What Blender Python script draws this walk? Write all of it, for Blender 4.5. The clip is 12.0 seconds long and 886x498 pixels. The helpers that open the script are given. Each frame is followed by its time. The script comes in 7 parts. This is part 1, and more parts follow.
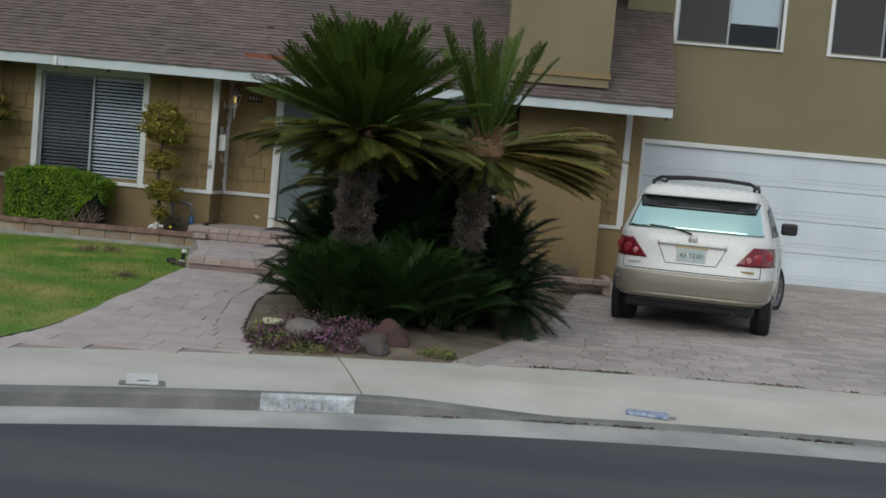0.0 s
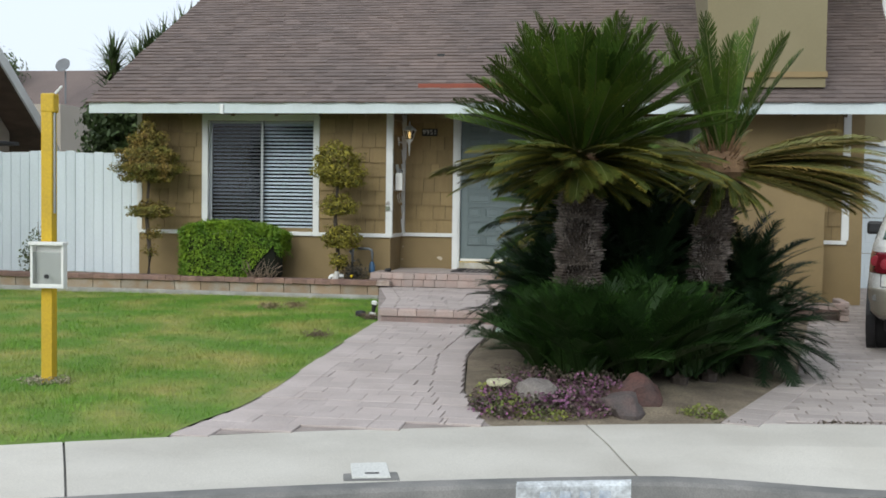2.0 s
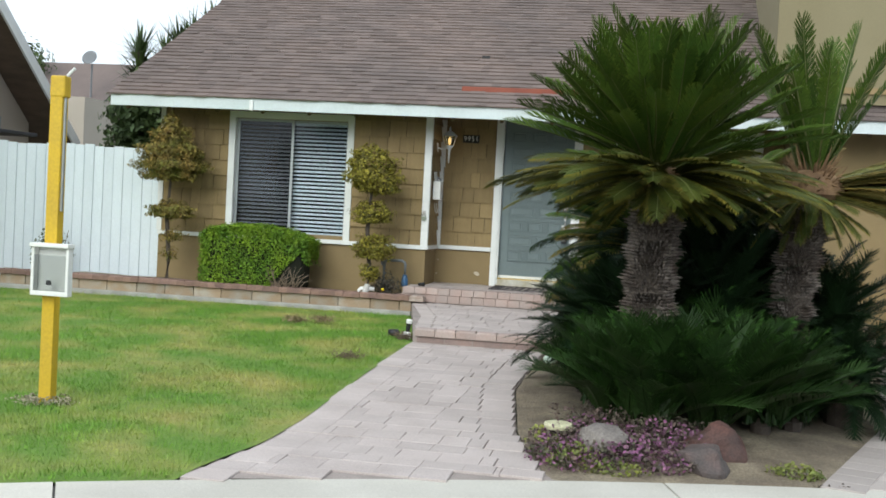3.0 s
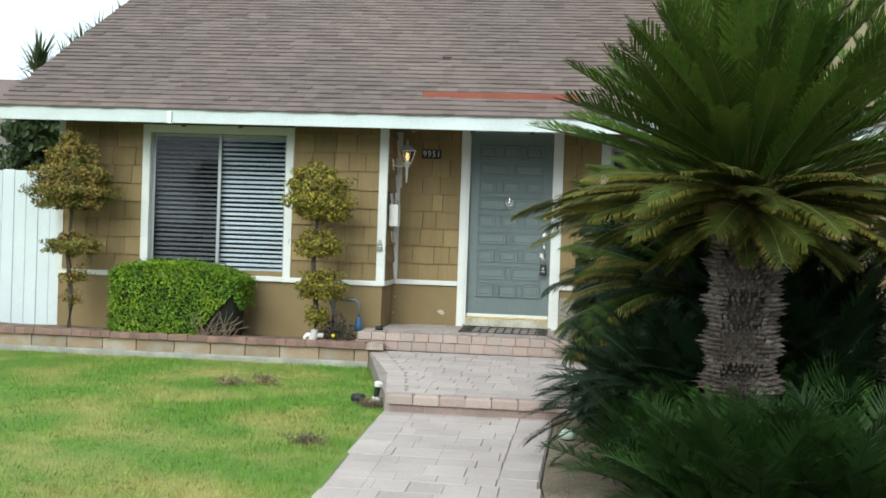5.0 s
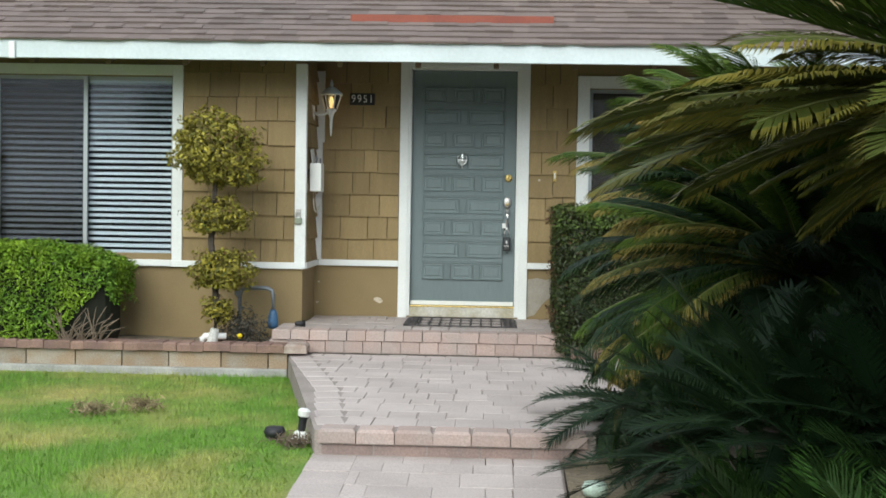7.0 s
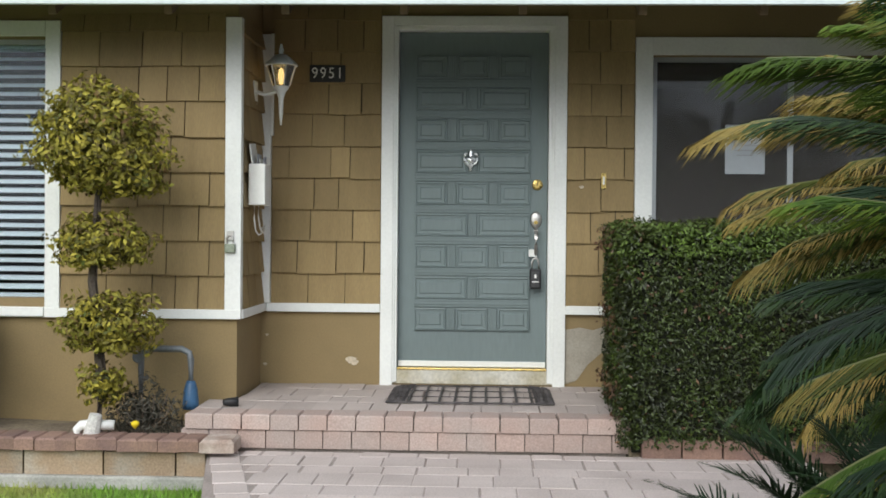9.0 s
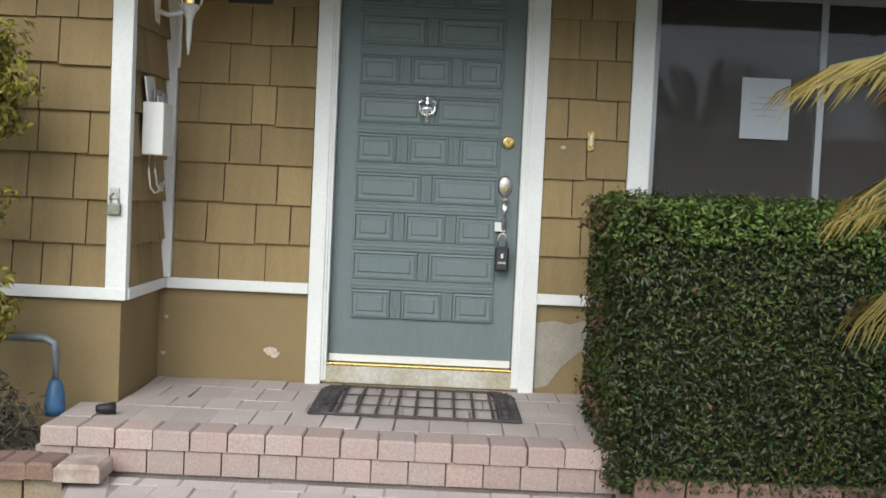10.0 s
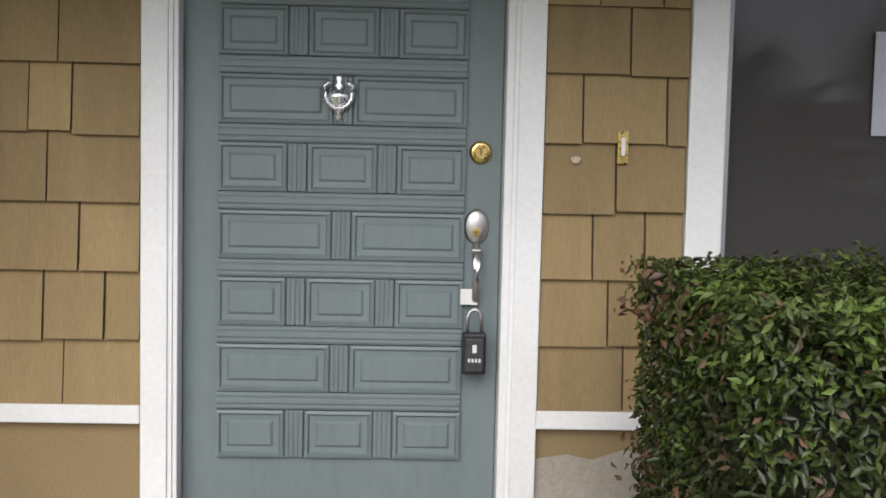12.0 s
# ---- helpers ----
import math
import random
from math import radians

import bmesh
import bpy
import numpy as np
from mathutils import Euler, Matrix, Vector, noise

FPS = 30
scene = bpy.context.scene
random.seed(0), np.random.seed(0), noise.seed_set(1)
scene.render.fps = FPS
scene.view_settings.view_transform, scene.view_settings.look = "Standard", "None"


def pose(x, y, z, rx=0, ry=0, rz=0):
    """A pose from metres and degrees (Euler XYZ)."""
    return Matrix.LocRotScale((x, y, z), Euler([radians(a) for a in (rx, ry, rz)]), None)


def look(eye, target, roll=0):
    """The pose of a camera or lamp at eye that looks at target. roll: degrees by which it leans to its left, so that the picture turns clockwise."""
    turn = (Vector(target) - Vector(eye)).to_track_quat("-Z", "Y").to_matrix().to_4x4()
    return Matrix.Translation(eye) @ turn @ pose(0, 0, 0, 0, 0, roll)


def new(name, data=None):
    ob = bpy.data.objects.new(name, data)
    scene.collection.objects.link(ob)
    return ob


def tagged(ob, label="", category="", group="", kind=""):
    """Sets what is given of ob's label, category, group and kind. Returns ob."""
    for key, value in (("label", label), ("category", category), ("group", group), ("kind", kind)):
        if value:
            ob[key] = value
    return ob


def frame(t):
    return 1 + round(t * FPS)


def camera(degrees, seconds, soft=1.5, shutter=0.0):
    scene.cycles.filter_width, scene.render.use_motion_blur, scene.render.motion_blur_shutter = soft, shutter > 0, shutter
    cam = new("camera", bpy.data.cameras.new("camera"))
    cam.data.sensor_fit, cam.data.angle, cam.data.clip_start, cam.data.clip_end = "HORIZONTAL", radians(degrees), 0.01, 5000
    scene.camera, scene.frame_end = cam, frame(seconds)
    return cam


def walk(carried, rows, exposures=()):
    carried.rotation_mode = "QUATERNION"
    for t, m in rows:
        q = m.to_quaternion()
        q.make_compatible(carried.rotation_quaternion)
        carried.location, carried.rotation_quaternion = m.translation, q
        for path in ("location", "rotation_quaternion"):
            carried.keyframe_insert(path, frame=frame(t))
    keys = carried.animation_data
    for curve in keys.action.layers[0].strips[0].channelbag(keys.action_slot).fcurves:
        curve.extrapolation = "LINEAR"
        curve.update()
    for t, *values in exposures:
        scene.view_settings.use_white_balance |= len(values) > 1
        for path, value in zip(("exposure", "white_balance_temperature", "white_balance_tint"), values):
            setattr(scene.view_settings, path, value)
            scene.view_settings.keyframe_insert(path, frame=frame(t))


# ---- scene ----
cam = camera(42.0, 12.0, soft=1.7)
PATH = [
    (0, (-0.477, -0.805, 1.471), (-0.543, 1.19, 1.347), 5.1),
    (0.5, (-0.568, -0.562, 1.477), (-0.609, 1.434, 1.349), 4.7),
    (1, (-0.778, -0.323, 1.447), (-0.912, 1.669, 1.321), 4.7),
    (1.5, (-0.972, 0.074, 1.463), (-1.34, 2.031, 1.273), 1.8),
    (2, (-1.213, 0.552, 1.451), (-1.539, 2.524, 1.365), 0.8),
    (2.5, (-1.397, 0.983, 1.414), (-1.851, 2.931, 1.379), 2.7),
    (2.7, (-1.472, 1.2, 1.427), (-1.897, 3.154, 1.377), 2.9),
    (4.3, (-2.257, 2.882, 1.6), (-2.455, 4.871, 1.51), 1.8),
    (4.5, (-2.318, 3.112, 1.589), (-2.552, 5.099, 1.582), 1.6),
    (5, (-2.466, 3.697, 1.563), (-2.688, 5.685, 1.527), 2.0),
    (5.5, (-2.658, 4.313, 1.523), (-2.891, 6.296, 1.407), 2.8),
    (6, (-2.782, 4.96, 1.499), (-2.982, 6.946, 1.383), 0.8),
    (6.5, (-2.93, 5.614, 1.467), (-2.997, 7.61, 1.361), 1.2),
    (6.7, (-2.965, 5.913, 1.458), (-3.04, 7.91, 1.365), 0.9),
    (8.5, (-2.938, 8.764, 1.383), (-2.978, 10.763, 1.38), 1.6),
    (9, (-3.064, 9.438, 1.409), (-3.142, 11.436, 1.383), 0.5),
    (9.5, (-3.043, 10.098, 1.38), (-3.062, 12.097, 1.314), 2.3),
    (10, (-3.069, 10.802, 1.467), (-3.068, 12.8, 1.365), 2.6),
    (10.5, (-3.11, 11.432, 1.501), (-3.116, 13.428, 1.379), 1.3),
    (11, (-3.097, 12.091, 1.626), (-3.013, 14.087, 1.541), 1.0),
    (11.5, (-2.975, 12.681, 1.646), (-3.006, 14.673, 1.468), -0.1),
    (12, (-3.005, 13.211, 1.693), (-2.923, 15.203, 1.538), 1.3),
]
EXPOSURES = [(0.0, -0.6, 6500, 10), (0.5, -0.2, 6500, 10), (1.0, -0.12, 6500, 10), (1.5, 0.12, 6500, 10), (2.0, 0.15, 6500, 10), (2.5, 0.32, 6500, 9), (4.5, 0.62, 6500, 4), (5.5, 0.7, 6500, 3), (6.5, 0.64, 6500, 5),
             (8.5, 0.64, 6650, 11), (9.0, 0.58, 6650, 11), (10.0, 0.68, 6600, 12), (10.5, 0.68, 6550, 12), (11.0, 0.66, 6650, 15), (12.0, 0.7, 6700, 19)]
walk(cam, [(t, look(eye, target, roll)) for t, eye, target, roll in PATH], EXPOSURES)

# ---- light ----
world = bpy.data.worlds.new("overcast_sky")
scene.world = world
world.use_nodes = True
wn, wl = world.node_tree.nodes, world.node_tree.links
sky = wn.new("ShaderNodeTexSky")
sky.sky_type, sky.sun_disc = "NISHITA", False
sky.sun_elevation, sky.sun_rotation, sky.dust_density, sky.air_density = radians(55), radians(200), 4.0, 1.0
cloud = wn.new("ShaderNodeMix")
cloud.data_type = "RGBA"
cloud.inputs[0].default_value = 0.8
cloud.inputs[7].default_value = (7.75, 8.65, 9.7, 1)
wl.new(sky.outputs[0], cloud.inputs[6])
wl.new(cloud.outputs[2], wn["Background"].inputs[0])
wn["Background"].inputs[1].default_value = 0.117
sun_data = bpy.data.lights.new("sun", "SUN")
sun_data.energy, sun_data.angle, sun_data.color = 1.5, radians(40), (0.95, 0.98, 0.93)
sun = new("sun", sun_data)
sun.matrix_world = look((0, 0, 16), (6.5, 28, 0))


# ---- materials ----
def material(name, col, rough=0.7, col2=None, big=2.0, fine=90.0, var=0.25, bump=0.25, depth=0.004, metal=0.0, rnd=0.0, spec=0.4,
             stretch=(1, 1, 1), lo=0.35, hi=0.65, island=False):
    m = bpy.data.materials.new(name)
    m.use_nodes = True
    n, l = m.node_tree.nodes, m.node_tree.links
    b = n["Principled BSDF"]
    b.inputs["Roughness"].default_value, b.inputs["Metallic"].default_value = rough, metal
    b.inputs["Specular IOR Level"].default_value = spec
    g = n.new("ShaderNodeNewGeometry")
    mp = n.new("ShaderNodeMapping")
    mp.inputs["Scale"].default_value = stretch
    l.new(g.outputs["Position"], mp.inputs["Vector"])

    def grain(scale, detail):
        t = n.new("ShaderNodeTexNoise")
        t.inputs["Scale"].default_value, t.inputs["Detail"].default_value = scale, detail
        l.new(mp.outputs[0], t.inputs["Vector"])
        return t.outputs["Fac"]

    def mapped(value, a, b0, c, d):
        r = n.new("ShaderNodeMapRange")
        for k, v in zip((1, 2, 3, 4), (a, b0, c, d)):
            r.inputs[k].default_value = v
        l.new(value, r.inputs[0])
        return r.outputs[0]

    coarse, small = grain(big, 4), grain(fine, 5)
    mix = n.new("ShaderNodeMix")
    mix.data_type = "RGBA"
    c2 = col2 or tuple(min(1, c * (1 - 0.5 * var)) for c in col)
    mix.inputs[6].default_value, mix.inputs[7].default_value = (*col, 1), (*c2, 1)
    l.new(mapped(coarse, lo, hi, 0, 1), mix.inputs[0])
    hsv = n.new("ShaderNodeHueSaturation")
    value = mapped(small, 0.25, 0.75, 1 - var, 1 + var)
    if rnd:
        if island:
            rand = g.outputs["Random Per Island"]
        else:
            rand = n.new("ShaderNodeObjectInfo").outputs["Random"]
        mul = n.new("ShaderNodeMath")
        mul.operation = "MULTIPLY"
        l.new(value, mul.inputs[0])
        l.new(mapped(rand, 0, 1, 1 - rnd, 1 + rnd), mul.inputs[1])
        value = mul.outputs[0]
    l.new(value, hsv.inputs["Value"])
    l.new(mix.outputs[2], hsv.inputs["Color"])
    l.new(hsv.outputs[0], b.inputs["Base Color"])
    l.new(mapped(small, 0.3, 0.7, max(0.05, rough - 0.08), min(1, rough + 0.08)), b.inputs["Roughness"])
    if bump:
        bp = n.new("ShaderNodeBump")
        bp.inputs["Strength"].default_value, bp.inputs["Distance"].default_value = bump, depth
        l.new(small, bp.inputs["Height"])
        l.new(bp.outputs[0], b.inputs["Normal"])
    return m


def glass_material(name, tint=(0.8, 0.85, 0.85), see=0.5, rough=0.03, dust=0.0):
    m = bpy.data.materials.new(name)
    m.use_nodes = True
    n, l = m.node_tree.nodes, m.node_tree.links
    out = n["Material Output"]
    n.remove(n["Principled BSDF"])
    clear, gloss, mix, fres = (n.new("ShaderNode" + k) for k in ("BsdfTransparent", "BsdfGlossy", "MixShader", "Fresnel"))
    clear.inputs[0].default_value = (*[c * see for c in tint], 1)
    gloss.inputs["Roughness"].default_value = rough
    fres.inputs[0].default_value = 1.42
    l.new(fres.outputs[0], mix.inputs[0])
    if dust:
        film, veil = n.new("ShaderNodeBsdfDiffuse"), n.new("ShaderNodeMixShader")
        film.inputs[0].default_value = (0.31, 0.29, 0.275, 1)
        veil.inputs[0].default_value = dust
        l.new(clear.outputs[0], veil.inputs[1])
        l.new(film.outputs[0], veil.inputs[2])
        clear = veil
    l.new(clear.outputs[0], mix.inputs[1])
    l.new(gloss.outputs[0], mix.inputs[2])
    l.new(mix.outputs[0], out.inputs[0])
    return m


ASPHALT = material("asphalt", (0.058, 0.061, 0.07), 0.85, (0.095, 0.096, 0.1), 0.9, 160, 0.35, 0.4, stretch=(0.25, 1.6, 1), lo=0.4, hi=0.75)
CONCRETE = material("pale_concrete", (0.58, 0.552, 0.49), 0.85, (0.49, 0.462, 0.405), 1.2, 130, 0.14, 0.2, rnd=0.05)
GUTTER = material("gutter_concrete", (0.48, 0.47, 0.44), 0.85, (0.28, 0.28, 0.265), 1.3, 120, 0.15, 0.25)
KERB = material("kerb_concrete", (0.25, 0.24, 0.225), 0.85, (0.15, 0.15, 0.142), 3, 120, 0.2, 0.25)
SOIL = material("garden_soil", (0.26, 0.215, 0.15), 0.95, (0.16, 0.125, 0.09), 4, 60, 0.4, 0.8, 0.02)
EARTH = material("far_ground", (0.16, 0.17, 0.12), 0.95, (0.12, 0.13, 0.09), 0.1, 5, 0.3, 0.2)
TURF = material("turf", (0.12, 0.215, 0.033), 0.95, (0.31, 0.29, 0.09), 1.5, 70, 0.35, 0.6, 0.02, lo=0.42, hi=0.72)
BLADE = material("grass_blade", (0.135, 0.275, 0.03), 0.6, (0.37, 0.35, 0.10), 1.5, 9, 0.4, 0, lo=0.42, hi=0.72)
PAVER = material("pinkish_paver", (0.49, 0.425, 0.40), 0.85, (0.42, 0.36, 0.335), 2.5, 110, 0.18, 0.3, rnd=0.08)
DRIVE_PAVER = material("drive_paver", (0.45, 0.395, 0.365), 0.85, (0.36, 0.315, 0.29), 0.7, 110, 0.18, 0.3, rnd=0.16)
DRIVE_REST = material("drive_paver_rest", (0.45, 0.395, 0.365), 0.85, (0.36, 0.315, 0.29), 0.7, 110, 0.18, 0.3, rnd=0.16, island=True)
BRICK = material("salmon_brick", (0.42, 0.31, 0.272), 0.85, (0.40, 0.325, 0.295), 5, 110, 0.2, 0.3, rnd=0.12)
CAP_BRICK = material("brown_cap_brick", (0.20, 0.125, 0.108), 0.85, (0.27, 0.17, 0.13), 5, 110, 0.25, 0.3, rnd=0.2)
BLOCK = material("buff_block", (0.35, 0.255, 0.175), 0.9, (0.38, 0.335, 0.28), 6, 90, 0.25, 0.4, rnd=0.16, lo=0.42, hi=0.68)
EDGE_BRICK = material("brown_edge_brick", (0.30, 0.215, 0.19), 0.85, (0.24, 0.185, 0.17), 5, 110, 0.2, 0.3, rnd=0.12)
MORTAR = material("joint_sand", (0.33, 0.28, 0.255), 0.95, (0.25, 0.215, 0.195), 3, 100, 0.25, 0.3)
SHINGLE = material("tan_wall_shingle", (0.29, 0.208, 0.098), 0.8, (0.255, 0.18, 0.085), 5, 70, 0.14, 0.3, rnd=0.13, stretch=(3, 3, 0.35))
STUCCO = material("tan_stucco", (0.275, 0.2, 0.1), 0.9, (0.215, 0.158, 0.082), 1.7, 110, 0.1, 0.4, lo=0.4, hi=0.75)
STUCCO_UP = material("olive_tan_stucco", (0.25, 0.215, 0.128), 0.9, (0.225, 0.19, 0.11), 0.8, 110, 0.08, 0.4)
WHITE = material("white_paint", (0.78, 0.79, 0.77), 0.55, (0.72, 0.73, 0.71), 3, 60, 0.05, 0.12)
FASCIA = material("grey_white_fascia_paint", (0.60, 0.66, 0.665), 0.6, (0.54, 0.60, 0.60), 2, 50, 0.06, 0.15)
WHITE_OLD = material("weathered_white_paint", (0.71, 0.78, 0.82), 0.65, (0.65, 0.72, 0.76), 1, 40, 0.05, 0.15, rnd=0.04, stretch=(2, 2, 0.7))
ROOF = material("roof_shingle", (0.17, 0.128, 0.112), 0.92, (0.14, 0.11, 0.1), 0.6, 180, 0.3, 0.5, rnd=0.16)
ROOF_REST = material("roof_shingle_rest", (0.17, 0.128, 0.112), 0.92, (0.14, 0.11, 0.1), 0.6, 180, 0.3, 0.5, rnd=0.16, island=True)
RUST = material("red_primer_metal", (0.27, 0.075, 0.045), 0.7, (0.22, 0.06, 0.04), 4, 60, 0.15, 0.2)
# near-black for all room surfaces: the unlit rooms' dimness is in the colour
ROOM_DIM = material("room_dimness", (0.05, 0.05, 0.05), 0.9, None, 2, 40, 0.1, 0)
BLIND = material("white_blind", (0.80, 0.83, 0.86), 0.5, None, 2, 40, 0.04, 0)
ALU = material("aluminium", (0.38, 0.40, 0.41), 0.45, None, 4, 80, 0.08, 0.05, metal=0.6)
GLASS = glass_material("window_glass", (0.9, 0.95, 0.97), 0.97)
SMOKED = glass_material("dim_window_glass", (0.8, 0.85, 0.9), 0.5, dust=0.16)
DOOR_PAINT = material("blue_grey_door_paint", (0.168, 0.21, 0.213), 0.5, (0.152, 0.192, 0.195), 2, 60, 0.06, 0.15, stretch=(1, 1, 0.2))
SILVER = material("brushed_nickel", (0.5, 0.48, 0.46), 0.4, None, 8, 90, 0.08, 0.05, metal=1.0)
BRASS = material("brass", (0.62, 0.45, 0.16), 0.3, None, 8, 90, 0.1, 0.05, metal=1.0)
BLACK = material("black_plastic", (0.02, 0.02, 0.022), 0.5, None, 8, 90, 0.15, 0.1)
WHITE_PLASTIC = material("white_plastic", (0.75, 0.75, 0.72), 0.45, None, 4, 60, 0.04, 0.05)


# ---- building blocks ----
def as_mesh(name, bm):
    me = bpy.data.meshes.new(name)
    bm.to_mesh(me)
    bm.free()
    return me


def part(name, bm, mat, parent=None, label="", at=None, smooth=False):
    me = bm if isinstance(bm, bpy.types.Mesh) else as_mesh(name, bm)
    if not me.materials:
        me.materials.append(mat)
    if smooth:
        me.shade_smooth()
    ob = new(name, me)
    if at is not None:
        ob.matrix_basis = at
    if parent is not None:
        ob.parent = parent
    if label:
        ob["label"] = label
    return ob


def thing(name, label, category, at=None, group="", kind=""):
    ob = new(name)
    ob.empty_display_size = 0.1
    if at is not None:
        ob.matrix_basis = at
    return tagged(ob, label, category, group, kind)


def box(bm, x0, x1, y0, y1, z0, z1, bevel=0.0, m=None):
    vs = [bm.verts.new((x, y, z)) for z in (z0, z1) for x, y in ((x0, y0), (x1, y0), (x1, y1), (x0, y1))]
    fs = [bm.faces.new([vs[i] for i in f]) for f in ((3, 2, 1, 0), (4, 5, 6, 7), (0, 1, 5, 4), (1, 2, 6, 5), (2, 3, 7, 6), (3, 0, 4, 7))]
    if bevel:
        es = list({e for f in fs for e in f.edges})
        r = bmesh.ops.bevel(bm, geom=es, offset=bevel, segments=2, affect="EDGES", profile=0.5)
        vs = list({v for f in r["faces"] for v in f.verts} | {v for v in vs if v.is_valid})
    if m is not None:
        bmesh.ops.transform(bm, matrix=m, verts=vs)
    return vs


def boxes(*specs, bevel=0.0):
    bm = bmesh.new()
    for s in specs:
        box(bm, *s, bevel=bevel)
    return bm


def lathe(profile, seg=20, m=None, bm=None):
    """A turned shape about z from (radius, height) pairs."""
    bm = bm or bmesh.new()
    rings = []
    for r, z in profile:
        rings.append([bm.verts.new((r * math.cos(a), r * math.sin(a), z)) for a in (2 * math.pi * k / seg for k in range(seg))])
    for a, b in zip(rings, rings[1:]):
        for k in range(seg):
            bm.faces.new((a[k], a[(k + 1) % seg], b[(k + 1) % seg], b[k]))
    bm.faces.new(rings[0][::-1])
    bm.faces.new(rings[-1])
    if m is not None:
        bmesh.ops.transform(bm, matrix=m, verts=[v for r in rings for v in r])
    return bm


def tube(points, radius, seg=8, bm=None, taper=1.0):
    """A round bar along a line of points."""
    bm = bm or bmesh.new()
    pts = [Vector(p) for p in points]
    rings = []
    for i, p in enumerate(pts):
        d = (pts[min(i + 1, len(pts) - 1)] - pts[max(i - 1, 0)]).normalized()
        q = d.to_track_quat("Z", "Y")
        r = radius * (1 + (taper - 1) * i / (len(pts) - 1))
        rings.append([bm.verts.new(p + q @ Vector((r * math.cos(a), r * math.sin(a), 0))) for a in (2 * math.pi * k / seg for k in range(seg))])
    for a, b in zip(rings, rings[1:]):
        for k in range(seg):
            bm.faces.new((a[k], a[(k + 1) % seg], b[(k + 1) % seg], b[k]))
    bm.faces.new(rings[0][::-1])
    bm.faces.new(rings[-1])
    return bm


PIECES = {}


def piece(w, d, h, c, mat, kind="piece"):
    """A shared mesh of a slab w x d x h, centred, with chamfered upper edges."""
    key = (round(w, 2), round(d, 2), round(h, 3), mat.name)
    if key not in PIECES:
        x, y = key[0] / 2, key[1] / 2
        v = [(sx * (x - i), sy * (y - i), z) for i, z in ((0, 0), (0, h - c), (c, h)) for sx, sy in ((-1, -1), (1, -1), (1, 1), (-1, 1))]
        f = [(3, 2, 1, 0), (8, 9, 10, 11)] + [(b + k, b + (k + 1) % 4, b + 4 + (k + 1) % 4, b + 4 + k) for b in (0, 4) for k in range(4)]
        me = bpy.data.meshes.new(kind)
        me.from_pydata(v, [], f)
        me.materials.append(mat)
        PIECES[key] = me
    return PIECES[key]


def sheet(name, us, vs, at, mat, label, category, skirt=0.0):
    """A grid over us and vs, each node placed by at(u, v)."""
    verts = [at(u, v) for v in vs for u in us]
    nu = len(us)
    faces = [(j * nu + i, j * nu + i + 1, (j + 1) * nu + i + 1, (j + 1) * nu + i) for j in range(len(vs) - 1) for i in range(nu - 1)]
    if skirt:
        rim = [i for i in range(nu)] + [j * nu + nu - 1 for j in range(1, len(vs))] + [(len(vs) - 1) * nu + i for i in range(nu - 2, -1, -1)] + [j * nu for j in range(len(vs) - 2, 0, -1)]
        base = len(verts)
        verts += [(verts[i][0], verts[i][1], verts[i][2] - skirt) for i in rim]
        k = len(rim)
        faces += [(rim[i], base + i, base + (i + 1) % k, rim[(i + 1) % k]) for i in range(k)]
    me = bpy.data.meshes.new(name)
    me.from_pydata(verts, [], faces)
    me.materials.append(mat)
    return tagged(new(name, me), label, category, kind="structure")


def span(a, b, step):
    k = max(1, round(abs(b - a) / step))
    return [a + (b - a) * i / k for i in range(k + 1)]


def lerp(x, table):
    return float(np.interp(x, [p[0] for p in table], [p[1] for p in table]))


def smooth01(v):
    v = min(1.0, max(0.0, v))
    return v * v * (3 - 2 * v)


# ---- the lie of the land ----
def kerb_y(x):
    if x > 2.67:
        return 7.1
    if x < -8:
        return 7.1 - 0.037 * 10.67**2 + 0.79 * (x + 8)
    return 7.1 - 0.037 * (x - 2.67) ** 2


def kerb_z(x):
    return -0.085 * smooth01((x + 1.2) / 1.5)


def back_y(x):
    return kerb_y(x) + 1.45


def path_left(y):
    return lerp(y, [(6.5, -4.0), (7.2, -3.9), (7.8, -3.80), (8.6, -3.78), (9.7, -3.81), (11.0, -3.83), (12.05, -3.83)])


def plat_left(y):
    return lerp(y, [(12.05, -3.79), (13.5, -4.01), (15.2, -4.47), (16, -4.68)])


def path_right(y):
    return lerp(y, [(7.5, -2.05), (7.9, -2.16), (8.8, -2.41), (10.26, -2.60), (12.05, -2.56), (15, -2.5)])


def drive_left(y):
    return lerp(y, [(8.0, -0.66), (10.6, 0.2), (13.1, 0.58), (15.6, 1.0), (18.8, 1.62)])


def walk_z(y):
    return lerp(y, [(7.0, 0.03), (8.2, 0.045), (12.05, 0.175), (14.9, 0.21), (17, 0.24)])


def drive_z(y):
    return lerp(y, [(8.0, 0.025), (10.0, 0.02), (12.0, 0.01), (15.5, 0.09), (18.8, 0.185)])


def land_z(x, y):
    t = smooth01((x + 2.4) / 2.9)
    return walk_z(y) * (1 - t) + drive_z(y) * t


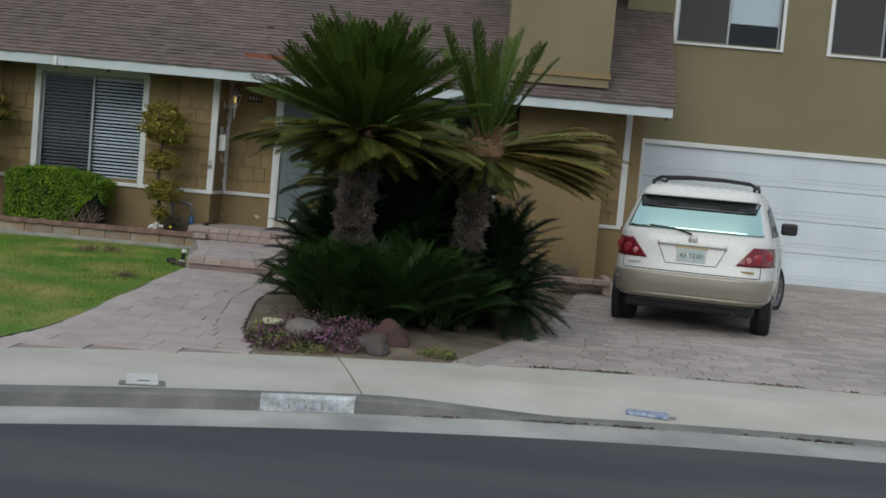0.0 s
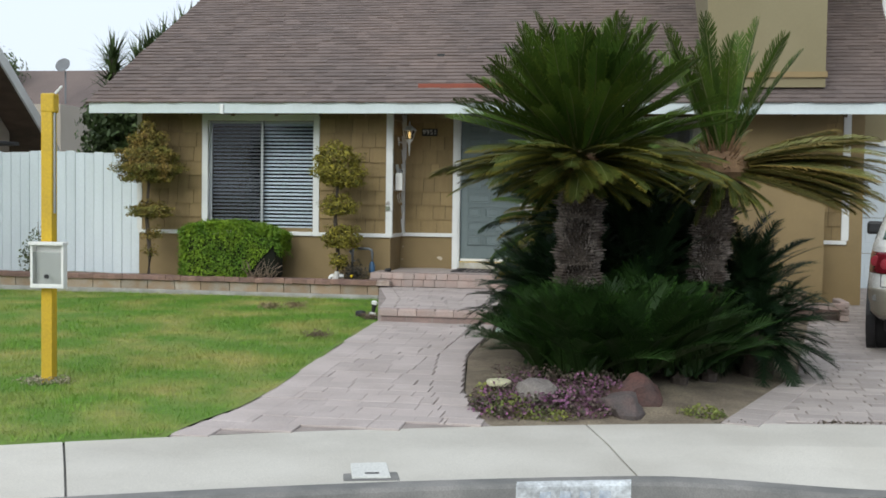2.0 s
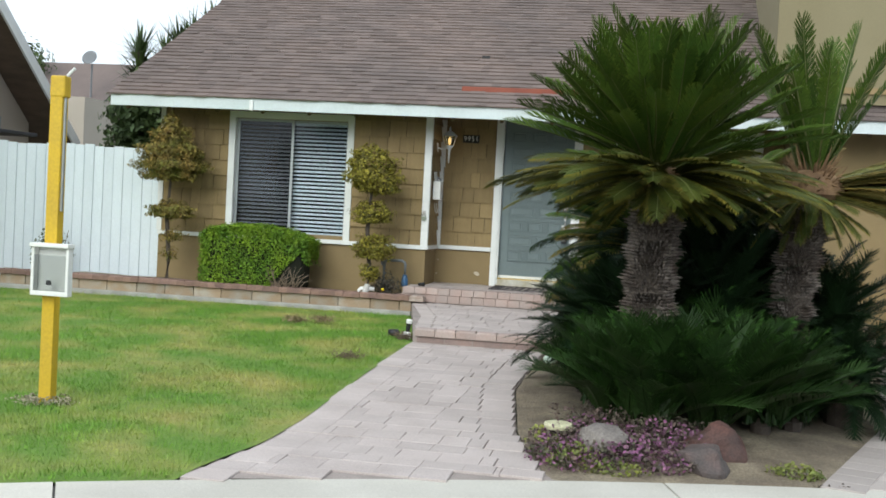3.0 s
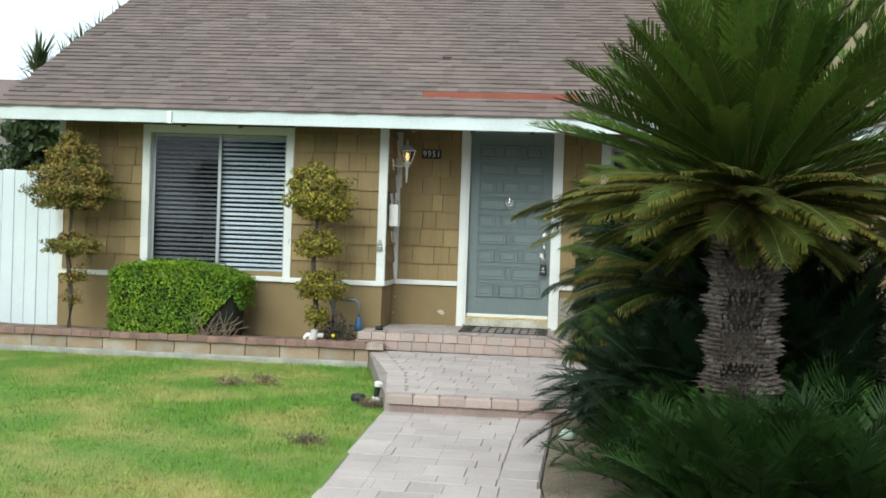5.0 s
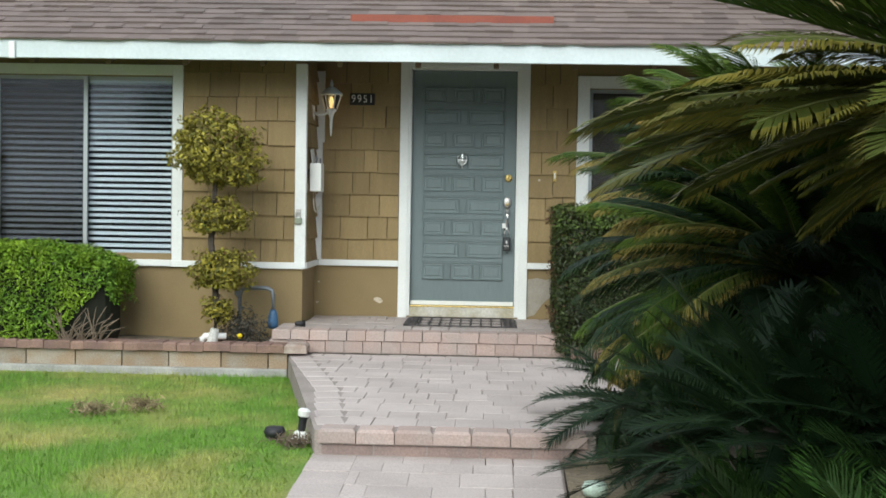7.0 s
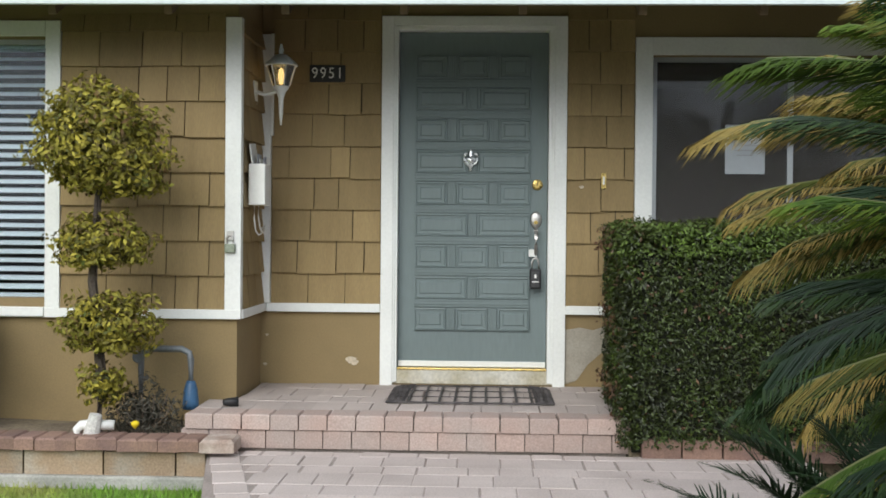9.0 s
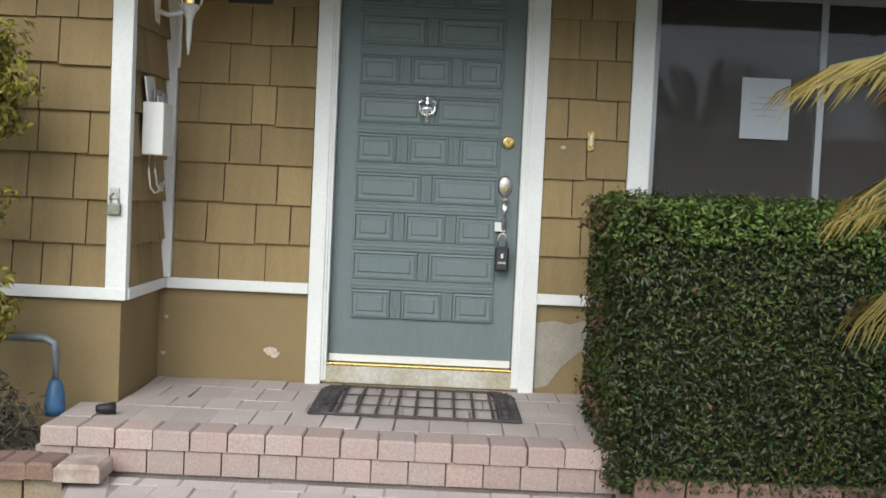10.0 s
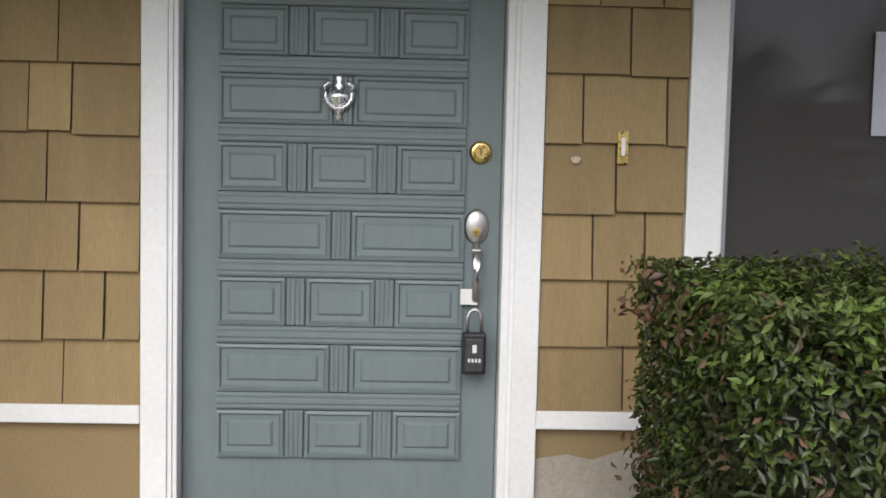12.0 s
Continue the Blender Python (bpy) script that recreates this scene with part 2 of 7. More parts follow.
sheet("ground", [-900, -100, -20, 20, 100, 900], [-900, -100, -30, 60, 200, 900], lambda u, v: (u, v, -0.4), EARTH, "open dull green ground out to the horizon", "ground")
sheet("road", span(-45, 45, 0.5), [0, 0.15, 0.35, 0.6, 0.85, 1], lambda u, v: (u, -30 + (kerb_y(u) - 0.42 + 30) * v, -0.115 + 0.06 * math.sin(math.pi * min(1, 2.2 * (1 - v)) / 2)),
      ASPHALT, "dark grey asphalt street with a slight camber", "road", 0.1)
sheet("gutter", span(-45, 45, 0.4), [0, 1], lambda u, v: (u, kerb_y(u) - 0.42 + 0.42 * v, -0.113 + 0.013 * v), GUTTER, "grey concrete gutter strip along the street", "gutter", 0.1)


def kerb_at(u, v):
    x = u
    prof = ((0.0, -0.104), (0.012, kerb_z(x) - 0.02), (0.03, kerb_z(x) - 0.002), (0.15, kerb_z(x) + 0.001), (0.151, -0.2))
    dy, z = prof[v]
    return (x, kerb_y(x) + dy, z)


sheet("kerb", span(-45, 45, 0.2), [0, 1, 2, 3, 4], kerb_at, KERB, "grey concrete kerb that drops down at the driveway", "kerb")

# the pavement, slab by slab, on a bed
joints = [-45, -20, -9.6, -6.95, -4.15, -1.33, 4.15, 9, 18, 45]


def pave_at(x, v):
    x -= 1.08 * (v - 0.5) * min(0.79, max(0.0, 0.074 * (2.67 - x)))
    y0, y1 = kerb_y(x) + 0.155, back_y(x)
    z0 = kerb_z(x)
    return (x, y0 + (y1 - y0) * v, z0 + (0.028 - z0) * smooth01(v * 1.6))


pavement = sheet("pavement", span(-45, 45, 0.5), [0, 0.5, 1], lambda u, v: (pave_at(u, v)[0], pave_at(u, v)[1], pave_at(u, v)[2] - 0.02), KERB, "pale concrete pavement of large slabs beside the street", "pavement")
for xa, xb in zip(joints, joints[1:]):
    slab = sheet("paving_slab", span(xa + 0.006, xb - 0.006, 0.35), [0, 0.25, 0.5, 0.75, 1], pave_at, CONCRETE, "", "", 0.05)
    slab.parent = pavement
    del slab["kind"]


def lawn_at(u, v):
    y0 = back_y(-4 + (u - 1) * 12)
    y = y0 + (15.1 - y0) * v
    xr = path_left(y) if y < 12.05 else plat_left(y)
    x = xr + 0.025 - (1 - u) * 12.2
    y0 = back_y(x) - 0.004
    y = y0 + (15.1 - y0) * v
    t = smooth01((y - y0) / 0.25)
    return (x, y, 0.024 * (1 - t) + t * (lerp(y, [(7.0, 0.03), (8.2, 0.045), (12.05, 0.165), (14.9, 0.135), (16, 0.135)]) + 0.012 + 0.012 * noise.noise((x * 1.3, y * 1.3, 0))))


lawn = sheet("lawn", span(0, 1, 0.02), span(0, 1, 0.025), lawn_at, TURF, "mown green lawn with dry yellow patches", "lawn")


def bed_at(u, v):
    y0 = back_y(-2.12 + 1.46 * u) - 0.004
    y = y0 + (14.2 - y0) * v
    xa, xb = path_right(y) + 0.01, drive_left(y) + 0.02
    x = xa + (xb - xa) * u
    t = smooth01((y - y0) / 0.5)
    return (x, y, 0.022 * (1 - t) + t * (land_z(x, y) - 0.01 + 0.05 * math.sin(math.pi * u) + 0.02 * noise.noise((x * 3, y * 3, 1))))


sheet("planting_bed", span(0, 1, 0.04), span(0, 1, 0.03), bed_at, SOIL, "bare brown soil bed between path and driveway", "soil")
sheet("side_soil", span(-14, 7.5, 0.5), span(14.2, 19, 0.5), lambda u, v: (u, v, (min(0.2, land_z(u, v)) - 0.02) if u > -3.3 else (0.145 if u < -9.9 else 0.06)), SOIL, "strip of soil at the foot of the house", "soil")
sheet("path_bed", [0, 0.5, 1], span(7.0, 12.06, 0.3), lambda u, v: (path_left(v) + (path_right(v) - path_left(v)) * u, max(v, back_y(path_left(v) + (path_right(v) - path_left(v)) * u)), walk_z(v) - 0.006), MORTAR, "sand bed under the front path", "path")
sheet("drive_bed", span(0, 1, 0.1), span(7.9, 18.8, 0.4), lambda u, v: (drive_left(v) + (8.6 - drive_left(v)) * u, max(v, back_y(2) if u > 0.2 else back_y(drive_left(v))), drive_z(v) - 0.004), MORTAR, "sand bed under the driveway", "driveway")

# ---- the house ----
TRIM_Z, EAVE_Y, EAVE_Z, PITCH = 0.95, 15.18, 2.685, 0.5
WALL_A, WALL_B = 15.82, 16.5            # the front wall and the set-back wall with the door
X_L, X_R, X_C = -8.06, 1.58, -4.46


def wall(name, mat, label, *specs):
    return tagged(part(name, boxes(*specs), mat, None), label, "wall", kind="structure")


T = 0.18
wall_front_left = wall("wall_front_left", STUCCO, "tan front wall with stucco below and shingles above",
     (X_L, -7.05, WALL_A, WALL_A + T, -0.3, 2.86), (-5.54, X_C, WALL_A, WALL_A + T, -0.3, 2.86), (-7.05, -5.54, WALL_A, WALL_A + T, -0.3, 1.03), (-7.05, -5.54, WALL_A, WALL_A + T, 2.49, 2.86))
wall_recess_side = wall("wall_recess_side", STUCCO, "tan return wall beside the front door", (X_C - T, X_C, WALL_A + T + 0.002, WALL_B - 0.002, -0.3, 2.86))
wall_door = wall("wall_door", STUCCO, "tan set-back wall with the front door and a dark window",
     (X_C - T, -3.66, WALL_B, WALL_B + T, -0.3, 3.2), (-2.66, -2.09, WALL_B, WALL_B + T, -0.3, 3.2), (-0.45, X_R, WALL_B, WALL_B + T, -0.3, 3.2),
     (-3.66, -2.66, WALL_B, WALL_B + T, 2.67, 3.2), (-3.66, -2.66, WALL_B, WALL_B + T, -0.3, 0.57), (-2.09, -0.45, WALL_B, WALL_B + T, -0.3, 1.05), (-2.09, -0.45, WALL_B, WALL_B + T, 2.5, 3.2))
wall_middle = wall("wall_middle", STUCCO, "plain tan stucco wall that stands forward beside the driveway", (-0.1, 1.17, WALL_A, WALL_B - 0.002, -0.3, 2.86))
wall("wall_left", STUCCO, "tan gable wall at the end of the house", (X_L, X_L + T, WALL_A + T, 27.5, -0.3, 2.83))
wall("wall_back", STUCCO, "plain tan wall at the back of the house", (X_L, X_R + T, 27.5, 27.5 + T, -0.3, 3.2))
wall("wall_right", STUCCO, "tan wall beside the garage", (X_R, X_R + T, WALL_B + 0.003, 27.5, -0.3, 3.2))
wall("wall_room", ROOM_DIM, "dim inner wall behind the windows", (X_L + T, X_R, 20.0, 20.1, -0.3, 3.5), (-4.0, -3.9, WALL_B + T, 20, -0.3, 3.5))
wall("floor_inside", ROOM_DIM, "dim floor inside the house", (X_L + T, X_R, WALL_B + T, 20, 0.3, 0.5))
tagged(part("ceiling_inside", boxes((X_L + T, X_R, WALL_B + T + 0.3, 20, 2.75, 2.8)), ROOM_DIM), "dim ceiling inside the house", "ceiling", kind="structure")


# gable ends under the roof
def gable(name, x0, x1, mat):
    bm = bmesh.new()
    pr = [(WALL_A, 2.8), (27.4, 2.8), (27.4, 2.9), (21.5, EAVE_Z + PITCH * (21.5 - EAVE_Y) - 0.12), (WALL_A, EAVE_Z + PITCH * (WALL_A - EAVE_Y) - 0.12)]
    a = [bm.verts.new((x0, y, z)) for y, z in pr]
    b = [bm.verts.new((x1, y, z)) for y, z in pr]
    bm.faces.new(a)
    bm.faces.new(b[::-1])
    for k in range(len(pr)):
        bm.faces.new((a[k], b[k], b[(k + 1) % len(pr)], a[(k + 1) % len(pr)]))
    bmesh.ops.recalc_face_normals(bm, faces=bm.faces)
    tagged(part(name, bm, mat), "tan gable wall under the roof", "wall", kind="structure")


gable("wall_gable_left", X_L + 0.02, X_L + T + 0.02, STUCCO)

RIDGE_Y = 21.5
RIDGE_Z = EAVE_Z + PITCH * (RIDGE_Y - EAVE_Y)


def roof_right(y):
    return 1.97 + 0.1 * (y - EAVE_Y)


roof = thing("roof", "brown asphalt shingle roof with a white fascia", "roof", kind="structure")
bm = bmesh.new()
for side in (0, 1):
    ya, za, yb, zb = ((EAVE_Y, EAVE_Z, RIDGE_Y, RIDGE_Z), (28.4, EAVE_Z, RIDGE_Y, RIDGE_Z))[side]
    lo = [bm.verts.new(p) for p in ((-8.46, ya, za - 0.1), (roof_right(ya) - 0.02, ya, za - 0.1), (roof_right(yb) - 0.02, yb, zb - 0.1), (-8.46, yb, zb - 0.1))]
    hi = [bm.verts.new((v.co.x, v.co.y, v.co.z + 0.09)) for v in lo]
    bm.faces.new(lo), bm.faces.new(hi)
    for k in range(4):
        bm.faces.new((lo[k], lo[(k + 1) % 4], hi[(k + 1) % 4], hi[k]))
bmesh.ops.recalc_face_normals(bm, faces=bm.faces)
part("roof_deck", bm, material("brown_roof_boards", (0.10, 0.075, 0.06), 0.9, None, 2, 60, 0.2, 0.2), roof)
fascia = part("fascia", boxes((-8.48, 1.96, EAVE_Y - 0.03, EAVE_Y, EAVE_Z - 0.14, EAVE_Z + 0.012), bevel=0.004), FASCIA, roof, "white painted fascia board")
SOFFIT = material("brown_soffit", (0.15, 0.105, 0.06), 0.9, None, 2, 40, 0.15, 0.2)
for k in range(18):
    x = -8.3 + k * 0.6
    raft = bmesh.new()
    box(raft, x - 0.02, x + 0.02, 0, 1.2, -0.19, -0.102, m=Matrix.Translation((0, EAVE_Y + 0.003, EAVE_Z)) @ Matrix.Rotation(math.atan(PITCH), 4, "X"))
    part("rafter", raft, SOFFIT, roof)
part("rain_shield", boxes((-4.06, -2.45, 15.57, 15.61, EAVE_Z + 0.17, EAVE_Z + 0.285), bevel=0.004), RUST, roof, "red painted metal strip above the door")
part("gutter_outlet", boxes((-6.63, -6.58, EAVE_Y - 0.06, EAVE_Y - 0.032, EAVE_Z - 0.15, EAVE_Z - 0.02), bevel=0.008), WHITE, roof, "white bracket on the fascia")

# roof shingles: tapered tabs, course over course
slope = math.atan(PITCH)
COURSE = 0.135
rng = random.Random(5)
tabs = {}


def tab_mesh(w, t):
    key = (round(w, 2), t)
    if key not in tabs:
        a, b = key[0] / 2 + 0.001, COURSE * 1.25
        me = bpy.data.meshes.new("shingle")
        me.from_pydata([(-a, 0, 0), (a, 0, 0), (a, 0, t), (-a, 0, t), (-a, b, 0), (a, b, 0)], [], [(0, 1, 2, 3), (3, 2, 5, 4), (0, 3, 4), (1, 5, 2), (0, 4, 5, 1)])
        me.materials.append(ROOF)
        tabs[key] = me
    return tabs[key]


rest_v, rest_f = [], []
base_m = Matrix.Translation((0, EAVE_Y - 0.05, EAVE_Z - 0.005)) @ Matrix.Rotation(slope, 4, "X")
n_course = int((RIDGE_Y - EAVE_Y) / math.cos(slope) / COURSE)
for row in range(n_course):
    v = row * COURSE
    y = EAVE_Y + v * math.cos(slope)
    x, end = -8.5 - rng.random() * 0.02, roof_right(y) + 0.02
    first = True
    while x < end - 0.02:
        w = rng.choice((0.12, 0.15, 0.18, 0.22, 0.26)) if not first else rng.choice((0.1, 0.16, 0.22))
        first = False
        w = min(w, end - x)
        if w < 0.04:
            break
        thick = rng.choice((0.012, 0.014, 0.019, 0.021))
        drop = 0.009 if thick > 0.018 else 0.0
        m = base_m @ Matrix.Translation((x + w / 2, v - drop, 0.003 + rng.random() * 0.004))
        if row < 6 and -8.6 < x < 1.9:
            part("shingle", tab_mesh(w, thick), ROOF, roof, at=m)
        else:
            k = len(rest_v)
            rest_v += [tuple(m @ q.co) for q in tab_mesh(w, thick).vertices]
            rest_f += [tuple(k + i for i in p.vertices) for p in tab_mesh(w, thick).polygons]
        x += w
me = bpy.data.meshes.new("upper_shingles")
me.from_pydata(rest_v, [], rest_f)
tagged(part("upper_shingles", me, ROOF_REST, roof), kind="stuff")

# the upper storey and the garage block
wall("wall_upper", STUCCO_UP, "plain olive tan stucco wall of the upper storey", (-0.36, 1.08, 15.45, 22.5, 2.9, 6.6))
part("upper_base_trim", boxes((-0.38, 1.10, 15.42, 15.448, 3.02, 3.09)), STUCCO, roof)
GY = 18.85
wall_garage = wall("wall_garage", STUCCO_UP, "olive tan stucco wall of the two-storey garage block",
     (X_R + 0.02, 2.05, GY, GY + T, -0.3, 6.6), (7.05, 9.0, GY, GY + T, -0.3, 6.6), (2.05, 7.05, GY, GY + T, 2.38, 4.1),
     (2.05, 2.45, GY, GY + T, 4.1, 5.3), (4.18, 5.02, GY, GY + T, 4.1, 5.3), (6.75, 7.05, GY, GY + T, 4.1, 5.3), (2.05, 7.05, GY, GY + T, 5.3, 6.6))
wall("wall_garage_side", STUCCO_UP, "olive tan side wall of the garage block", (8.82, 9.0, GY + T, 28, -0.3, 6.6), (X_R + 0.2, X_R + 0.38, GY + T, 28, -0.3, 6.6), (X_R, 9, 28, 28.18, -0.3, 6.6))
tagged(part("roof_garage", boxes((X_R, 9.2, GY - 0.4, 28.3, 6.6, 6.75), (-0.6, 1.5, 15.2, 22.6, 6.601, 6.7)), ROOF_REST), "brown roof over the upper storey", "roof", kind="structure")
wall("wall_room_upper", ROOM_DIM, "dim inner wall of the upper rooms", (1.96, 8.82, 21.5, 21.6, 2.5, 6.6), (1.96, 8.82, GY + T, 21.5, 3.0, 3.1))


# ---- facade: shingles, trim, windows, door ----
WEDGES = {}


def wall_shingle(w, h):
    key = (round(w, 2), round(h, 2))
    if key not in WEDGES:
        a, t0, t1 = key[0] / 2 - 0.0031, 0.028, 0.006
        me = bpy.data.meshes.new("shingle")
        me.from_pydata([(-a, -t0, 0), (a, -t0, 0), (a, -t1, key[1]), (-a, -t1, key[1]), (-a, 0.004, 0), (a, 0.004, 0), (a, 0.004, key[1]), (-a, 0.004, key[1])], [],
                       [(0, 1, 2, 3), (4, 5, 1, 0), (1, 5, 6, 2), (4, 0, 3, 7), (3, 2, 6, 7)])
        me.materials.append(SHINGLE)
        WEDGES[key] = me
    return WEDGES[key]


def clad(parent, start, turn, length, seed, top=2.62, low=TRIM_Z + 0.022, joints=()):
    """Courses of shingles along a wall from start, running to its local +x and facing local -y, over an added dark
    backing that paints the shade in the gaps.
    """
    r = random.Random(seed)
    base = Matrix.Translation(start) @ Matrix.Rotation(radians(turn), 4, "Z")
    part("felt", boxes((0.004, length - 0.004, -0.0035, -0.001, low, top - 0.01)), GAP_SHADE, parent, "dark backing that paints shade between the shingles", at=base)
    row = 0
    while low + row * 0.1935 < top:
        z = low + row * 0.1935
        h = min(0.208, top - z)
        if row < len(joints):
            xs = [0.0, *joints[row], length]
        else:
            xs = [0.0]
            while length - xs[-1] > 0.01:
                w = r.choice((0.13, 0.16, 0.18, 0.2, 0.22, 0.24, 0.26))
                xs.append(length if length - xs[-1] - w < 0.06 else xs[-1] + w)
        for xa, xb in zip(xs, xs[1:]):
            part("shingle", wall_shingle(xb - xa, h), SHINGLE, parent, at=base @ Matrix.Translation(((xa + xb) / 2, r.choice((0, 0, -0.002)), z + r.choice((0, 0, 0, -0.006, 0.004)))))
        row += 1


# dark brown that stands in for the shade in the shingle gaps
GAP_SHADE = material("shingle_gap_shade", (0.085, 0.063, 0.038), 0.95, None, 4, 60, 0.2, 0.2)
LEFT_OF_DOOR = ((0.227, 0.457), (0.16, 0.4, 0.573), (0.24, 0.5), (0.264, 0.412), (0.106, 0.363, 0.481), (0.247, 0.447), (0.346, 0.55))
RIGHT_OF_DOOR = ((0.247,), (0.198,), (0.148, 0.3), (0.21,), (0.11, 0.35), (0.24,), (0.148, 0.326))
clad(wall_front_left, (X_L, WALL_A, 0), 0, -7.13 - X_L, 1)
clad(wall_front_left, (-5.455, WALL_A, 0), 0, X_C - 0.065 + 5.455, 2)
clad(wall_recess_side, (X_C, WALL_A + 0.05, 0), 90, WALL_B - WALL_A - 0.09, 3)
clad(wall_door, (X_C + 0.065, WALL_B, 0), 0, -3.722 - X_C - 0.065, 4, 2.8, joints=LEFT_OF_DOOR)
clad(wall_door, (-2.592, WALL_B, 0), 0, 0.41, 6, 2.8, joints=RIGHT_OF_DOOR)
clad(wall_door, (1.19, WALL_B, 0), 0, 0.3, 7)

trim = thing("trim", "white painted trim boards round the corners and along the walls", "trim", kind="structure")
for nm, spec in (("corner_board", (X_C - 0.065, X_C + 0.025, WALL_A - 0.03, WALL_A + 0.03, TRIM_Z, 2.6)), ("inner_corner_board", (X_C, X_C + 0.062, WALL_B - 0.05, WALL_B - 0.003, TRIM_Z + 0.03, 2.62)),
                 ("belt_board", (X_L, X_C + 0.027, WALL_A - 0.035, WALL_A - 0.003, TRIM_Z - 0.025, TRIM_Z + 0.028)), ("belt_board", (X_C + 0.003, X_C + 0.035, WALL_A + 0.001, WALL_B - 0.002, TRIM_Z - 0.024, TRIM_Z + 0.027)),
                 ("belt_board", (X_C + 0.04, -3.722, WALL_B - 0.035, WALL_B - 0.003, TRIM_Z - 0.025, TRIM_Z + 0.028)), ("belt_board", (-2.592, -2.2, WALL_B - 0.035, WALL_B - 0.003, TRIM_Z - 0.025, TRIM_Z + 0.028)),
                 ("belt_board", (1.175, 1.56, WALL_B - 0.035, WALL_B - 0.003, TRIM_Z - 0.025, TRIM_Z + 0.028)), ("corner_board", (1.49, 1.585, WALL_B - 0.03, WALL_B - 0.004, TRIM_Z + 0.03, 2.65)),
                 ("corner_board", (X_L - 0.02, X_L + 0.05, WALL_A - 0.03, WALL_A - 0.001, TRIM_Z + 0.03, 2.6)), ("conduit", (X_C + 0.066, X_C + 0.084, WALL_B - 0.075, WALL_B - 0.055, 2.0, 2.62))):
    part(nm, boxes(spec, bevel=0.003), WHITE, trim)


def sliding_window(name, label, x0, x1, z0, z1, y, trim_w, mat_trim, glass, split, screen=False):
    w = thing(name, label, "window", kind="structure")
    fr = part("window_frame", boxes((x0, x0 + trim_w, y - 0.03, y + 0.1, z0, z1), (x1 - trim_w, x1, y - 0.03, y + 0.1, z0, z1), (x0 + trim_w, x1 - trim_w, y - 0.03, y + 0.1, z1 - trim_w, z1),
                                     (x0 + trim_w, x1 - trim_w, y - 0.045, y + 0.1, z0, z0 + trim_w * 0.6), bevel=0.004), mat_trim, w)
    xi, xj, zi, zj, xm = x0 + trim_w, x1 - trim_w, z0 + trim_w * 0.6, z1 - trim_w, x0 + trim_w + (x1 - x0 - 2 * trim_w) * split
    for k, (a, b, yy) in enumerate(((xi, xm + 0.02, y + 0.05), (xm - 0.02, xj, y + 0.075))):
        s = part("sash", boxes((a, a + 0.035, yy, yy + 0.022, zi, zj), (b - 0.035, b, yy, yy + 0.022, zi, zj), (a + 0.035, b - 0.035, yy, yy + 0.022, zj - 0.035, zj), (a + 0.035, b - 0.035, yy, yy + 0.022, zi, zi + 0.035), bevel=0.003), ALU, w, "grey aluminium sash")
        p = part("pane", boxes((a + 0.035, b - 0.035, yy + 0.009, yy + 0.013, zi + 0.035, zj - 0.035)), glass[k], w)
        p.visible_shadow = False
    return w, (xi, xm, xj, zi, zj)


SCREEN = glass_material("screened_glass", (0.85, 0.88, 0.92), 0.55)
win1, (wa, wb, wc, wd, we) = sliding_window("window_1", "white framed sliding window with closed blinds behind it", -7.13, -5.455, 0.93, 2.58, WALL_A, 0.085, WHITE, (SCREEN, GLASS), 0.5)
blind = thing("window_blind", "closed white slatted blind hanging behind the window", "blind")
slat = bpy.data.meshes.new("slat")
slat.from_pydata([(-0.37, -0.020, -0.015), (0.37, -0.020, -0.015), (0.37, 0.001, 0.003), (-0.37, 0.001, 0.003), (-0.37, 0.020, 0.012), (0.37, 0.020, 0.012)], [], [(0, 1, 2, 3), (3, 2, 5, 4)])
slat.materials.append(BLIND)
rb = random.Random(17)
for xc in (wa + 0.38, wc - 0.38):
    z = wd + 0.06
    while z < we - 0.05:
        part("slat", slat, BLIND, blind, at=Matrix.Translation((xc, WALL_A + 0.14, z)) @ Matrix.Rotation(rb.uniform(-0.07, 0.07), 4, "X") @ Matrix.Rotation(rb.uniform(-0.003, 0.003), 4, "Y"))
        z += 0.05
part("head_rail", boxes((wa + 0.01, wc - 0.01, WALL_A + 0.12, WALL_A + 0.17, we - 0.05, we - 0.005), bevel=0.004), BLIND, blind)

win2, (va, vb, vc, vd, ve) = sliding_window("window_2", "dark sliding window with a white frame beside the door", -2.18, -0.35, 0.99, 2.61, WALL_B, 0.105, WHITE, (SMOKED, SMOKED), 0.52)
notice = part("notice", boxes((-1.625, -1.385, WALL_B + 0.043, WALL_B + 0.046, 1.79, 2.09)), material("shaded_paper", (0.42, 0.45, 0.48), 0.7, None, 2, 40, 0.04, 0))
tagged(notice, "white sheet of printed paper stuck on the dark window", "notice")
INK = material("grey_ink", (0.35, 0.36, 0.38), 0.8, None, 4, 60, 0.05, 0)
for k, wdt in enumerate((0.09, 0.15, 0.13, 0.1)):
    part("text_line", boxes((-1.505 - wdt / 2, -1.505 + wdt / 2, WALL_B + 0.041, WALL_B + 0.043, 1.99 - 0.03 * k, 1.998 - 0.03 * k)), INK, notice)

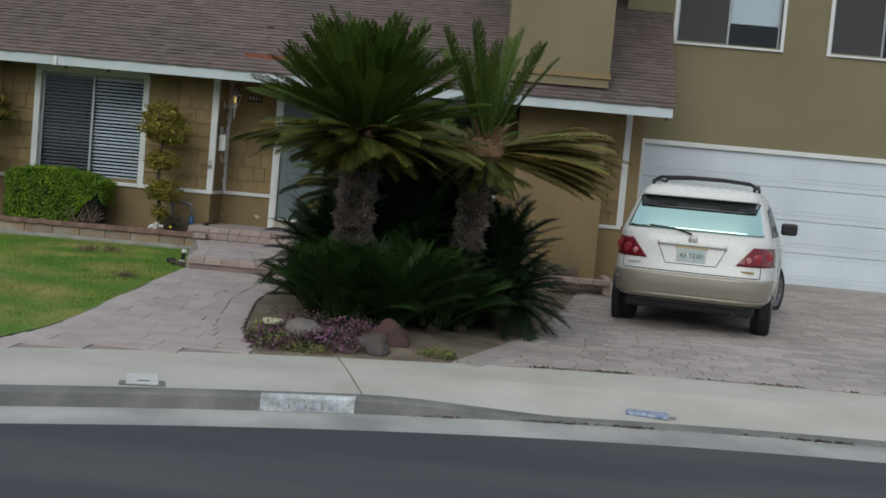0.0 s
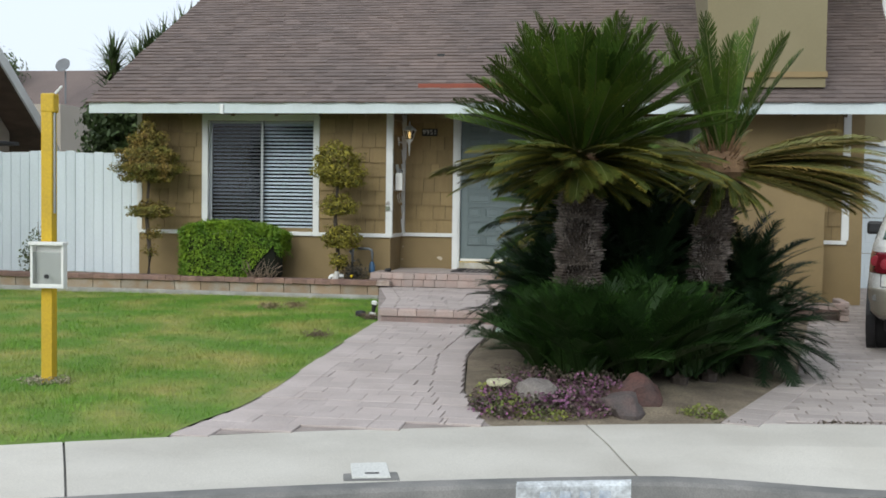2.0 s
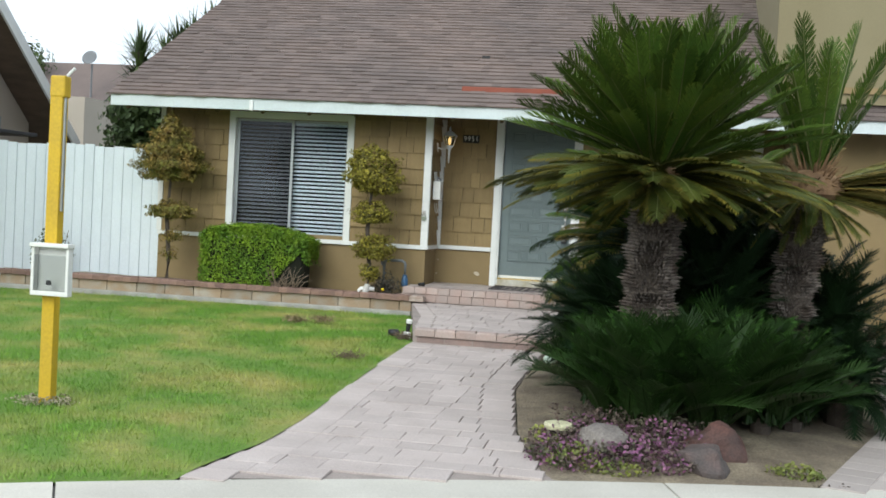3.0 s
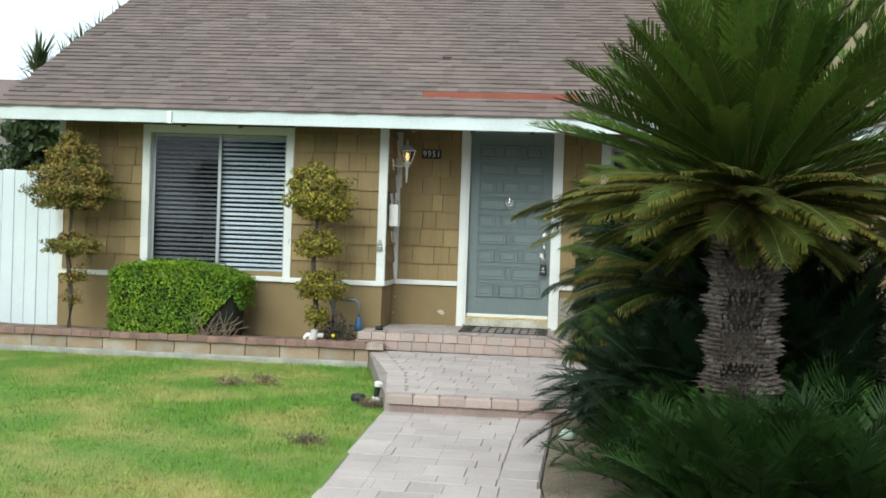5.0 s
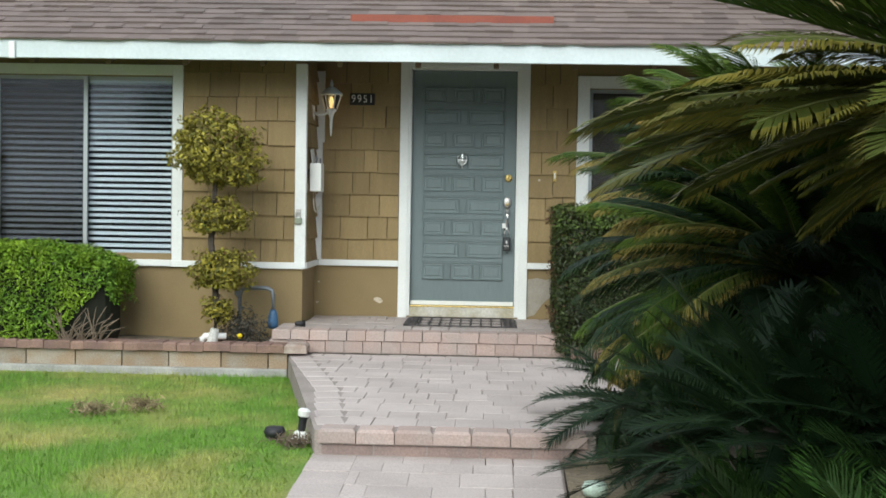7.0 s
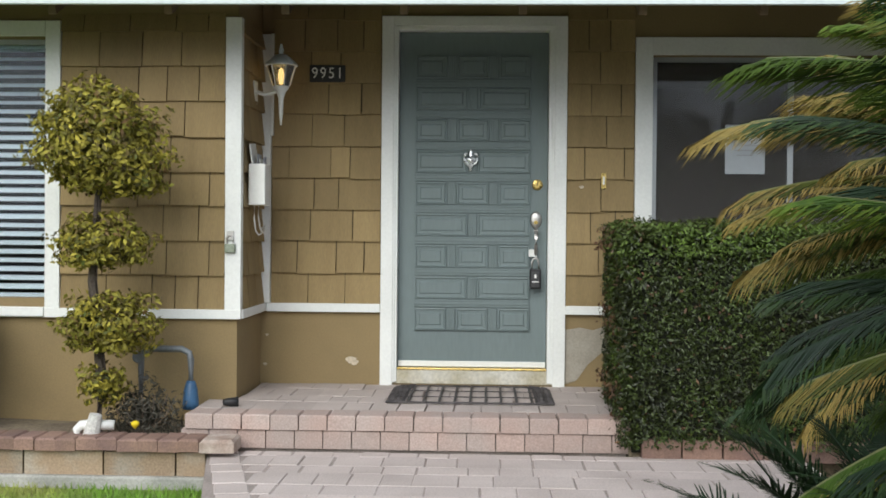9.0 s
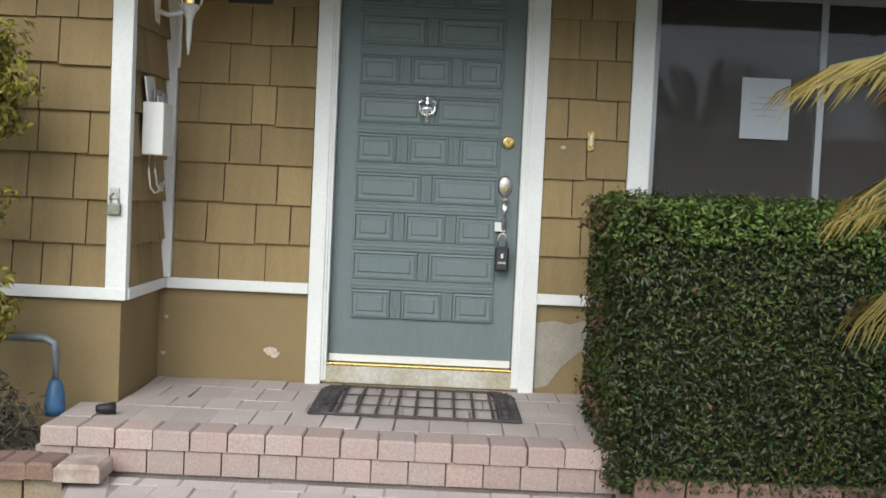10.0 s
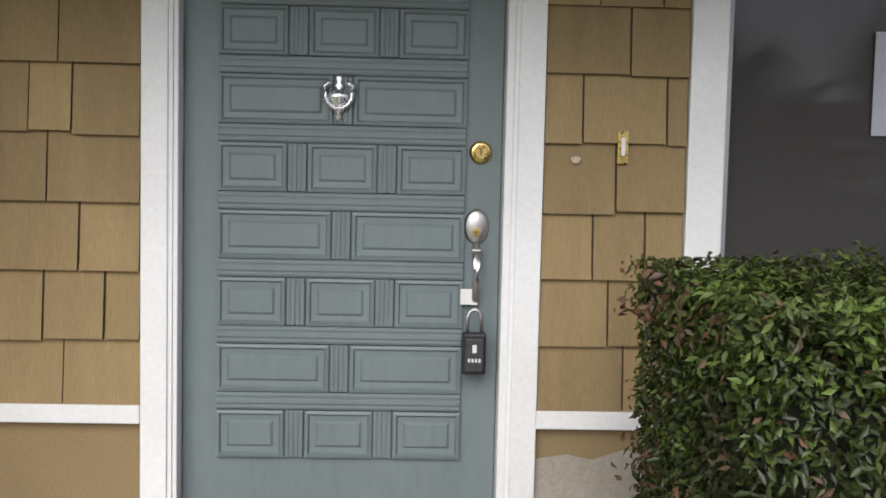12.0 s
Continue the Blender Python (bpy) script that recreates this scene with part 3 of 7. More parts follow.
# the front door
DX0, DX1, DZ0, DZ1, DY = -3.617, -2.703, 0.62, 2.65, WALL_B + 0.055
door = thing("door_1", "closed blue-grey front door with rows of moulded panels and white frame", "door", kind="structure")
part("leaf", boxes((DX0, DX1, DY, DY + 0.045, DZ0 - 0.032, DZ1), bevel=0.003), DOOR_PAINT, door)
for nm, spec in (("jamb", (-3.72, -3.645, WALL_B - 0.035, WALL_B + 0.02, 0.48, 2.735)), ("jamb", (-2.667, -2.592, WALL_B - 0.035, WALL_B + 0.02, 0.48, 2.735)), ("head", (-3.645, -2.667, WALL_B - 0.035, WALL_B + 0.02, 2.675, 2.735)),
                 ("stop", (-3.645, -3.619, WALL_B - 0.018, WALL_B + 0.1, 0.5, 2.675)), ("stop", (-2.701, -2.667, WALL_B - 0.018, WALL_B + 0.1, 0.5, 2.675)), ("stop", (-3.619, -2.701, WALL_B - 0.018, WALL_B + 0.1, 2.652, 2.675)),
                 ("stop", (-3.655, -3.632, WALL_B - 0.026, WALL_B - 0.015, 0.5, 2.685)), ("stop", (-2.68, -2.657, WALL_B - 0.026, WALL_B - 0.015, 0.5, 2.685))):
    part(nm, boxes(spec, bevel=0.003), WHITE, door, "white painted frame board")
part("sweep", boxes((DX0 + 0.004, DX1 - 0.004, DY - 0.012, DY, DZ0 - 0.03, DZ0 + 0.006), bevel=0.003), WHITE, door)
part("threshold", boxes((DX0 - 0.03, DX1 + 0.03, WALL_B - 0.004, DY + 0.03, 0.5745, 0.5865), bevel=0.003), BRASS, door, "brass threshold strip")
part("sill", boxes((-3.645, -2.667, WALL_B - 0.01, WALL_B + 0.1, 0.49, 0.574), bevel=0.004), material("worn_cream_sill", (0.58, 0.56, 0.5), 0.8, (0.42, 0.38, 0.28), 6, 60, 0.2, 0.2), door, "worn cream sill")
FX0, FX1, FZ0, ROWH = DX0 + 0.1, DX1 - 0.105, DZ0 + 0.195, 0.194


def stepped(w, h):
    """A moulded panel: outer bead, sunk field, raised middle."""
    bm = bmesh.new()
    levels = ((0.0, 0.0), (0.0, -0.016), (0.009, -0.019), (0.014, -0.010), (0.030, -0.009), (0.036, -0.014), (0.0375, -0.015))
    rings = []
    for i, y in levels:
        rings.append([bm.verts.new((sx * (w / 2 - i), y, sz * (h / 2 - i))) for sx, sz in ((-1, -1), (1, -1), (1, 1), (-1, 1))])
    for a, b in zip(rings, rings[1:]):
        for k in range(4):
            bm.faces.new((a[k], a[(k + 1) % 4], b[(k + 1) % 4], b[k]))
    bm.faces.new(rings[-1])
    me = as_mesh("panel", bm)
    me.materials.append(DOOR_PAINT)
    return me


def ribbed(w, h, n, along):
    """A flat strip with n rounded ribs."""
    bm = bmesh.new()
    box(bm, -w / 2, w / 2, -0.0125, 0, -h / 2, h / 2, bevel=0.002)
    for k in range(n):
        c = (k + 0.5) / n - 0.5
        if along == "x":
            box(bm, -w / 2, w / 2, -0.0155 - 0.002 * (k % 2), -0.005, c * h - (0.46 if k == 1 else 0.25) * h / n, c * h + (0.46 if k == 1 else 0.25) * h / n, bevel=0.002)
        else:
            box(bm, c * w - 0.36 * w / n, c * w + 0.36 * w / n, -0.0155 - 0.002 * (k % 2), -0.005, -h / 2 + 0.001, h / 2 - 0.001, bevel=0.002)
    me = as_mesh("rib", bm)
    me.materials.append(DOOR_PAINT)
    return me


FW, PH = FX1 - FX0, 0.138
mull_w = 0.062
p3, p2 = stepped((FW - 2 * mull_w) / 3, PH), stepped((FW - mull_w) / 2, PH)
rail, mull = ribbed(FW, ROWH - PH - 0.006, 3, "x"), ribbed(mull_w - 0.008, PH, 4, "z")
for row in range(9):
    z = FZ0 + row * ROWH + PH / 2
    n = 3 if row % 2 == 0 else 2
    pw = (FW - (n - 1) * mull_w) / n
    for k in range(n):
        part("panel", p3 if n == 3 else p2, DOOR_PAINT, door, at=Matrix.Translation((FX0 + pw / 2 + k * (pw + mull_w), DY, z)))
        if k:
            part("mullion", mull, DOOR_PAINT, door, at=Matrix.Translation((FX0 + k * (pw + mull_w) - mull_w / 2, DY, z)))
    if row < 8:
        part("rail", rail, DOOR_PAINT, door, at=Matrix.Translation((FX0 + FW / 2, DY, z + ROWH / 2)))

# hardware
CHROME = material("bright_chrome", (0.66, 0.67, 0.68), 0.28, None, 8, 90, 0.06, 0.05, metal=0.9)
KX, KZ = -3.175, 1.87
kn = lathe([(0.004, -0.075), (0.012, -0.068), (0.006, -0.058), (0.012, -0.05), (0.032, -0.01), (0.034, 0.0), (0.026, 0.006), (0.010, 0.014), (0.014, 0.024), (0.006, 0.034), (0.010, 0.046), (0.002, 0.062)], 16)
bmesh.ops.scale(kn, vec=(1, 0.45, 1), verts=kn.verts)
knocker = part("knocker", kn, CHROME, door, "polished urn-shaped door knocker", Matrix.Translation((KX, DY - 0.022, KZ)), True)
part("ring", tube([(0.042 * math.sin(a) * (1.0 if abs(a) < 2.2 else 0.9), -0.012, 0.012 - 0.052 * math.cos(a) if math.cos(a) > 0 else 0.012 - 0.03 * math.cos(a)) for a in np.linspace(-2.5, 2.5, 19)], 0.0075), CHROME, knocker, "", None, True)
RX90 = Matrix.Rotation(radians(90), 4, "X")
bolt = part("deadbolt", lathe([(0.033, 0), (0.033, 0.008), (0.027, 0.016), (0.02, 0.018), (0.018, 0.024)], 24, RX90), BRASS, door, "round brass deadbolt", Matrix.Translation((-2.765, DY - 0.001, 1.715)))
part("keyhole", boxes((-0.002, 0.002, -0.0265, -0.0245, -0.008, 0.008)), BLACK, bolt)
plate_bm = lathe([(0.036, 0), (0.036, 0.006), (0.03, 0.012), (0.012, 0.015)], 28, RX90)
bmesh.ops.scale(plate_bm, vec=(1, 1, 1.45), verts=plate_bm.verts)
handle = part("handle", plate_bm, SILVER, door, "brushed nickel handle set", Matrix.Translation((-2.772, DY - 0.001, 1.50)), True)
part("lock_cylinder", lathe([(0.012, 0), (0.012, 0.022)], 16, Matrix.Translation((0, 0, -0.015)) @ RX90), BRASS, handle)
part("grip", tube([(0, -0.01, -0.055), (0, -0.045, -0.075), (0, -0.06, -0.11), (0, -0.055, -0.16), (0, -0.04, -0.2), (0, -0.004, -0.225)], 0.011), SILVER, handle, "", None, True)
part("thumb_piece", boxes((-0.014, 0.014, -0.05, -0.01, -0.072, -0.062), bevel=0.004), SILVER, handle)
tag = part("paper_tag", boxes((-2.815, -2.765, DY - 0.03, DY - 0.028, 1.275, 1.32)), WHITE_PLASTIC)
tagged(tag, "small white paper tag hanging on the door handle", "tag")
lockbox = thing("key_lockbox", "black key lockbox hanging by its shackle from the door handle", "lockbox", Matrix.Translation((-2.775, DY - 0.07, 1.14)))
part("case", boxes((-0.034, 0.034, -0.02, 0.02, -0.06, 0.06), bevel=0.007), BLACK, lockbox)
part("cover", boxes((-0.026, 0.026, -0.026, -0.0205, -0.05, 0.045), bevel=0.003), material("dark_grey_plastic", (0.045, 0.045, 0.048), 0.45), lockbox)
part("shackle", tube([(-0.02, 0, 0.055), (-0.02, 0, 0.1), (-0.014, 0, 0.12), (0, 0, 0.127), (0.014, 0, 0.12), (0.02, 0, 0.1), (0.02, 0, 0.055)], 0.006), SILVER, lockbox, "", None, True)
part("dial", boxes((-0.006, 0.006, -0.029, -0.0265, 0.005, 0.028), bevel=0.001), WHITE_PLASTIC, lockbox)
for k in range(4):
    part("key", boxes((-0.018 + k * 0.01, -0.012 + k * 0.01, -0.029, -0.0265, -0.022, -0.012)), WHITE_PLASTIC, lockbox)
bell = thing("doorbell", "slim brass doorbell with a pale button on the wall", "doorbell")
part("bell_plate", boxes((-2.382, -2.352, WALL_B - 0.032, WALL_B - 0.018, 1.69, 1.785), bevel=0.003), BRASS, bell)
part("button", boxes((-2.373, -2.361, WALL_B - 0.038, WALL_B - 0.032, 1.715, 1.765), bevel=0.002), WHITE_PLASTIC, bell)

num = thing("house_number", "black house number plate with white digits on the wall", "house number")
part("number_plate", boxes((-4.165, -3.945, WALL_B - 0.03, WALL_B - 0.02, 2.33, 2.435), bevel=0.003), BLACK, num)
DIGIT = material("white_digit", (0.8, 0.8, 0.78), 0.5)


def lettering(text, size, mat, parent, m, name="digit", deep=0.001):
    for k, ch in enumerate(text):
        cu = bpy.data.curves.new(name, "FONT")
        cu.body, cu.size, cu.extrude, cu.align_x, cu.align_y = ch, size, deep, "CENTER", "CENTER"
        tmp = bpy.data.objects.new(name, cu)
        me = bpy.data.meshes.new_from_object(tmp)
        bpy.data.objects.remove(tmp)
        me.materials.clear()
        me.materials.append(mat)
        yield part(name, me, mat, parent, at=m @ Matrix.Translation(((k - (len(text) - 1) / 2), 0, 0)))


for k, ob in enumerate(lettering("9951", 0.095, DIGIT, num, Matrix.Identity(4))):
    ob.matrix_basis = Matrix.Translation((-4.055 + (k - 1.5) * 0.051, WALL_B - 0.032, 2.383)) @ RX90 @ Matrix.Diagonal((0.85, 1, 1, 1))

# coach lamp on the return wall
GLOW = bpy.data.materials.new("lamp_bulb")
GLOW.use_nodes = True
GLOW.node_tree.nodes["Principled BSDF"].inputs["Emission Color"].default_value = (1.0, 0.72, 0.32, 1)
GLOW.node_tree.nodes["Principled BSDF"].inputs["Emission Strength"].default_value = 2.4
LX, LY, LZ = X_C + 0.17, 16.2, 2.33
lamp = thing("wall_lamp", "white coach lamp with a lit bulb on the wall", "wall lamp", Matrix.Translation((LX, LY, LZ)))
part("wall_plate", boxes((-0.165, -0.145, -0.045, 0.045, -0.17, -0.03), bevel=0.006), WHITE, lamp)
part("arm", tube([(-0.15, 0, -0.09), (-0.1, 0, -0.11), (-0.05, 0, -0.1), (0, 0, -0.075)], 0.012), WHITE, lamp, "", None, True)
part("base", lathe([(0.004, -0.29), (0.012, -0.22), (0.016, -0.13), (0.03, -0.09), (0.045, -0.075), (0.045, -0.06)], 16), WHITE, lamp, "", None, True)
part("shade", lathe([(0.05, -0.06), (0.085, 0.06), (0.083, 0.06), (0.048, -0.059)], 6), glass_material("lamp_glass", (1, 0.95, 0.85), 0.8, dust=0.3), lamp, "clear bevelled lamp glass").visible_shadow = False
for k in range(6):
    a = 2 * math.pi * k / 6
    part("glazing_bar", tube([(0.05 * math.cos(a), 0.05 * math.sin(a), -0.06), (0.086 * math.cos(a), 0.086 * math.sin(a), 0.06)], 0.004, 6), WHITE, lamp)
part("roof", lathe([(0.1, 0.06), (0.095, 0.07), (0.05, 0.11), (0.03, 0.125), (0.012, 0.13), (0.016, 0.15), (0.004, 0.19)], 12), WHITE_OLD, lamp)
part("bulb", lathe([(0.01, -0.05), (0.018, -0.02), (0.02, 0.01), (0.012, 0.04), (0.002, 0.05)], 12), GLOW, lamp, "glowing warm bulb", None, True)

mailbox = thing("mailbox", "white wall mailbox stuffed with leaflets, with a dangling cord", "mailbox")
part("body", boxes((X_C + 0.03, X_C + 0.125, 15.96, 16.13, 1.565, 1.80), bevel=0.005), WHITE_PLASTIC, mailbox)
part("lid", boxes((-0.004, 0.004, -0.08, 0.085, 0.0, 0.12), bevel=0.003), WHITE_PLASTIC, mailbox, "open white lid leaning on the wall", Matrix.Translation((X_C + 0.05, 16.045, 1.80)) @ Matrix.Rotation(-0.12, 4, "Y") @ Matrix.Rotation(0.08, 4, "X"))
PRINT = material("printed_paper", (0.55, 0.55, 0.56), 0.7, (0.12, 0.13, 0.2), 30, 80, 0.2, 0)
for k, (dx, y0, y1, z1) in enumerate(((0.07, 16.0, 16.12, 1.86), (0.09, 15.98, 16.08, 1.83), (0.1, 16.03, 16.12, 1.845))):
    part("leaflet", boxes((X_C + dx, X_C + dx + 0.003, y0, y1, 1.62, z1)), WHITE_PLASTIC if k == 1 else PRINT, mailbox, "printed grey leaflet")
part("cord", tube([(X_C + 0.06, 15.99, 1.57), (X_C + 0.06, 15.98, 1.49), (X_C + 0.065, 16.0, 1.42), (X_C + 0.07, 16.06, 1.395), (X_C + 0.07, 16.13, 1.40), (X_C + 0.07, 16.17, 1.44)], 0.0045), WHITE_PLASTIC, mailbox, "", None, True)
part("cord", tube([(X_C + 0.07, 16.06, 1.57), (X_C + 0.07, 16.05, 1.50), (X_C + 0.075, 16.08, 1.43), (X_C + 0.08, 16.15, 1.405), (X_C + 0.08, 16.19, 1.45)], 0.0045), WHITE_PLASTIC, mailbox, "", None, True)
padlock = thing("padlock", "weathered padlock hanging from a hasp on the white corner board", "padlock", Matrix.Translation((X_C - 0.032, WALL_A - 0.045, 1.345)))
part("body", boxes((-0.03, 0.03, -0.012, 0.012, -0.05, 0.0), bevel=0.006), material("green_bronze", (0.25, 0.28, 0.22), 0.5, metal=0.5), padlock)
part("shackle", tube([(-0.018, 0, -0.005), (-0.018, 0, 0.03), (0, 0, 0.048), (0.018, 0, 0.03), (0.018, 0, -0.005)], 0.005), SILVER, padlock)
part("hasp", boxes((-0.02, 0.02, 0.004, 0.014, 0.02, 0.07), bevel=0.002), SILVER, padlock)

# garage door and upper windows
gdoor = thing("garage_door", "closed white sectional garage door with long recessed panels", "garage door", kind="structure")
part("door_frame", boxes((2.03, 2.11, GY - 0.04, GY + 0.05, 0.1, 2.42), (6.99, 7.07, GY - 0.04, GY + 0.05, 0.1, 2.42), (2.11, 6.99, GY - 0.04, GY + 0.05, 2.34, 2.42), bevel=0.006), WHITE, gdoor)
sec = (2.34 - 0.18) / 4
pm = boxes((-1.14, 1.14, -0.006, 0, -0.17, 0.17), bevel=0.004)
box(pm, -1.08, 1.08, -0.011, -0.003, -0.11, 0.11, bevel=0.006)
pm = as_mesh("panel", pm)
pm.materials.append(WHITE_OLD)
for k in range(4):
    part("section", boxes((2.112, 6.988, GY + 0.03, GY + 0.07, 0.18 + k * sec + 0.004, 0.18 + (k + 1) * sec - 0.004), bevel=0.004), WHITE_OLD, gdoor)
    for j in range(2):
        part("panel", pm, WHITE_OLD, gdoor, at=Matrix.Translation((2.112 + 4.876 * (j + 0.5) / 2, GY + 0.0295, 0.18 + (k + 0.5) * sec)))
for nm, x0 in (("window_3", 2.39), ("window_4", 4.96)):
    sliding_window(nm, "dark upper sliding window in a thin white frame", x0, x0 + 1.85, 4.04, 5.36, GY, 0.06, WHITE, (SMOKED, GLASS), 0.5)
half_blind = thing("half_blind", "pale blind half drawn behind the upper window", "blind")
part("blind_sheet", boxes((3.32, 4.17, GY + 0.13, GY + 0.135, 4.5, 5.3)), BLIND, half_blind)
part("bottom_rail", boxes((3.32, 4.17, GY + 0.12, GY + 0.15, 4.47, 4.5), bevel=0.004), BLIND, half_blind)


# ---- paving, bricks and planters ----
def lay(name, parent, w, d, h, x, y, z, mat, turn=0.0, tilt=0.0, c=0.008):
    return part(name, piece(w, d, h, c, mat, name), mat, parent, at=Matrix.Translation((x, y, z)) @ Matrix.Rotation(turn, 4, "Z") @ Matrix.Rotation(tilt, 4, "X"))


path = thing("path", "front path of pinkish grey pavers in staggered rows", "path", kind="structure")
r = random.Random(11)


def paver_row(parent, y, d, z, xa, xb, tilt, widths, shift, edge, h=0.045, start=-99):
    """One row of pavers of uneven width between a border stone at each end."""
    xs = [xa, xa + edge]
    x = xa + edge + shift
    if shift:
        xs.append(x)
    while x < xb - edge - 0.2:
        x += r.choice(widths)
        xs.append(min(x, xb - edge))
    xs += [xb - edge, xb]
    for i, (a, b) in enumerate(zip(xs, xs[1:])):
        xm = (a + b) / 2
        if b - a > 0.035 and y + d / 2 > start(xm):
            gap = 0.010 if i == len(xs) - 3 else 0.004
            lay("paver", parent, b - a - gap, d - 0.005, h, xm - gap / 3, y + d / 2 + r.uniform(-0.002, 0.002), z - h + 0.005 + r.uniform(-0.002, 0.003), PAVER, r.uniform(-0.012, 0.012), tilt + r.uniform(-0.005, 0.005), 0.003)


y, k = 7.0, 0
while y < 12.15:
    d = (0.23, 0.2, 0.24, 0.17)[k % 4]
    tilt = math.atan((walk_z(y + 0.2) - walk_z(y)) / 0.2)
    paver_row(path, y, d, walk_z(y + d / 2), path_left(y + d / 2) + 0.01, path_right(y + d / 2) - 0.01, tilt, (0.17, 0.2, 0.24, 0.3), (0, 0.11, 0.05, 0.15)[k % 4], 0.23, start=lambda x: back_y(x) + 0.07)
    y += d
    k += 1


def plat_right(y):
    return lerp(y, [(12.05, -2.42), (13, -2.2), (14.9, -1.5)])


platform = thing("platform", "raised landing of pinkish pavers with a brick edge", "landing", kind="structure")
sheet_pts = [(plat_left(12.2), 12.2), (plat_right(12.2), 12.2), (plat_right(13), 13), (plat_right(14.9), 15.2), (plat_left(15.2), 15.2)]
bm = bmesh.new()
lo = [bm.verts.new((x, y, -0.1)) for x, y in sheet_pts]
hi = [bm.verts.new((x, y, 0.3045)) for x, y in sheet_pts]
bm.faces.new(hi)
for k in range(5):
    bm.faces.new((lo[k], lo[(k + 1) % 5], hi[(k + 1) % 5], hi[k]))
part("landing_base", bm, MORTAR, platform)
x = plat_left(12.05)
k = 0
while x < plat_right(12.05) - 0.05:
    lay("edge_brick", platform, 0.188, 0.16, 0.07, x + 0.095, 12.25, 0.245, BRICK, r.uniform(-0.02, 0.02), r.uniform(-0.01, 0.01), 0.014)
    x += 0.195
x = plat_left(12.05) + 0.01
while x < plat_right(12.05) - 0.05:
    lay("edge_block", platform, 0.262, 0.1, 0.088, x + 0.135, 12.245, 0.15, EDGE_BRICK, r.uniform(-0.015, 0.015), 0, 0.01)
    x += 0.27
y, k = 12.335, 0
while y < 15.15:
    d = min((0.23, 0.2, 0.24, 0.17)[k % 4], 15.2 - y)
    xa, xb = plat_left(y + d / 2), plat_right(y + d / 2)
    lay("border_paver", platform, 0.15, d - 0.006, 0.03, xa + 0.08, y + d / 2, 0.279, PAVER, 0.235, 0, 0.006)
    x = xa + 0.17 + (0.1 if k % 2 else 0)
    if k % 2:
        lay("paver", platform, 0.093, d - 0.007, 0.03, xa + 0.22, y + d / 2, 0.279, PAVER, 0, 0, 0.006)
    while x < xb - 0.05:
        w = min(r.choice((0.14, 0.16, 0.2, 0.24)), xb - x)
        lay("paver", platform, w - 0.005, d - 0.004, 0.03, x + w / 2, y + d / 2, 0.279 + r.uniform(-0.002, 0.003), PAVER, r.uniform(-0.015, 0.015), r.uniform(-0.006, 0.006), 0.003)
        x += w
    y += d
    k += 1

porch = thing("porch", "brick porch step of salmon pavers before the front door", "porch", kind="structure")
part("porch_base", boxes((-4.56, -2.36, 15.43, WALL_B - 0.01, 0.0, 0.4695), (-4.56, -2.36, 15.28, 15.431, 0.0, 0.468)), MORTAR, porch)
x = -4.6
while x < -2.4:
    lay("nosing_brick", porch, 0.142, 0.2, 0.076, x + 0.073, 15.345 + r.uniform(-0.004, 0.004), 0.408 + r.uniform(-0.002, 0.002), BRICK, r.uniform(-0.02, 0.02), r.uniform(-0.012, 0.012), 0.006)
    lay("riser_brick", porch, 0.141, 0.12, 0.095, x + 0.05, 15.318 + r.uniform(-0.003, 0.003), 0.312, BRICK, r.uniform(-0.015, 0.015), 0, 0.006)
    x += 0.146
y, k = 15.45, 0
while y < WALL_B - 0.03:
    d = min((0.29, 0.22, 0.3, 0.24)[k % 4], WALL_B - 0.01 - y)
    x0 = -4.6 if y < WALL_A - 0.15 else X_C + 0.01
    x = x0 - (0, 0.07, 0.03, 0.1)[k % 4]
    while x < -2.38:
        w = min(r.choice((0.14, 0.145, 0.15, 0.16)), -2.34 - x)
        a = max(x, x0)
        if x + w - a > 0.03:
            lay("paver", porch, x + w - a - 0.005, d - 0.004, 0.035, (a + x + w) / 2, y + d / 2, 0.447 + r.uniform(-0.002, 0.003), PAVER, r.uniform(-0.02, 0.02), r.uniform(-0.008, 0.008), 0.0012)
        x += w
    y += d
    k += 1

# planter along the front wall
PX0, PX1, PY = -9.85, -4.44, 15.05
planter = thing("planter_wall", "low planter wall of buff blocks with a brown brick cap", "planter", kind="structure")
part("footing", boxes((PX0, PX1, PY - 0.03, PY + 0.14, -0.05, 0.205), bevel=0.012), material("pale_footing", (0.42, 0.41, 0.385), 0.9, (0.29, 0.29, 0.265), 4, 80, 0.2, 0.4, 0.01), planter)
x = PX0
while x < PX1 - 0.05:
    w = min(r.choice((0.36, 0.38, 0.4)), PX1 - x)
    lay("block", planter, w - 0.008, 0.13, 0.125, x + w / 2, PY + 0.06, 0.206, BLOCK, r.uniform(-0.006, 0.006), 0, 0.01)
    x += w
x = PX0 - 0.02
while x < PX1 + 0.02:
    lay("cap_brick", planter, 0.095, 0.2, 0.062, x + 0.05, PY + 0.055, 0.331 + r.uniform(-0.003, 0.003), CAP_BRICK, r.uniform(-0.03, 0.03), r.uniform(-0.02, 0.02), 0.01)
    x += 0.102
lay("cap_end", planter, 0.17, 0.2, 0.064, PX1 + 0.06, PY + 0.045, 0.331, material("pale_end_stone", (0.45, 0.38, 0.33), 0.85, (0.3, 0.22, 0.18), 10, 90, 0.2, 0.3), 0.03, 0, 0.015)
sheet("planter_soil", span(PX0, -4.6, 0.2), span(PY + 0.13, WALL_A - 0.004, 0.1), lambda u, v: (u, v, 0.355 + 0.02 * noise.noise((u * 3, v * 3, 0))), SOIL, "dark soil filling the front planter", "soil", 0.3)
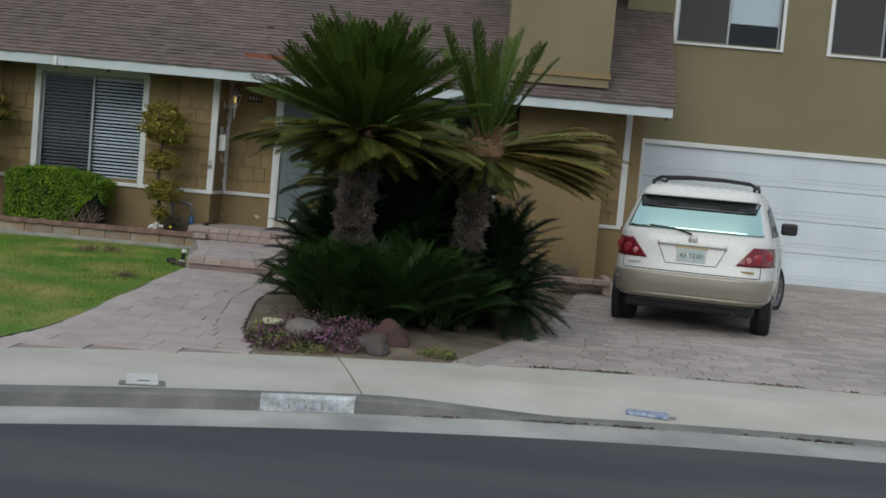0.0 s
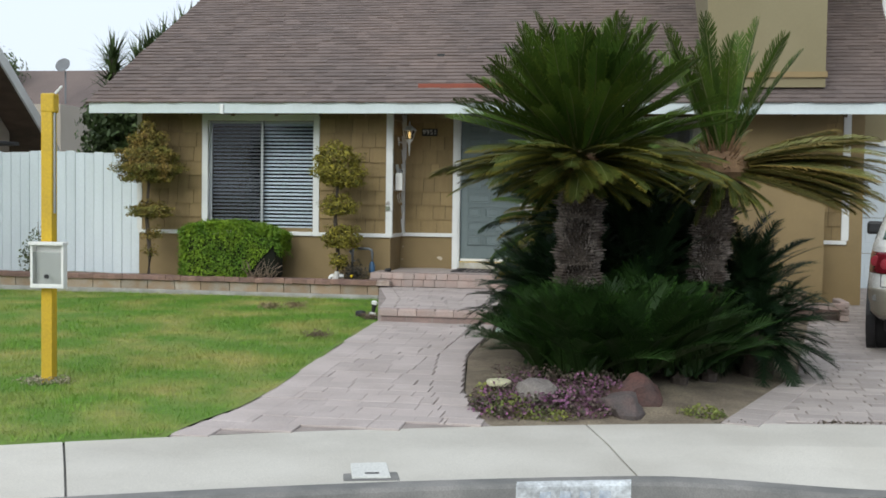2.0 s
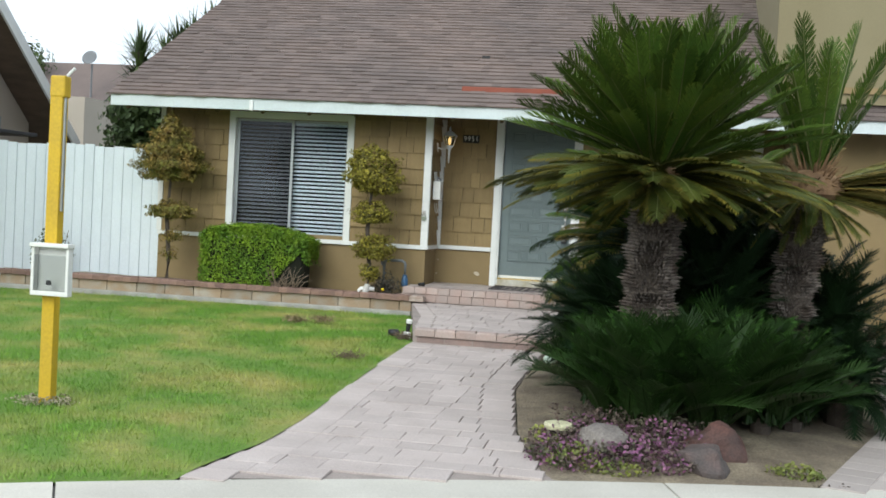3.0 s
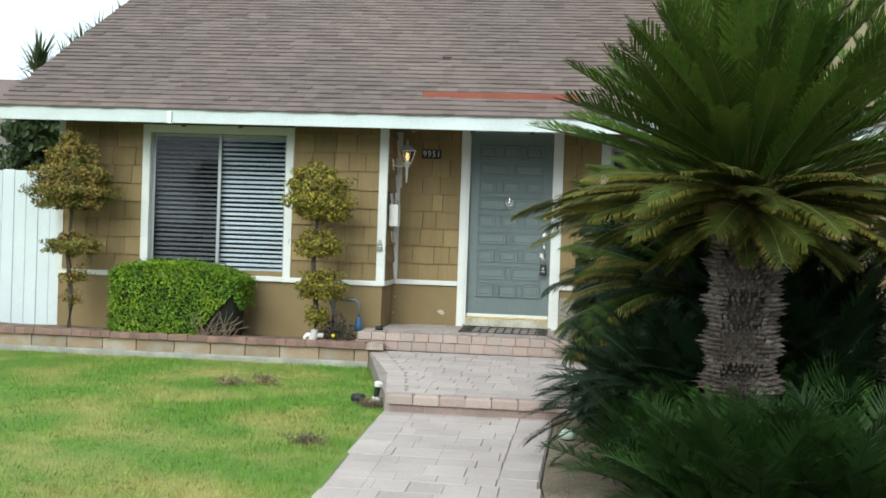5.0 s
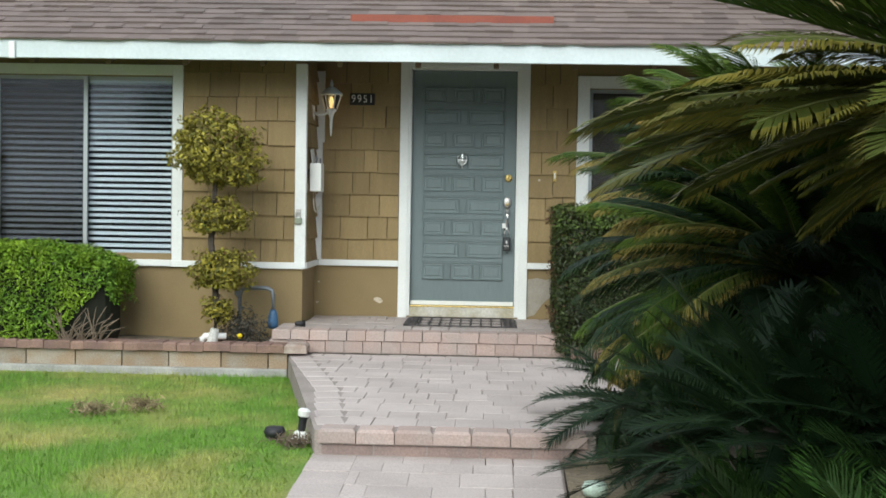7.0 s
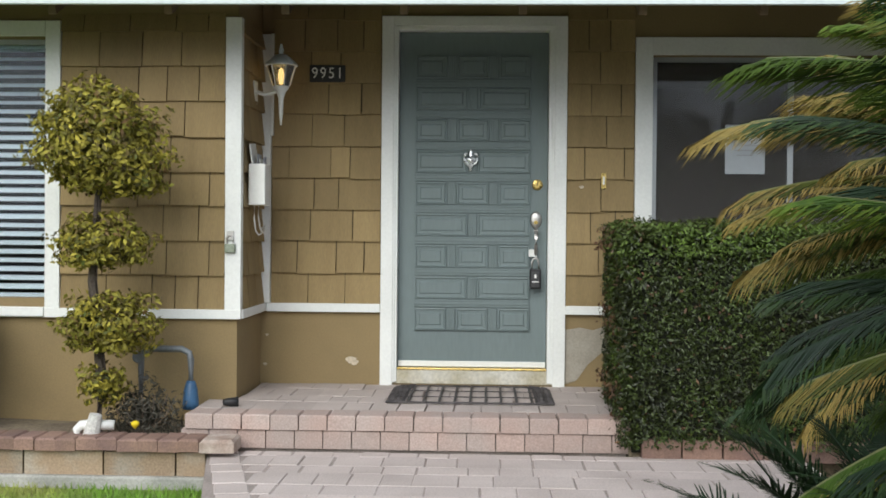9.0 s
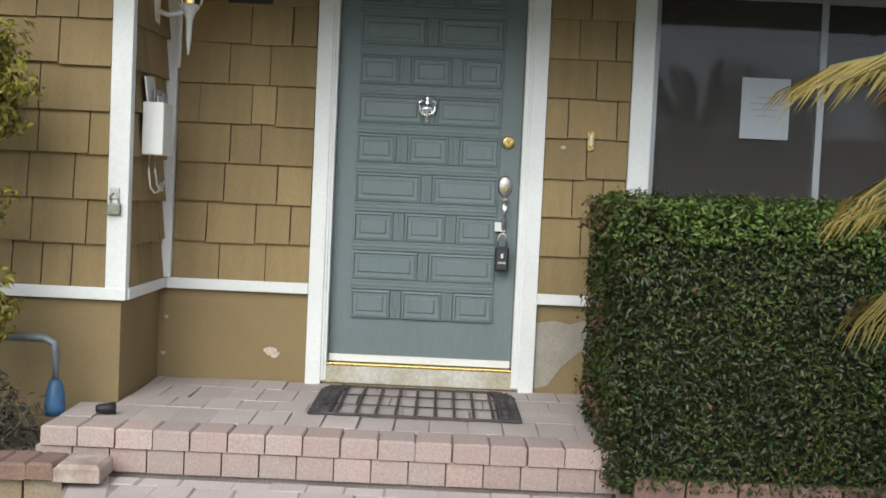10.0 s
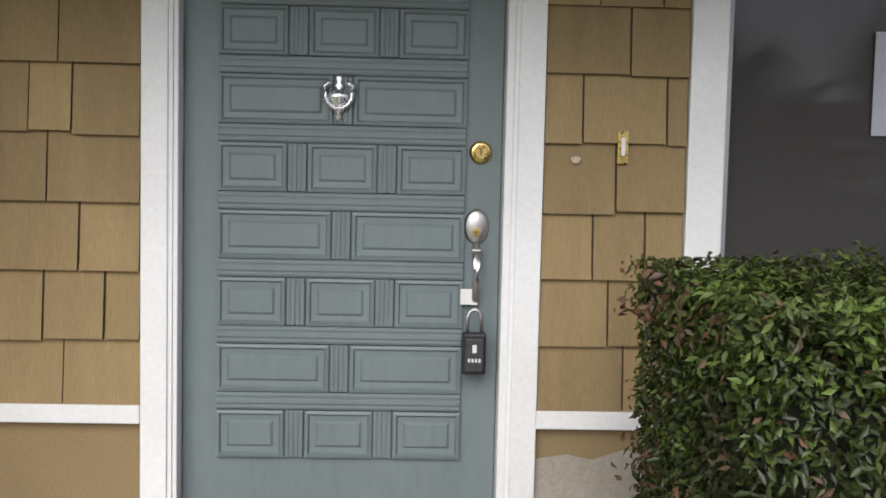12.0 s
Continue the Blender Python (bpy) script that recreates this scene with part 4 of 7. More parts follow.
hp = thing("hedge_planter", "low brick edging in front of the clipped hedge", "planter", kind="structure")
x = -2.3
while x < 0.3:
    lay("edging_brick", hp, 0.193, 0.1, 0.1, x + 0.1, 15.2, 0.3, CAP_BRICK, r.uniform(-0.01, 0.01), 0, 0.01)
    x += 0.2
sheet("hedge_soil", span(-2.35, 0.9, 0.25), span(15.24, WALL_B - 0.004, 0.15), lambda u, v: (u, v, 0.37 + 0.01 * noise.noise((u * 4, v * 4, 0))), SOIL, "soil under the clipped hedge", "soil", 0.35)
# low brick planter corner by the driveway
dp = thing("drive_planter", "low brick planter corner beside the driveway", "planter", kind="structure")
for row in range(3):
    for k in range(4):
        lay("brick", dp, 0.19, 0.1, 0.07, 0.55 + k * 0.198 + 0.05 * (row % 2), 14.6 - 0.14 * row + 0.28, 0.07 + row * 0.078, BRICK, r.uniform(-0.02, 0.02), 0, 0.01)
        if k < 3:
            lay("brick", dp, 0.1, 0.19, 0.07, 1.24, 14.7 + k * 0.2, 0.09 + row * 0.078, BRICK, r.uniform(-0.02, 0.02), 0, 0.01)

# driveway pavers, the nearest as single pieces
drive = thing("driveway", "wide driveway of worn reddish grey pavers", "driveway", kind="structure")
rest_v, rest_f, count = [], [], 0
y, k = 8.02, 0
while y < GY - 0.02:
    d = 0.14 if k else 0.2
    x = drive_left(y + d / 2) + (0.1 if k % 2 else 0)
    while x < 8.3:
        w = r.choice((0.2, 0.22, 0.26))
        if y + d / 2 > back_y(x + w / 2) + d / 2:
            m = Matrix.Translation((x + w / 2, y + d / 2, drive_z(y + d / 2) - 0.04 + r.uniform(-0.002, 0.003))) @ Matrix.Rotation(r.uniform(-0.012, 0.012), 4, "Z") @ Matrix.Rotation(r.uniform(-0.01, 0.01) + 0.012, 4, "X")
            pcs = piece(w - 0.005, d - 0.005, 0.045, 0.006, DRIVE_PAVER, "paver")
            if count < 300 and x < 5:
                part("paver", pcs, DRIVE_PAVER, drive, at=m)
                count += 1
            else:
                b = len(rest_v)
                rest_v += [tuple(m @ q.co) for q in pcs.vertices]
                rest_f += [tuple(b + i for i in p.vertices) for p in pcs.polygons]
        x += w
    y += d
    k += 1
y = 8.12
while y < 12.4:
    lean = math.atan2(drive_left(y + 0.2) - drive_left(y), 0.2)
    lay("border_paver", drive, 0.24, 0.205, 0.05, drive_left(y + 0.1) + 0.1, y + 0.1, drive_z(y + 0.1) - 0.038, DRIVE_PAVER, -lean + r.uniform(-0.01, 0.01), 0, 0.004)
    y += 0.207 * math.cos(lean)
me = bpy.data.meshes.new("far_pavers")
me.from_pydata(rest_v, [], rest_f)
tagged(part("far_pavers", me, DRIVE_REST, drive), kind="stuff")


# ---- plants ----
FROND = material("dark_cycad_green", (0.038, 0.078, 0.011), 0.65, (0.058, 0.092, 0.012), 2.5, 40, 0.3, 0, rnd=0.3, spec=0.12)
FROND_TIP = material("cycad_green_tip", (0.062, 0.112, 0.016), 0.6, (0.095, 0.122, 0.018), 3, 40, 0.3, 0, rnd=0.3, spec=0.12)
OLD = material("olive_cycad_green", (0.066, 0.078, 0.012), 0.6, (0.045, 0.062, 0.011), 3, 40, 0.3, 0, rnd=0.3, spec=0.2)
OLD_TIP = material("yellowed_leaf_tip", (0.15, 0.125, 0.02), 0.6, (0.08, 0.085, 0.014), 4, 40, 0.3, 0, rnd=0.3, spec=0.2)
STRAW_TIP = material("straw_leaf_tip", (0.27, 0.19, 0.055), 0.7, (0.15, 0.125, 0.03), 4, 40, 0.3, 0, rnd=0.3, spec=0.2)
# frond green darkened to hold the shade under the crowns; its tip colour likewise
SHADE_GREEN = material("shaded_cycad_green", (0.007, 0.02, 0.007), 0.6, (0.011, 0.027, 0.008), 2.5, 40, 0.3, 0, rnd=0.3, spec=0.2)
STRAW_GREEN = material("yellowing_frond", (0.25, 0.24, 0.08), 0.65, (0.15, 0.165, 0.045), 3, 40, 0.3, 0, rnd=0.3, spec=0.15)
SHADE_TIP = material("shaded_cycad_tip", (0.014, 0.036, 0.008), 0.55, (0.021, 0.046, 0.009), 2.5, 40, 0.3, 0, rnd=0.3, spec=0.25)
PUP_TIP = material("fresh_cycad_tip", (0.04, 0.1, 0.016), 0.55, (0.02, 0.055, 0.010), 2.5, 40, 0.3, 0, rnd=0.35, spec=0.25)
STALK = material("frond_stalk", (0.11, 0.12, 0.04), 0.5, None, 4, 40, 0.2, 0)
FELT = material("brown_crown_felt", (0.30, 0.19, 0.10), 0.95, (0.17, 0.10, 0.055), 9, 90, 0.3, 0.6, 0.01)
TRUNK = material("grey_brown_cycad_trunk", (0.07, 0.052, 0.042), 0.95, (0.2, 0.17, 0.15), 6, 90, 0.35, 0.6, 0.01, rnd=0.35, island=True)
BARK = material("grey_bark", (0.10, 0.08, 0.065), 0.95, (0.06, 0.048, 0.04), 6, 80, 0.3, 0.6, 0.01)


def frond_mesh(length, bend, width, green, tip, seed, pairs=None, vee=0.45, sweep=0.95, tip_from=0.82, hang=0.1, half_w=0.0062, close=0.0085, even=0.04, dry_from=2.0):
    """A feather leaf along local +y that arches by bend radians, with narrow leaflets in two ranks along one spine."""
    r = random.Random(seed)
    n = pairs or int(length / close)
    spine, ang, p = [], 0.0, Vector((0, 0, 0))
    for i in range(n + 1):
        spine.append((p.copy(), ang))
        ang -= bend / n
        p = p + Vector((0, math.cos(ang), math.sin(ang))) * (length / n)
    v, f, mats = [], [], []
    for i in range(n + 1):
        c, a = spine[i]
        w = 0.010 * (1 - 0.8 * i / n)
        up = Vector((0, -math.sin(a), math.cos(a)))
        v += [tuple(c + Vector((-w, 0, 0))), tuple(c + up * w), tuple(c + Vector((w, 0, 0)))]
        if i:
            b = 3 * i
            f += [(b - 3, b - 2, b + 1, b), (b - 2, b - 1, b + 2, b + 1)]
            mats += [2, 2]
    for k in range(n):
        s = (k + 0.5) / n
        if s < 0.1:
            continue
        c, a = spine[k]
        fwd, up = Vector((0, math.cos(a), math.sin(a))), Vector((0, -math.sin(a), math.cos(a)))
        end = max(0.0, (s - 0.86) / 0.14)
        env = min(1.0, 0.4 + 2.2 * (s - 0.1)) * (1 - 0.45 * end ** 2)
        dry = 1 if s > dry_from + r.uniform(-0.12, 0.12) else 0
        for side, col in ((-1, 0), (1, 2)):
            ll = width * env * r.uniform(1 - 1.4 * even, 1 + even)
            sw = sweep * (1 - 0.45 * end) + r.uniform(-even, even)
            out = (Vector((side, 0, 0)) * math.cos(vee) + up * math.sin(vee)) * math.sin(sw) + fwd * math.cos(sw)
            droop = up * (-hang * ll) + Vector((0, 0, -0.25 * hang * ll * r.random()))
            m1, m2 = c + out * ll * tip_from + droop * tip_from**2, c + out * ll + droop
            half = fwd * half_w
            b = len(v)
            v += [tuple(m1 + half), tuple(m1 - half), tuple(m2)]
            f += [(3 * k + col, 3 * k + 3 + col, b, b + 1), (b + 1, b, b + 2)]
            mats += [dry, 1]
    me = bpy.data.meshes.new("frond")
    me.from_pydata(v, [], f)
    for mt in (green, tip, green if green in (SHADE_GREEN, SHADE_TIP) else STALK):
        me.materials.append(mt)
    me.polygons.foreach_set("material_index", mats)
    return me


def frond_set(seed, length, bend, width, green, tip, n=4, **kw):
    return [frond_mesh(length * (0.9 + 0.07 * k), bend * (0.75 + 0.2 * k), width, green, tip, seed + k, **kw) for k in range(n)]


def put_fronds(plant, meshes, count, centre, elev, seed, spread=0.05, yaw0=0.0, yaw1=360.0, size=1.0, rise=1.0, shrink=0.0):
    r = random.Random(seed)
    for k in range(count):
        u = (k + 0.5) / count
        yaw = radians(yaw0 + (yaw1 - yaw0) * ((k * 0.618034) % 1.0))
        e = radians(elev[0] + (elev[1] - elev[0]) * u**rise + r.uniform(-6, 6))
        m = Matrix.Translation(Vector(centre) + Vector((r.uniform(-spread, spread), r.uniform(-spread, spread), r.uniform(-0.02, 0.02)))) @ Matrix.Rotation(yaw, 4, "Z") @ Matrix.Rotation(e, 4, "X") @ Matrix.Rotation(r.uniform(-0.35, 0.35), 4, "Y") @ Matrix.Scale(size * (1 - shrink * u) * r.uniform(0.92, 1.06), 4)
        ob = part("frond", r.choice(meshes), FROND, plant, at=m)


def cycad_trunk(plant, base, top, radius, seed):
    """A stout trunk with rings of old leaf bases."""
    r = random.Random(seed)
    b, t = Vector(base), Vector(top)
    n = 14
    pts = [b.lerp(t, i / n) + Vector((0.01 * math.sin(i), 0.01 * math.cos(2 * i), 0)) for i in range(n + 1)]
    part("trunk", tube(pts, radius * 0.93, 18), BARK, plant)
    v, f = [], []
    length = (t - b).length
    rows = int(length / 0.022)
    for i in range(rows):
        s = (i + 0.5) / rows
        c = b.lerp(t, s)
        rr = radius * (1 + 0.07 * math.sin(i * 0.72) + 0.03 * math.sin(i * 2.3))
        for k in range(36):
            a = 2 * math.pi * (k + 0.5 * (i % 2) + r.uniform(-0.4, 0.4)) / 36
            o, sd = Vector((math.cos(a), math.sin(a), 0)), Vector((-math.sin(a), math.cos(a), 0))
            w, h, lift = 0.009 * r.uniform(0.6, 1.3), 0.016 * r.uniform(0.6, 1.4), (0.012 + 0.012 * max(0, math.sin(i * 0.72))) * r.uniform(0.1, 2.4)
            p = c + o * rr * 0.95
            q = len(v)
            tipz = p + o * (0.018 + lift) + Vector((0, 0, h * r.uniform(0.2, 0.9)))
            v += [tuple(p - sd * w), tuple(p + sd * w), tuple(p + Vector((0, 0, h))), tuple(tipz), tuple(p - Vector((0, 0, h * 0.7)))]
            f += [(q, q + 4, q + 3), (q + 4, q + 1, q + 3), (q + 1, q + 2, q + 3), (q + 2, q, q + 3)]
    me = bpy.data.meshes.new("leaf_base_cover")
    me.from_pydata(v, [], f)
    tagged(part("leaf_base_cover", me, TRUNK, plant, "rough grey leaf bases in rings"), kind="stuff")


up_set = frond_set(10, 1.06, 0.2, 0.15, FROND, FROND_TIP, sweep=0.72, vee=0.5, half_w=0.0062, close=0.008, even=0.1)
old_set = frond_set(30, 0.98, 0.4, 0.15, OLD, OLD_TIP, sweep=0.75, tip_from=0.62, vee=0.35, hang=0.3, half_w=0.006, even=0.08)
low_set = frond_set(50, 0.74, 0.55, 0.135, SHADE_GREEN, SHADE_TIP, sweep=0.8, half_w=0.003, hang=0.25, close=0.0135, even=0.14)
straw_set = frond_set(70, 1.05, 0.34, 0.19, STRAW_GREEN, STRAW_TIP, sweep=0.8, tip_from=0.7, half_w=0.007, hang=0.28, even=0.1)
pup_set = frond_set(90, 0.56, 0.6, 0.15, SHADE_TIP, PUP_TIP, sweep=0.85, half_w=0.0034, close=0.0105, even=0.12, vee=0.5, hang=0.2, tip_from=0.7)

# the tall cycad
AX, AY = -1.62, 9.44
ca = thing("cycad", "tall cycad with a dense dark green crown on a stout trunk", "cycad", group="cycads in the bed")
cycad_trunk(ca, (AX - 0.02, AY, 0.02), (AX, AY, 1.68), 0.158, 1)
part("crown_felt", lathe([(0.17, 1.62), (0.22, 1.7), (0.2, 1.77), (0.1, 1.83), (0.02, 1.85)], 16, Matrix.Translation((AX, AY, 0))), FELT, ca)
put_fronds(ca, up_set, 134, (AX, AY, 1.78), (22, 84), 2, 0.1, rise=1.0, shrink=0.08)
put_fronds(ca, old_set, 80, (AX, AY, 1.73), (18, 2), 4, 0.1, size=0.96)
put_fronds(ca, old_set, 46, (AX, AY, 1.69), (6, -14), 5, 0.08, size=0.56)

# the leaning cycad with an open crown
BX, BY, BZ = -0.53, 10.2, 1.72
cb = thing("cycad", "leaning cycad with upright young fronds over yellowed spreading ones", "cycad", group="cycads in the bed")
cycad_trunk(cb, (-0.72, 10.25, 0.02), (BX, BY, BZ - 0.05), 0.14, 2)
part("crown_felt", lathe([(0.15, -0.1), (0.24, -0.02), (0.23, 0.07), (0.14, 0.14), (0.02, 0.17)], 16, Matrix.Translation((BX, BY, BZ))), FELT, cb, "shaggy reddish brown crown")
shag = random.Random(8)
for k in range(110):
    a, e = shag.uniform(0, 6.28), shag.uniform(-0.1, 1.2)
    o = Vector((math.cos(a) * math.cos(e), math.sin(a) * math.cos(e), math.sin(e)))
    p = Vector((BX, BY, BZ)) + o * 0.16
    part("bract", tube([p, p + o * 0.08 + Vector((0, 0, 0.01)), p + o * shag.uniform(0.11, 0.17) + Vector((0, 0, shag.uniform(-0.03, 0.05)))], 0.011, 4, None, 0.2), FELT, cb)
put_fronds(cb, frond_set(110, 1.02, 0.14, 0.13, FROND, FROND_TIP, sweep=0.7, half_w=0.006, vee=0.5, even=0.1), 16, (BX, BY, BZ + 0.08), (54, 82), 6, 0.1, 60, 420)
put_fronds(cb, straw_set, 40, (BX, BY, BZ), (22, -6), 7, 0.07, 243, 312, size=1.05)
put_fronds(cb, straw_set, 12, (BX, BY, BZ + 0.02), (34, 2), 9, 0.06, -20, 120, size=0.75)
put_fronds(cb, old_set, 22, (BX, BY, BZ - 0.02), (4, -46), 8, 0.06, 100, 260, size=0.5)

# the cycad beside the landing
CX, CY, CZ = -1.08, 12.8, 1.3
cc = thing("cycad", "bushy cycad with straw-tipped fronds arching over the landing", "cycad", group="cycads in the bed")
cycad_trunk(cc, (CX, CY, 0.05), (CX, CY, CZ), 0.15, 3)
fine = dict(sweep=0.66, half_w=0.0025, close=0.0055, hang=0.55, even=0.16)
feather = frond_set(130, 1.08, 0.7, 0.165, FROND, FROND_TIP, tip_from=0.8, **fine)
feather_mixed = frond_set(140, 1.1, 0.7, 0.165, OLD, STRAW_TIP, tip_from=0.8, dry_from=0.93, **fine)
feather_old = frond_set(150, 1.1, 0.75, 0.165, OLD, STRAW_TIP, tip_from=0.76, dry_from=0.86, **fine)
# shaded copy of the feather fronds, the shade being in their colour
feather_shaded = frond_set(160, 1.0, 0.8, 0.165, SHADE_GREEN, SHADE_TIP, tip_from=0.8, **fine)
put_fronds(cc, feather, 34, (CX, CY, CZ + 0.05), (62, -12), 10, 0.08)
put_fronds(cc, feather, 14, (CX, CY, CZ + 0.1), (78, 48), 26, 0.1)
put_fronds(cc, feather_mixed, 12, (CX, CY, CZ + 0.08), (48, 8), 12, 0.08, -60, 70)
put_fronds(cc, feather_old, 7, (CX, CY, CZ + 0.08), (56, 20), 13, 0.08, 80, 100, size=1.16)
put_fronds(cc, feather_mixed, 6, (CX, CY, CZ + 0.06), (52, 16), 18, 0.08, 84, 108, size=1.12)
put_fronds(cc, feather_old, 3, (CX, CY, CZ), (2, -14), 19, 0.05, 84, 100, size=0.98)
put_fronds(cc, feather_shaded, 26, (CX, CY, CZ - 0.1), (12, -45), 17, 0.08)

DX, DYY, DZ = -1.56, 11.4, 1.12
cd = thing("cycad", "shaggy dark cycad leaning over the front path", "cycad", group="cycads in the bed")
cycad_trunk(cd, (DX + 0.1, DYY, 0.05), (DX, DYY, DZ), 0.14, 4)
put_fronds(cd, feather, 44, (DX, DYY, DZ + 0.05), (78, 0), 14, 0.1, size=0.92)
put_fronds(cd, feather, 40, (DX, DYY, DZ + 0.16), (82, 48), 25, 0.1)
put_fronds(cd, feather_shaded, 110, (DX, DYY, DZ + 0.02), (66, -40), 21, 0.1, size=1.04)
put_fronds(cd, feather, 14, (DX, DYY, DZ + 0.06), (86, 68), 22, 0.1, 50, 130, size=0.95)
put_fronds(cd, feather_mixed, 12, (DX, DYY, DZ + 0.04), (40, -20), 15, 0.08, 55, 150, size=0.9)
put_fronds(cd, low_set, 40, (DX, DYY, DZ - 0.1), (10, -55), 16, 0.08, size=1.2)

# the low cycads that fill the bed, their green darkened to paint the shaded hollow
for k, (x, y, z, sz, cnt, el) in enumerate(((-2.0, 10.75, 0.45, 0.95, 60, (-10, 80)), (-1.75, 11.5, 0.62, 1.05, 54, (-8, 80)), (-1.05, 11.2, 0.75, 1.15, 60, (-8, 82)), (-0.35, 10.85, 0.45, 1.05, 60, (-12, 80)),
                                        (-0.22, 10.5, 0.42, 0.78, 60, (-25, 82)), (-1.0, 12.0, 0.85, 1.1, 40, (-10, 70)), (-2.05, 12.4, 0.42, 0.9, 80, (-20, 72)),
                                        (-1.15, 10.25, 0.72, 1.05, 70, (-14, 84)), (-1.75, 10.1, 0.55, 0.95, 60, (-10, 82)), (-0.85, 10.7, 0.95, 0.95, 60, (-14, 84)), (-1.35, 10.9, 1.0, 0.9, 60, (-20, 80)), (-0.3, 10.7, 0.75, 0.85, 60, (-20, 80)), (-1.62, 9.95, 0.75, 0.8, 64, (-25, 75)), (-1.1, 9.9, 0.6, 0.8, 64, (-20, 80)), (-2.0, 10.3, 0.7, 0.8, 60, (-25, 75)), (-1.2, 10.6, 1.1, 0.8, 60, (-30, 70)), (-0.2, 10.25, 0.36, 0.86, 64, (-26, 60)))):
    c = thing("low_cycad", "low cycad clump filling the bed, its green darkened as shade", "cycad", group="low cycads in the bed")
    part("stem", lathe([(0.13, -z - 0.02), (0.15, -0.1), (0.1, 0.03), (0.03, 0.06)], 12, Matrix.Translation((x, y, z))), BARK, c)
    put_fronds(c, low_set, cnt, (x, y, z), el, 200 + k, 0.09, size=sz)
for k, (x, y, sz, cnt) in enumerate(((-1.8, 9.2, 1.0, 36), (-1.6, 9.05, 1.15, 44), (-1.2, 9.15, 1.25, 44), (-0.85, 9.45, 1.15, 44), (-1.95, 9.8, 1.0, 36), (-0.62, 9.7, 0.8, 30), (-1.3, 9.8, 1.3, 34))):
    c = thing("cycad_pup", "young dark green cycad sprout at the foot of the trunk", "cycad", group="cycad sprouts")
    part("stem", lathe([(0.06, -0.1), (0.07, 0.03), (0.02, 0.08)], 8, Matrix.Translation((x, y, 0.1))), BARK, c)
    put_fronds(c, pup_set, int(cnt * 1.7), (x, y, 0.15), (42, 88), 300 + k, 0.12, size=sz * 1.08)


def leaf_cloud(name, points, normals, size, mat, seed, parent, ratio=0.45, loose=0.8, label=""):
    """Many small pointed leaves at the given points, leaning about the given normals."""
    g = np.random.default_rng(seed)
    n = len(points)
    nor = normals + loose * g.normal(size=(n, 3))
    nor /= np.linalg.norm(nor, axis=1, keepdims=True) + 1e-9
    ax = np.cross(nor, g.normal(size=(n, 3)))
    ax /= np.linalg.norm(ax, axis=1, keepdims=True) + 1e-9
    bx = np.cross(nor, ax)
    s = size * g.uniform(0.65, 1.3, (n, 1))
    fold = nor * s * 0.12
    v = np.stack([points - ax * s * 0.5, points + bx * s * ratio * 0.5 + fold, points + ax * s * 0.55, points - bx * s * ratio * 0.5 + fold], 1).reshape(-1, 3)
    me = bpy.data.meshes.new(name)
    me.vertices.add(4 * n)
    me.vertices.foreach_set("co", v.ravel())
    idx = np.arange(n)[:, None] * 4 + np.array([0, 1, 2, 0, 2, 3])
    me.loops.add(6 * n)
    me.loops.foreach_set("vertex_index", idx.ravel())
    me.polygons.add(2 * n)
    me.polygons.foreach_set("loop_start", np.arange(2 * n) * 3)
    me.update(calc_edges=True)
    me.materials.append(mat)
    return tagged(part(name, me, mat, parent, label), kind="stuff")


def ball_points(n, centre, radii, seed, shell=0.35, lumps=0.12):
    g = np.random.default_rng(seed)
    d = g.normal(size=(n, 3))
    d /= np.linalg.norm(d, axis=1, keepdims=True)
    wob = 1 + lumps * np.sin(d[:, :1] * 5 + seed) * np.cos(d[:, 1:2] * 6 + 2 * seed) + lumps * 0.6 * np.sin(d[:, 2:3] * 9 + seed)
    rad = (1 - shell * g.random((n, 1)) ** 1.5) * wob
    return np.array(centre) + d * rad * np.array(radii), d


def box_points(n, lo, hi, seed, deep=0.07, rough=0.02):
    g = np.random.default_rng(seed)
    lo, hi = np.array(lo), np.array(hi)
    size = hi - lo
    area = np.array([size[1] * size[2], size[1] * size[2], size[0] * size[2], size[0] * size[2], size[0] * size[1]])
    which = g.choice(5, n, p=area / area.sum())
    p = lo + g.random((n, 3)) * size
    nor = np.zeros((n, 3))
    inset = deep * g.random(n) ** 1.3 + rough * np.sin(p[:, 0] * 9) * np.sin(p[:, 2] * 11 + p[:, 1] * 8) - 0.02 * (g.random(n) > 0.97)
    for w, (axis, end) in enumerate(((0, 0), (0, 1), (1, 0), (1, 1), (2, 1))):
        k = which == w
        p[k, axis] = (hi[axis] - inset[k]) if end else (lo[axis] + inset[k])
        nor[k, axis] = 1 if end else -1
    return p, nor


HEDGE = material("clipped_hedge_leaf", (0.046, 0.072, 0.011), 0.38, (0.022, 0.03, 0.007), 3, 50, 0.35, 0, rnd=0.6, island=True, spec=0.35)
HEDGE_TOP = material("light_hedge_leaf", (0.09, 0.145, 0.028), 0.4, (0.05, 0.06, 0.02), 3, 50, 0.35, 0, rnd=0.5, island=True, spec=0.2)
RED_LEAF = material("bronze_young_leaf", (0.12, 0.05, 0.028), 0.5, (0.085, 0.06, 0.03), 6, 50, 0.3, 0, rnd=0.4, island=True)
# near-black colour that paints the shade deep between the leaves
INNER_SHADE = material("inner_leaf_shade", (0.012, 0.014, 0.007), 0.95, None, 6, 50, 0.3, 0.5)
BRIGHT = material("bright_shrub_leaf", (0.2, 0.31, 0.026), 0.45, (0.09, 0.18, 0.02), 5, 50, 0.3, 0, rnd=0.45, island=True, spec=0.15)
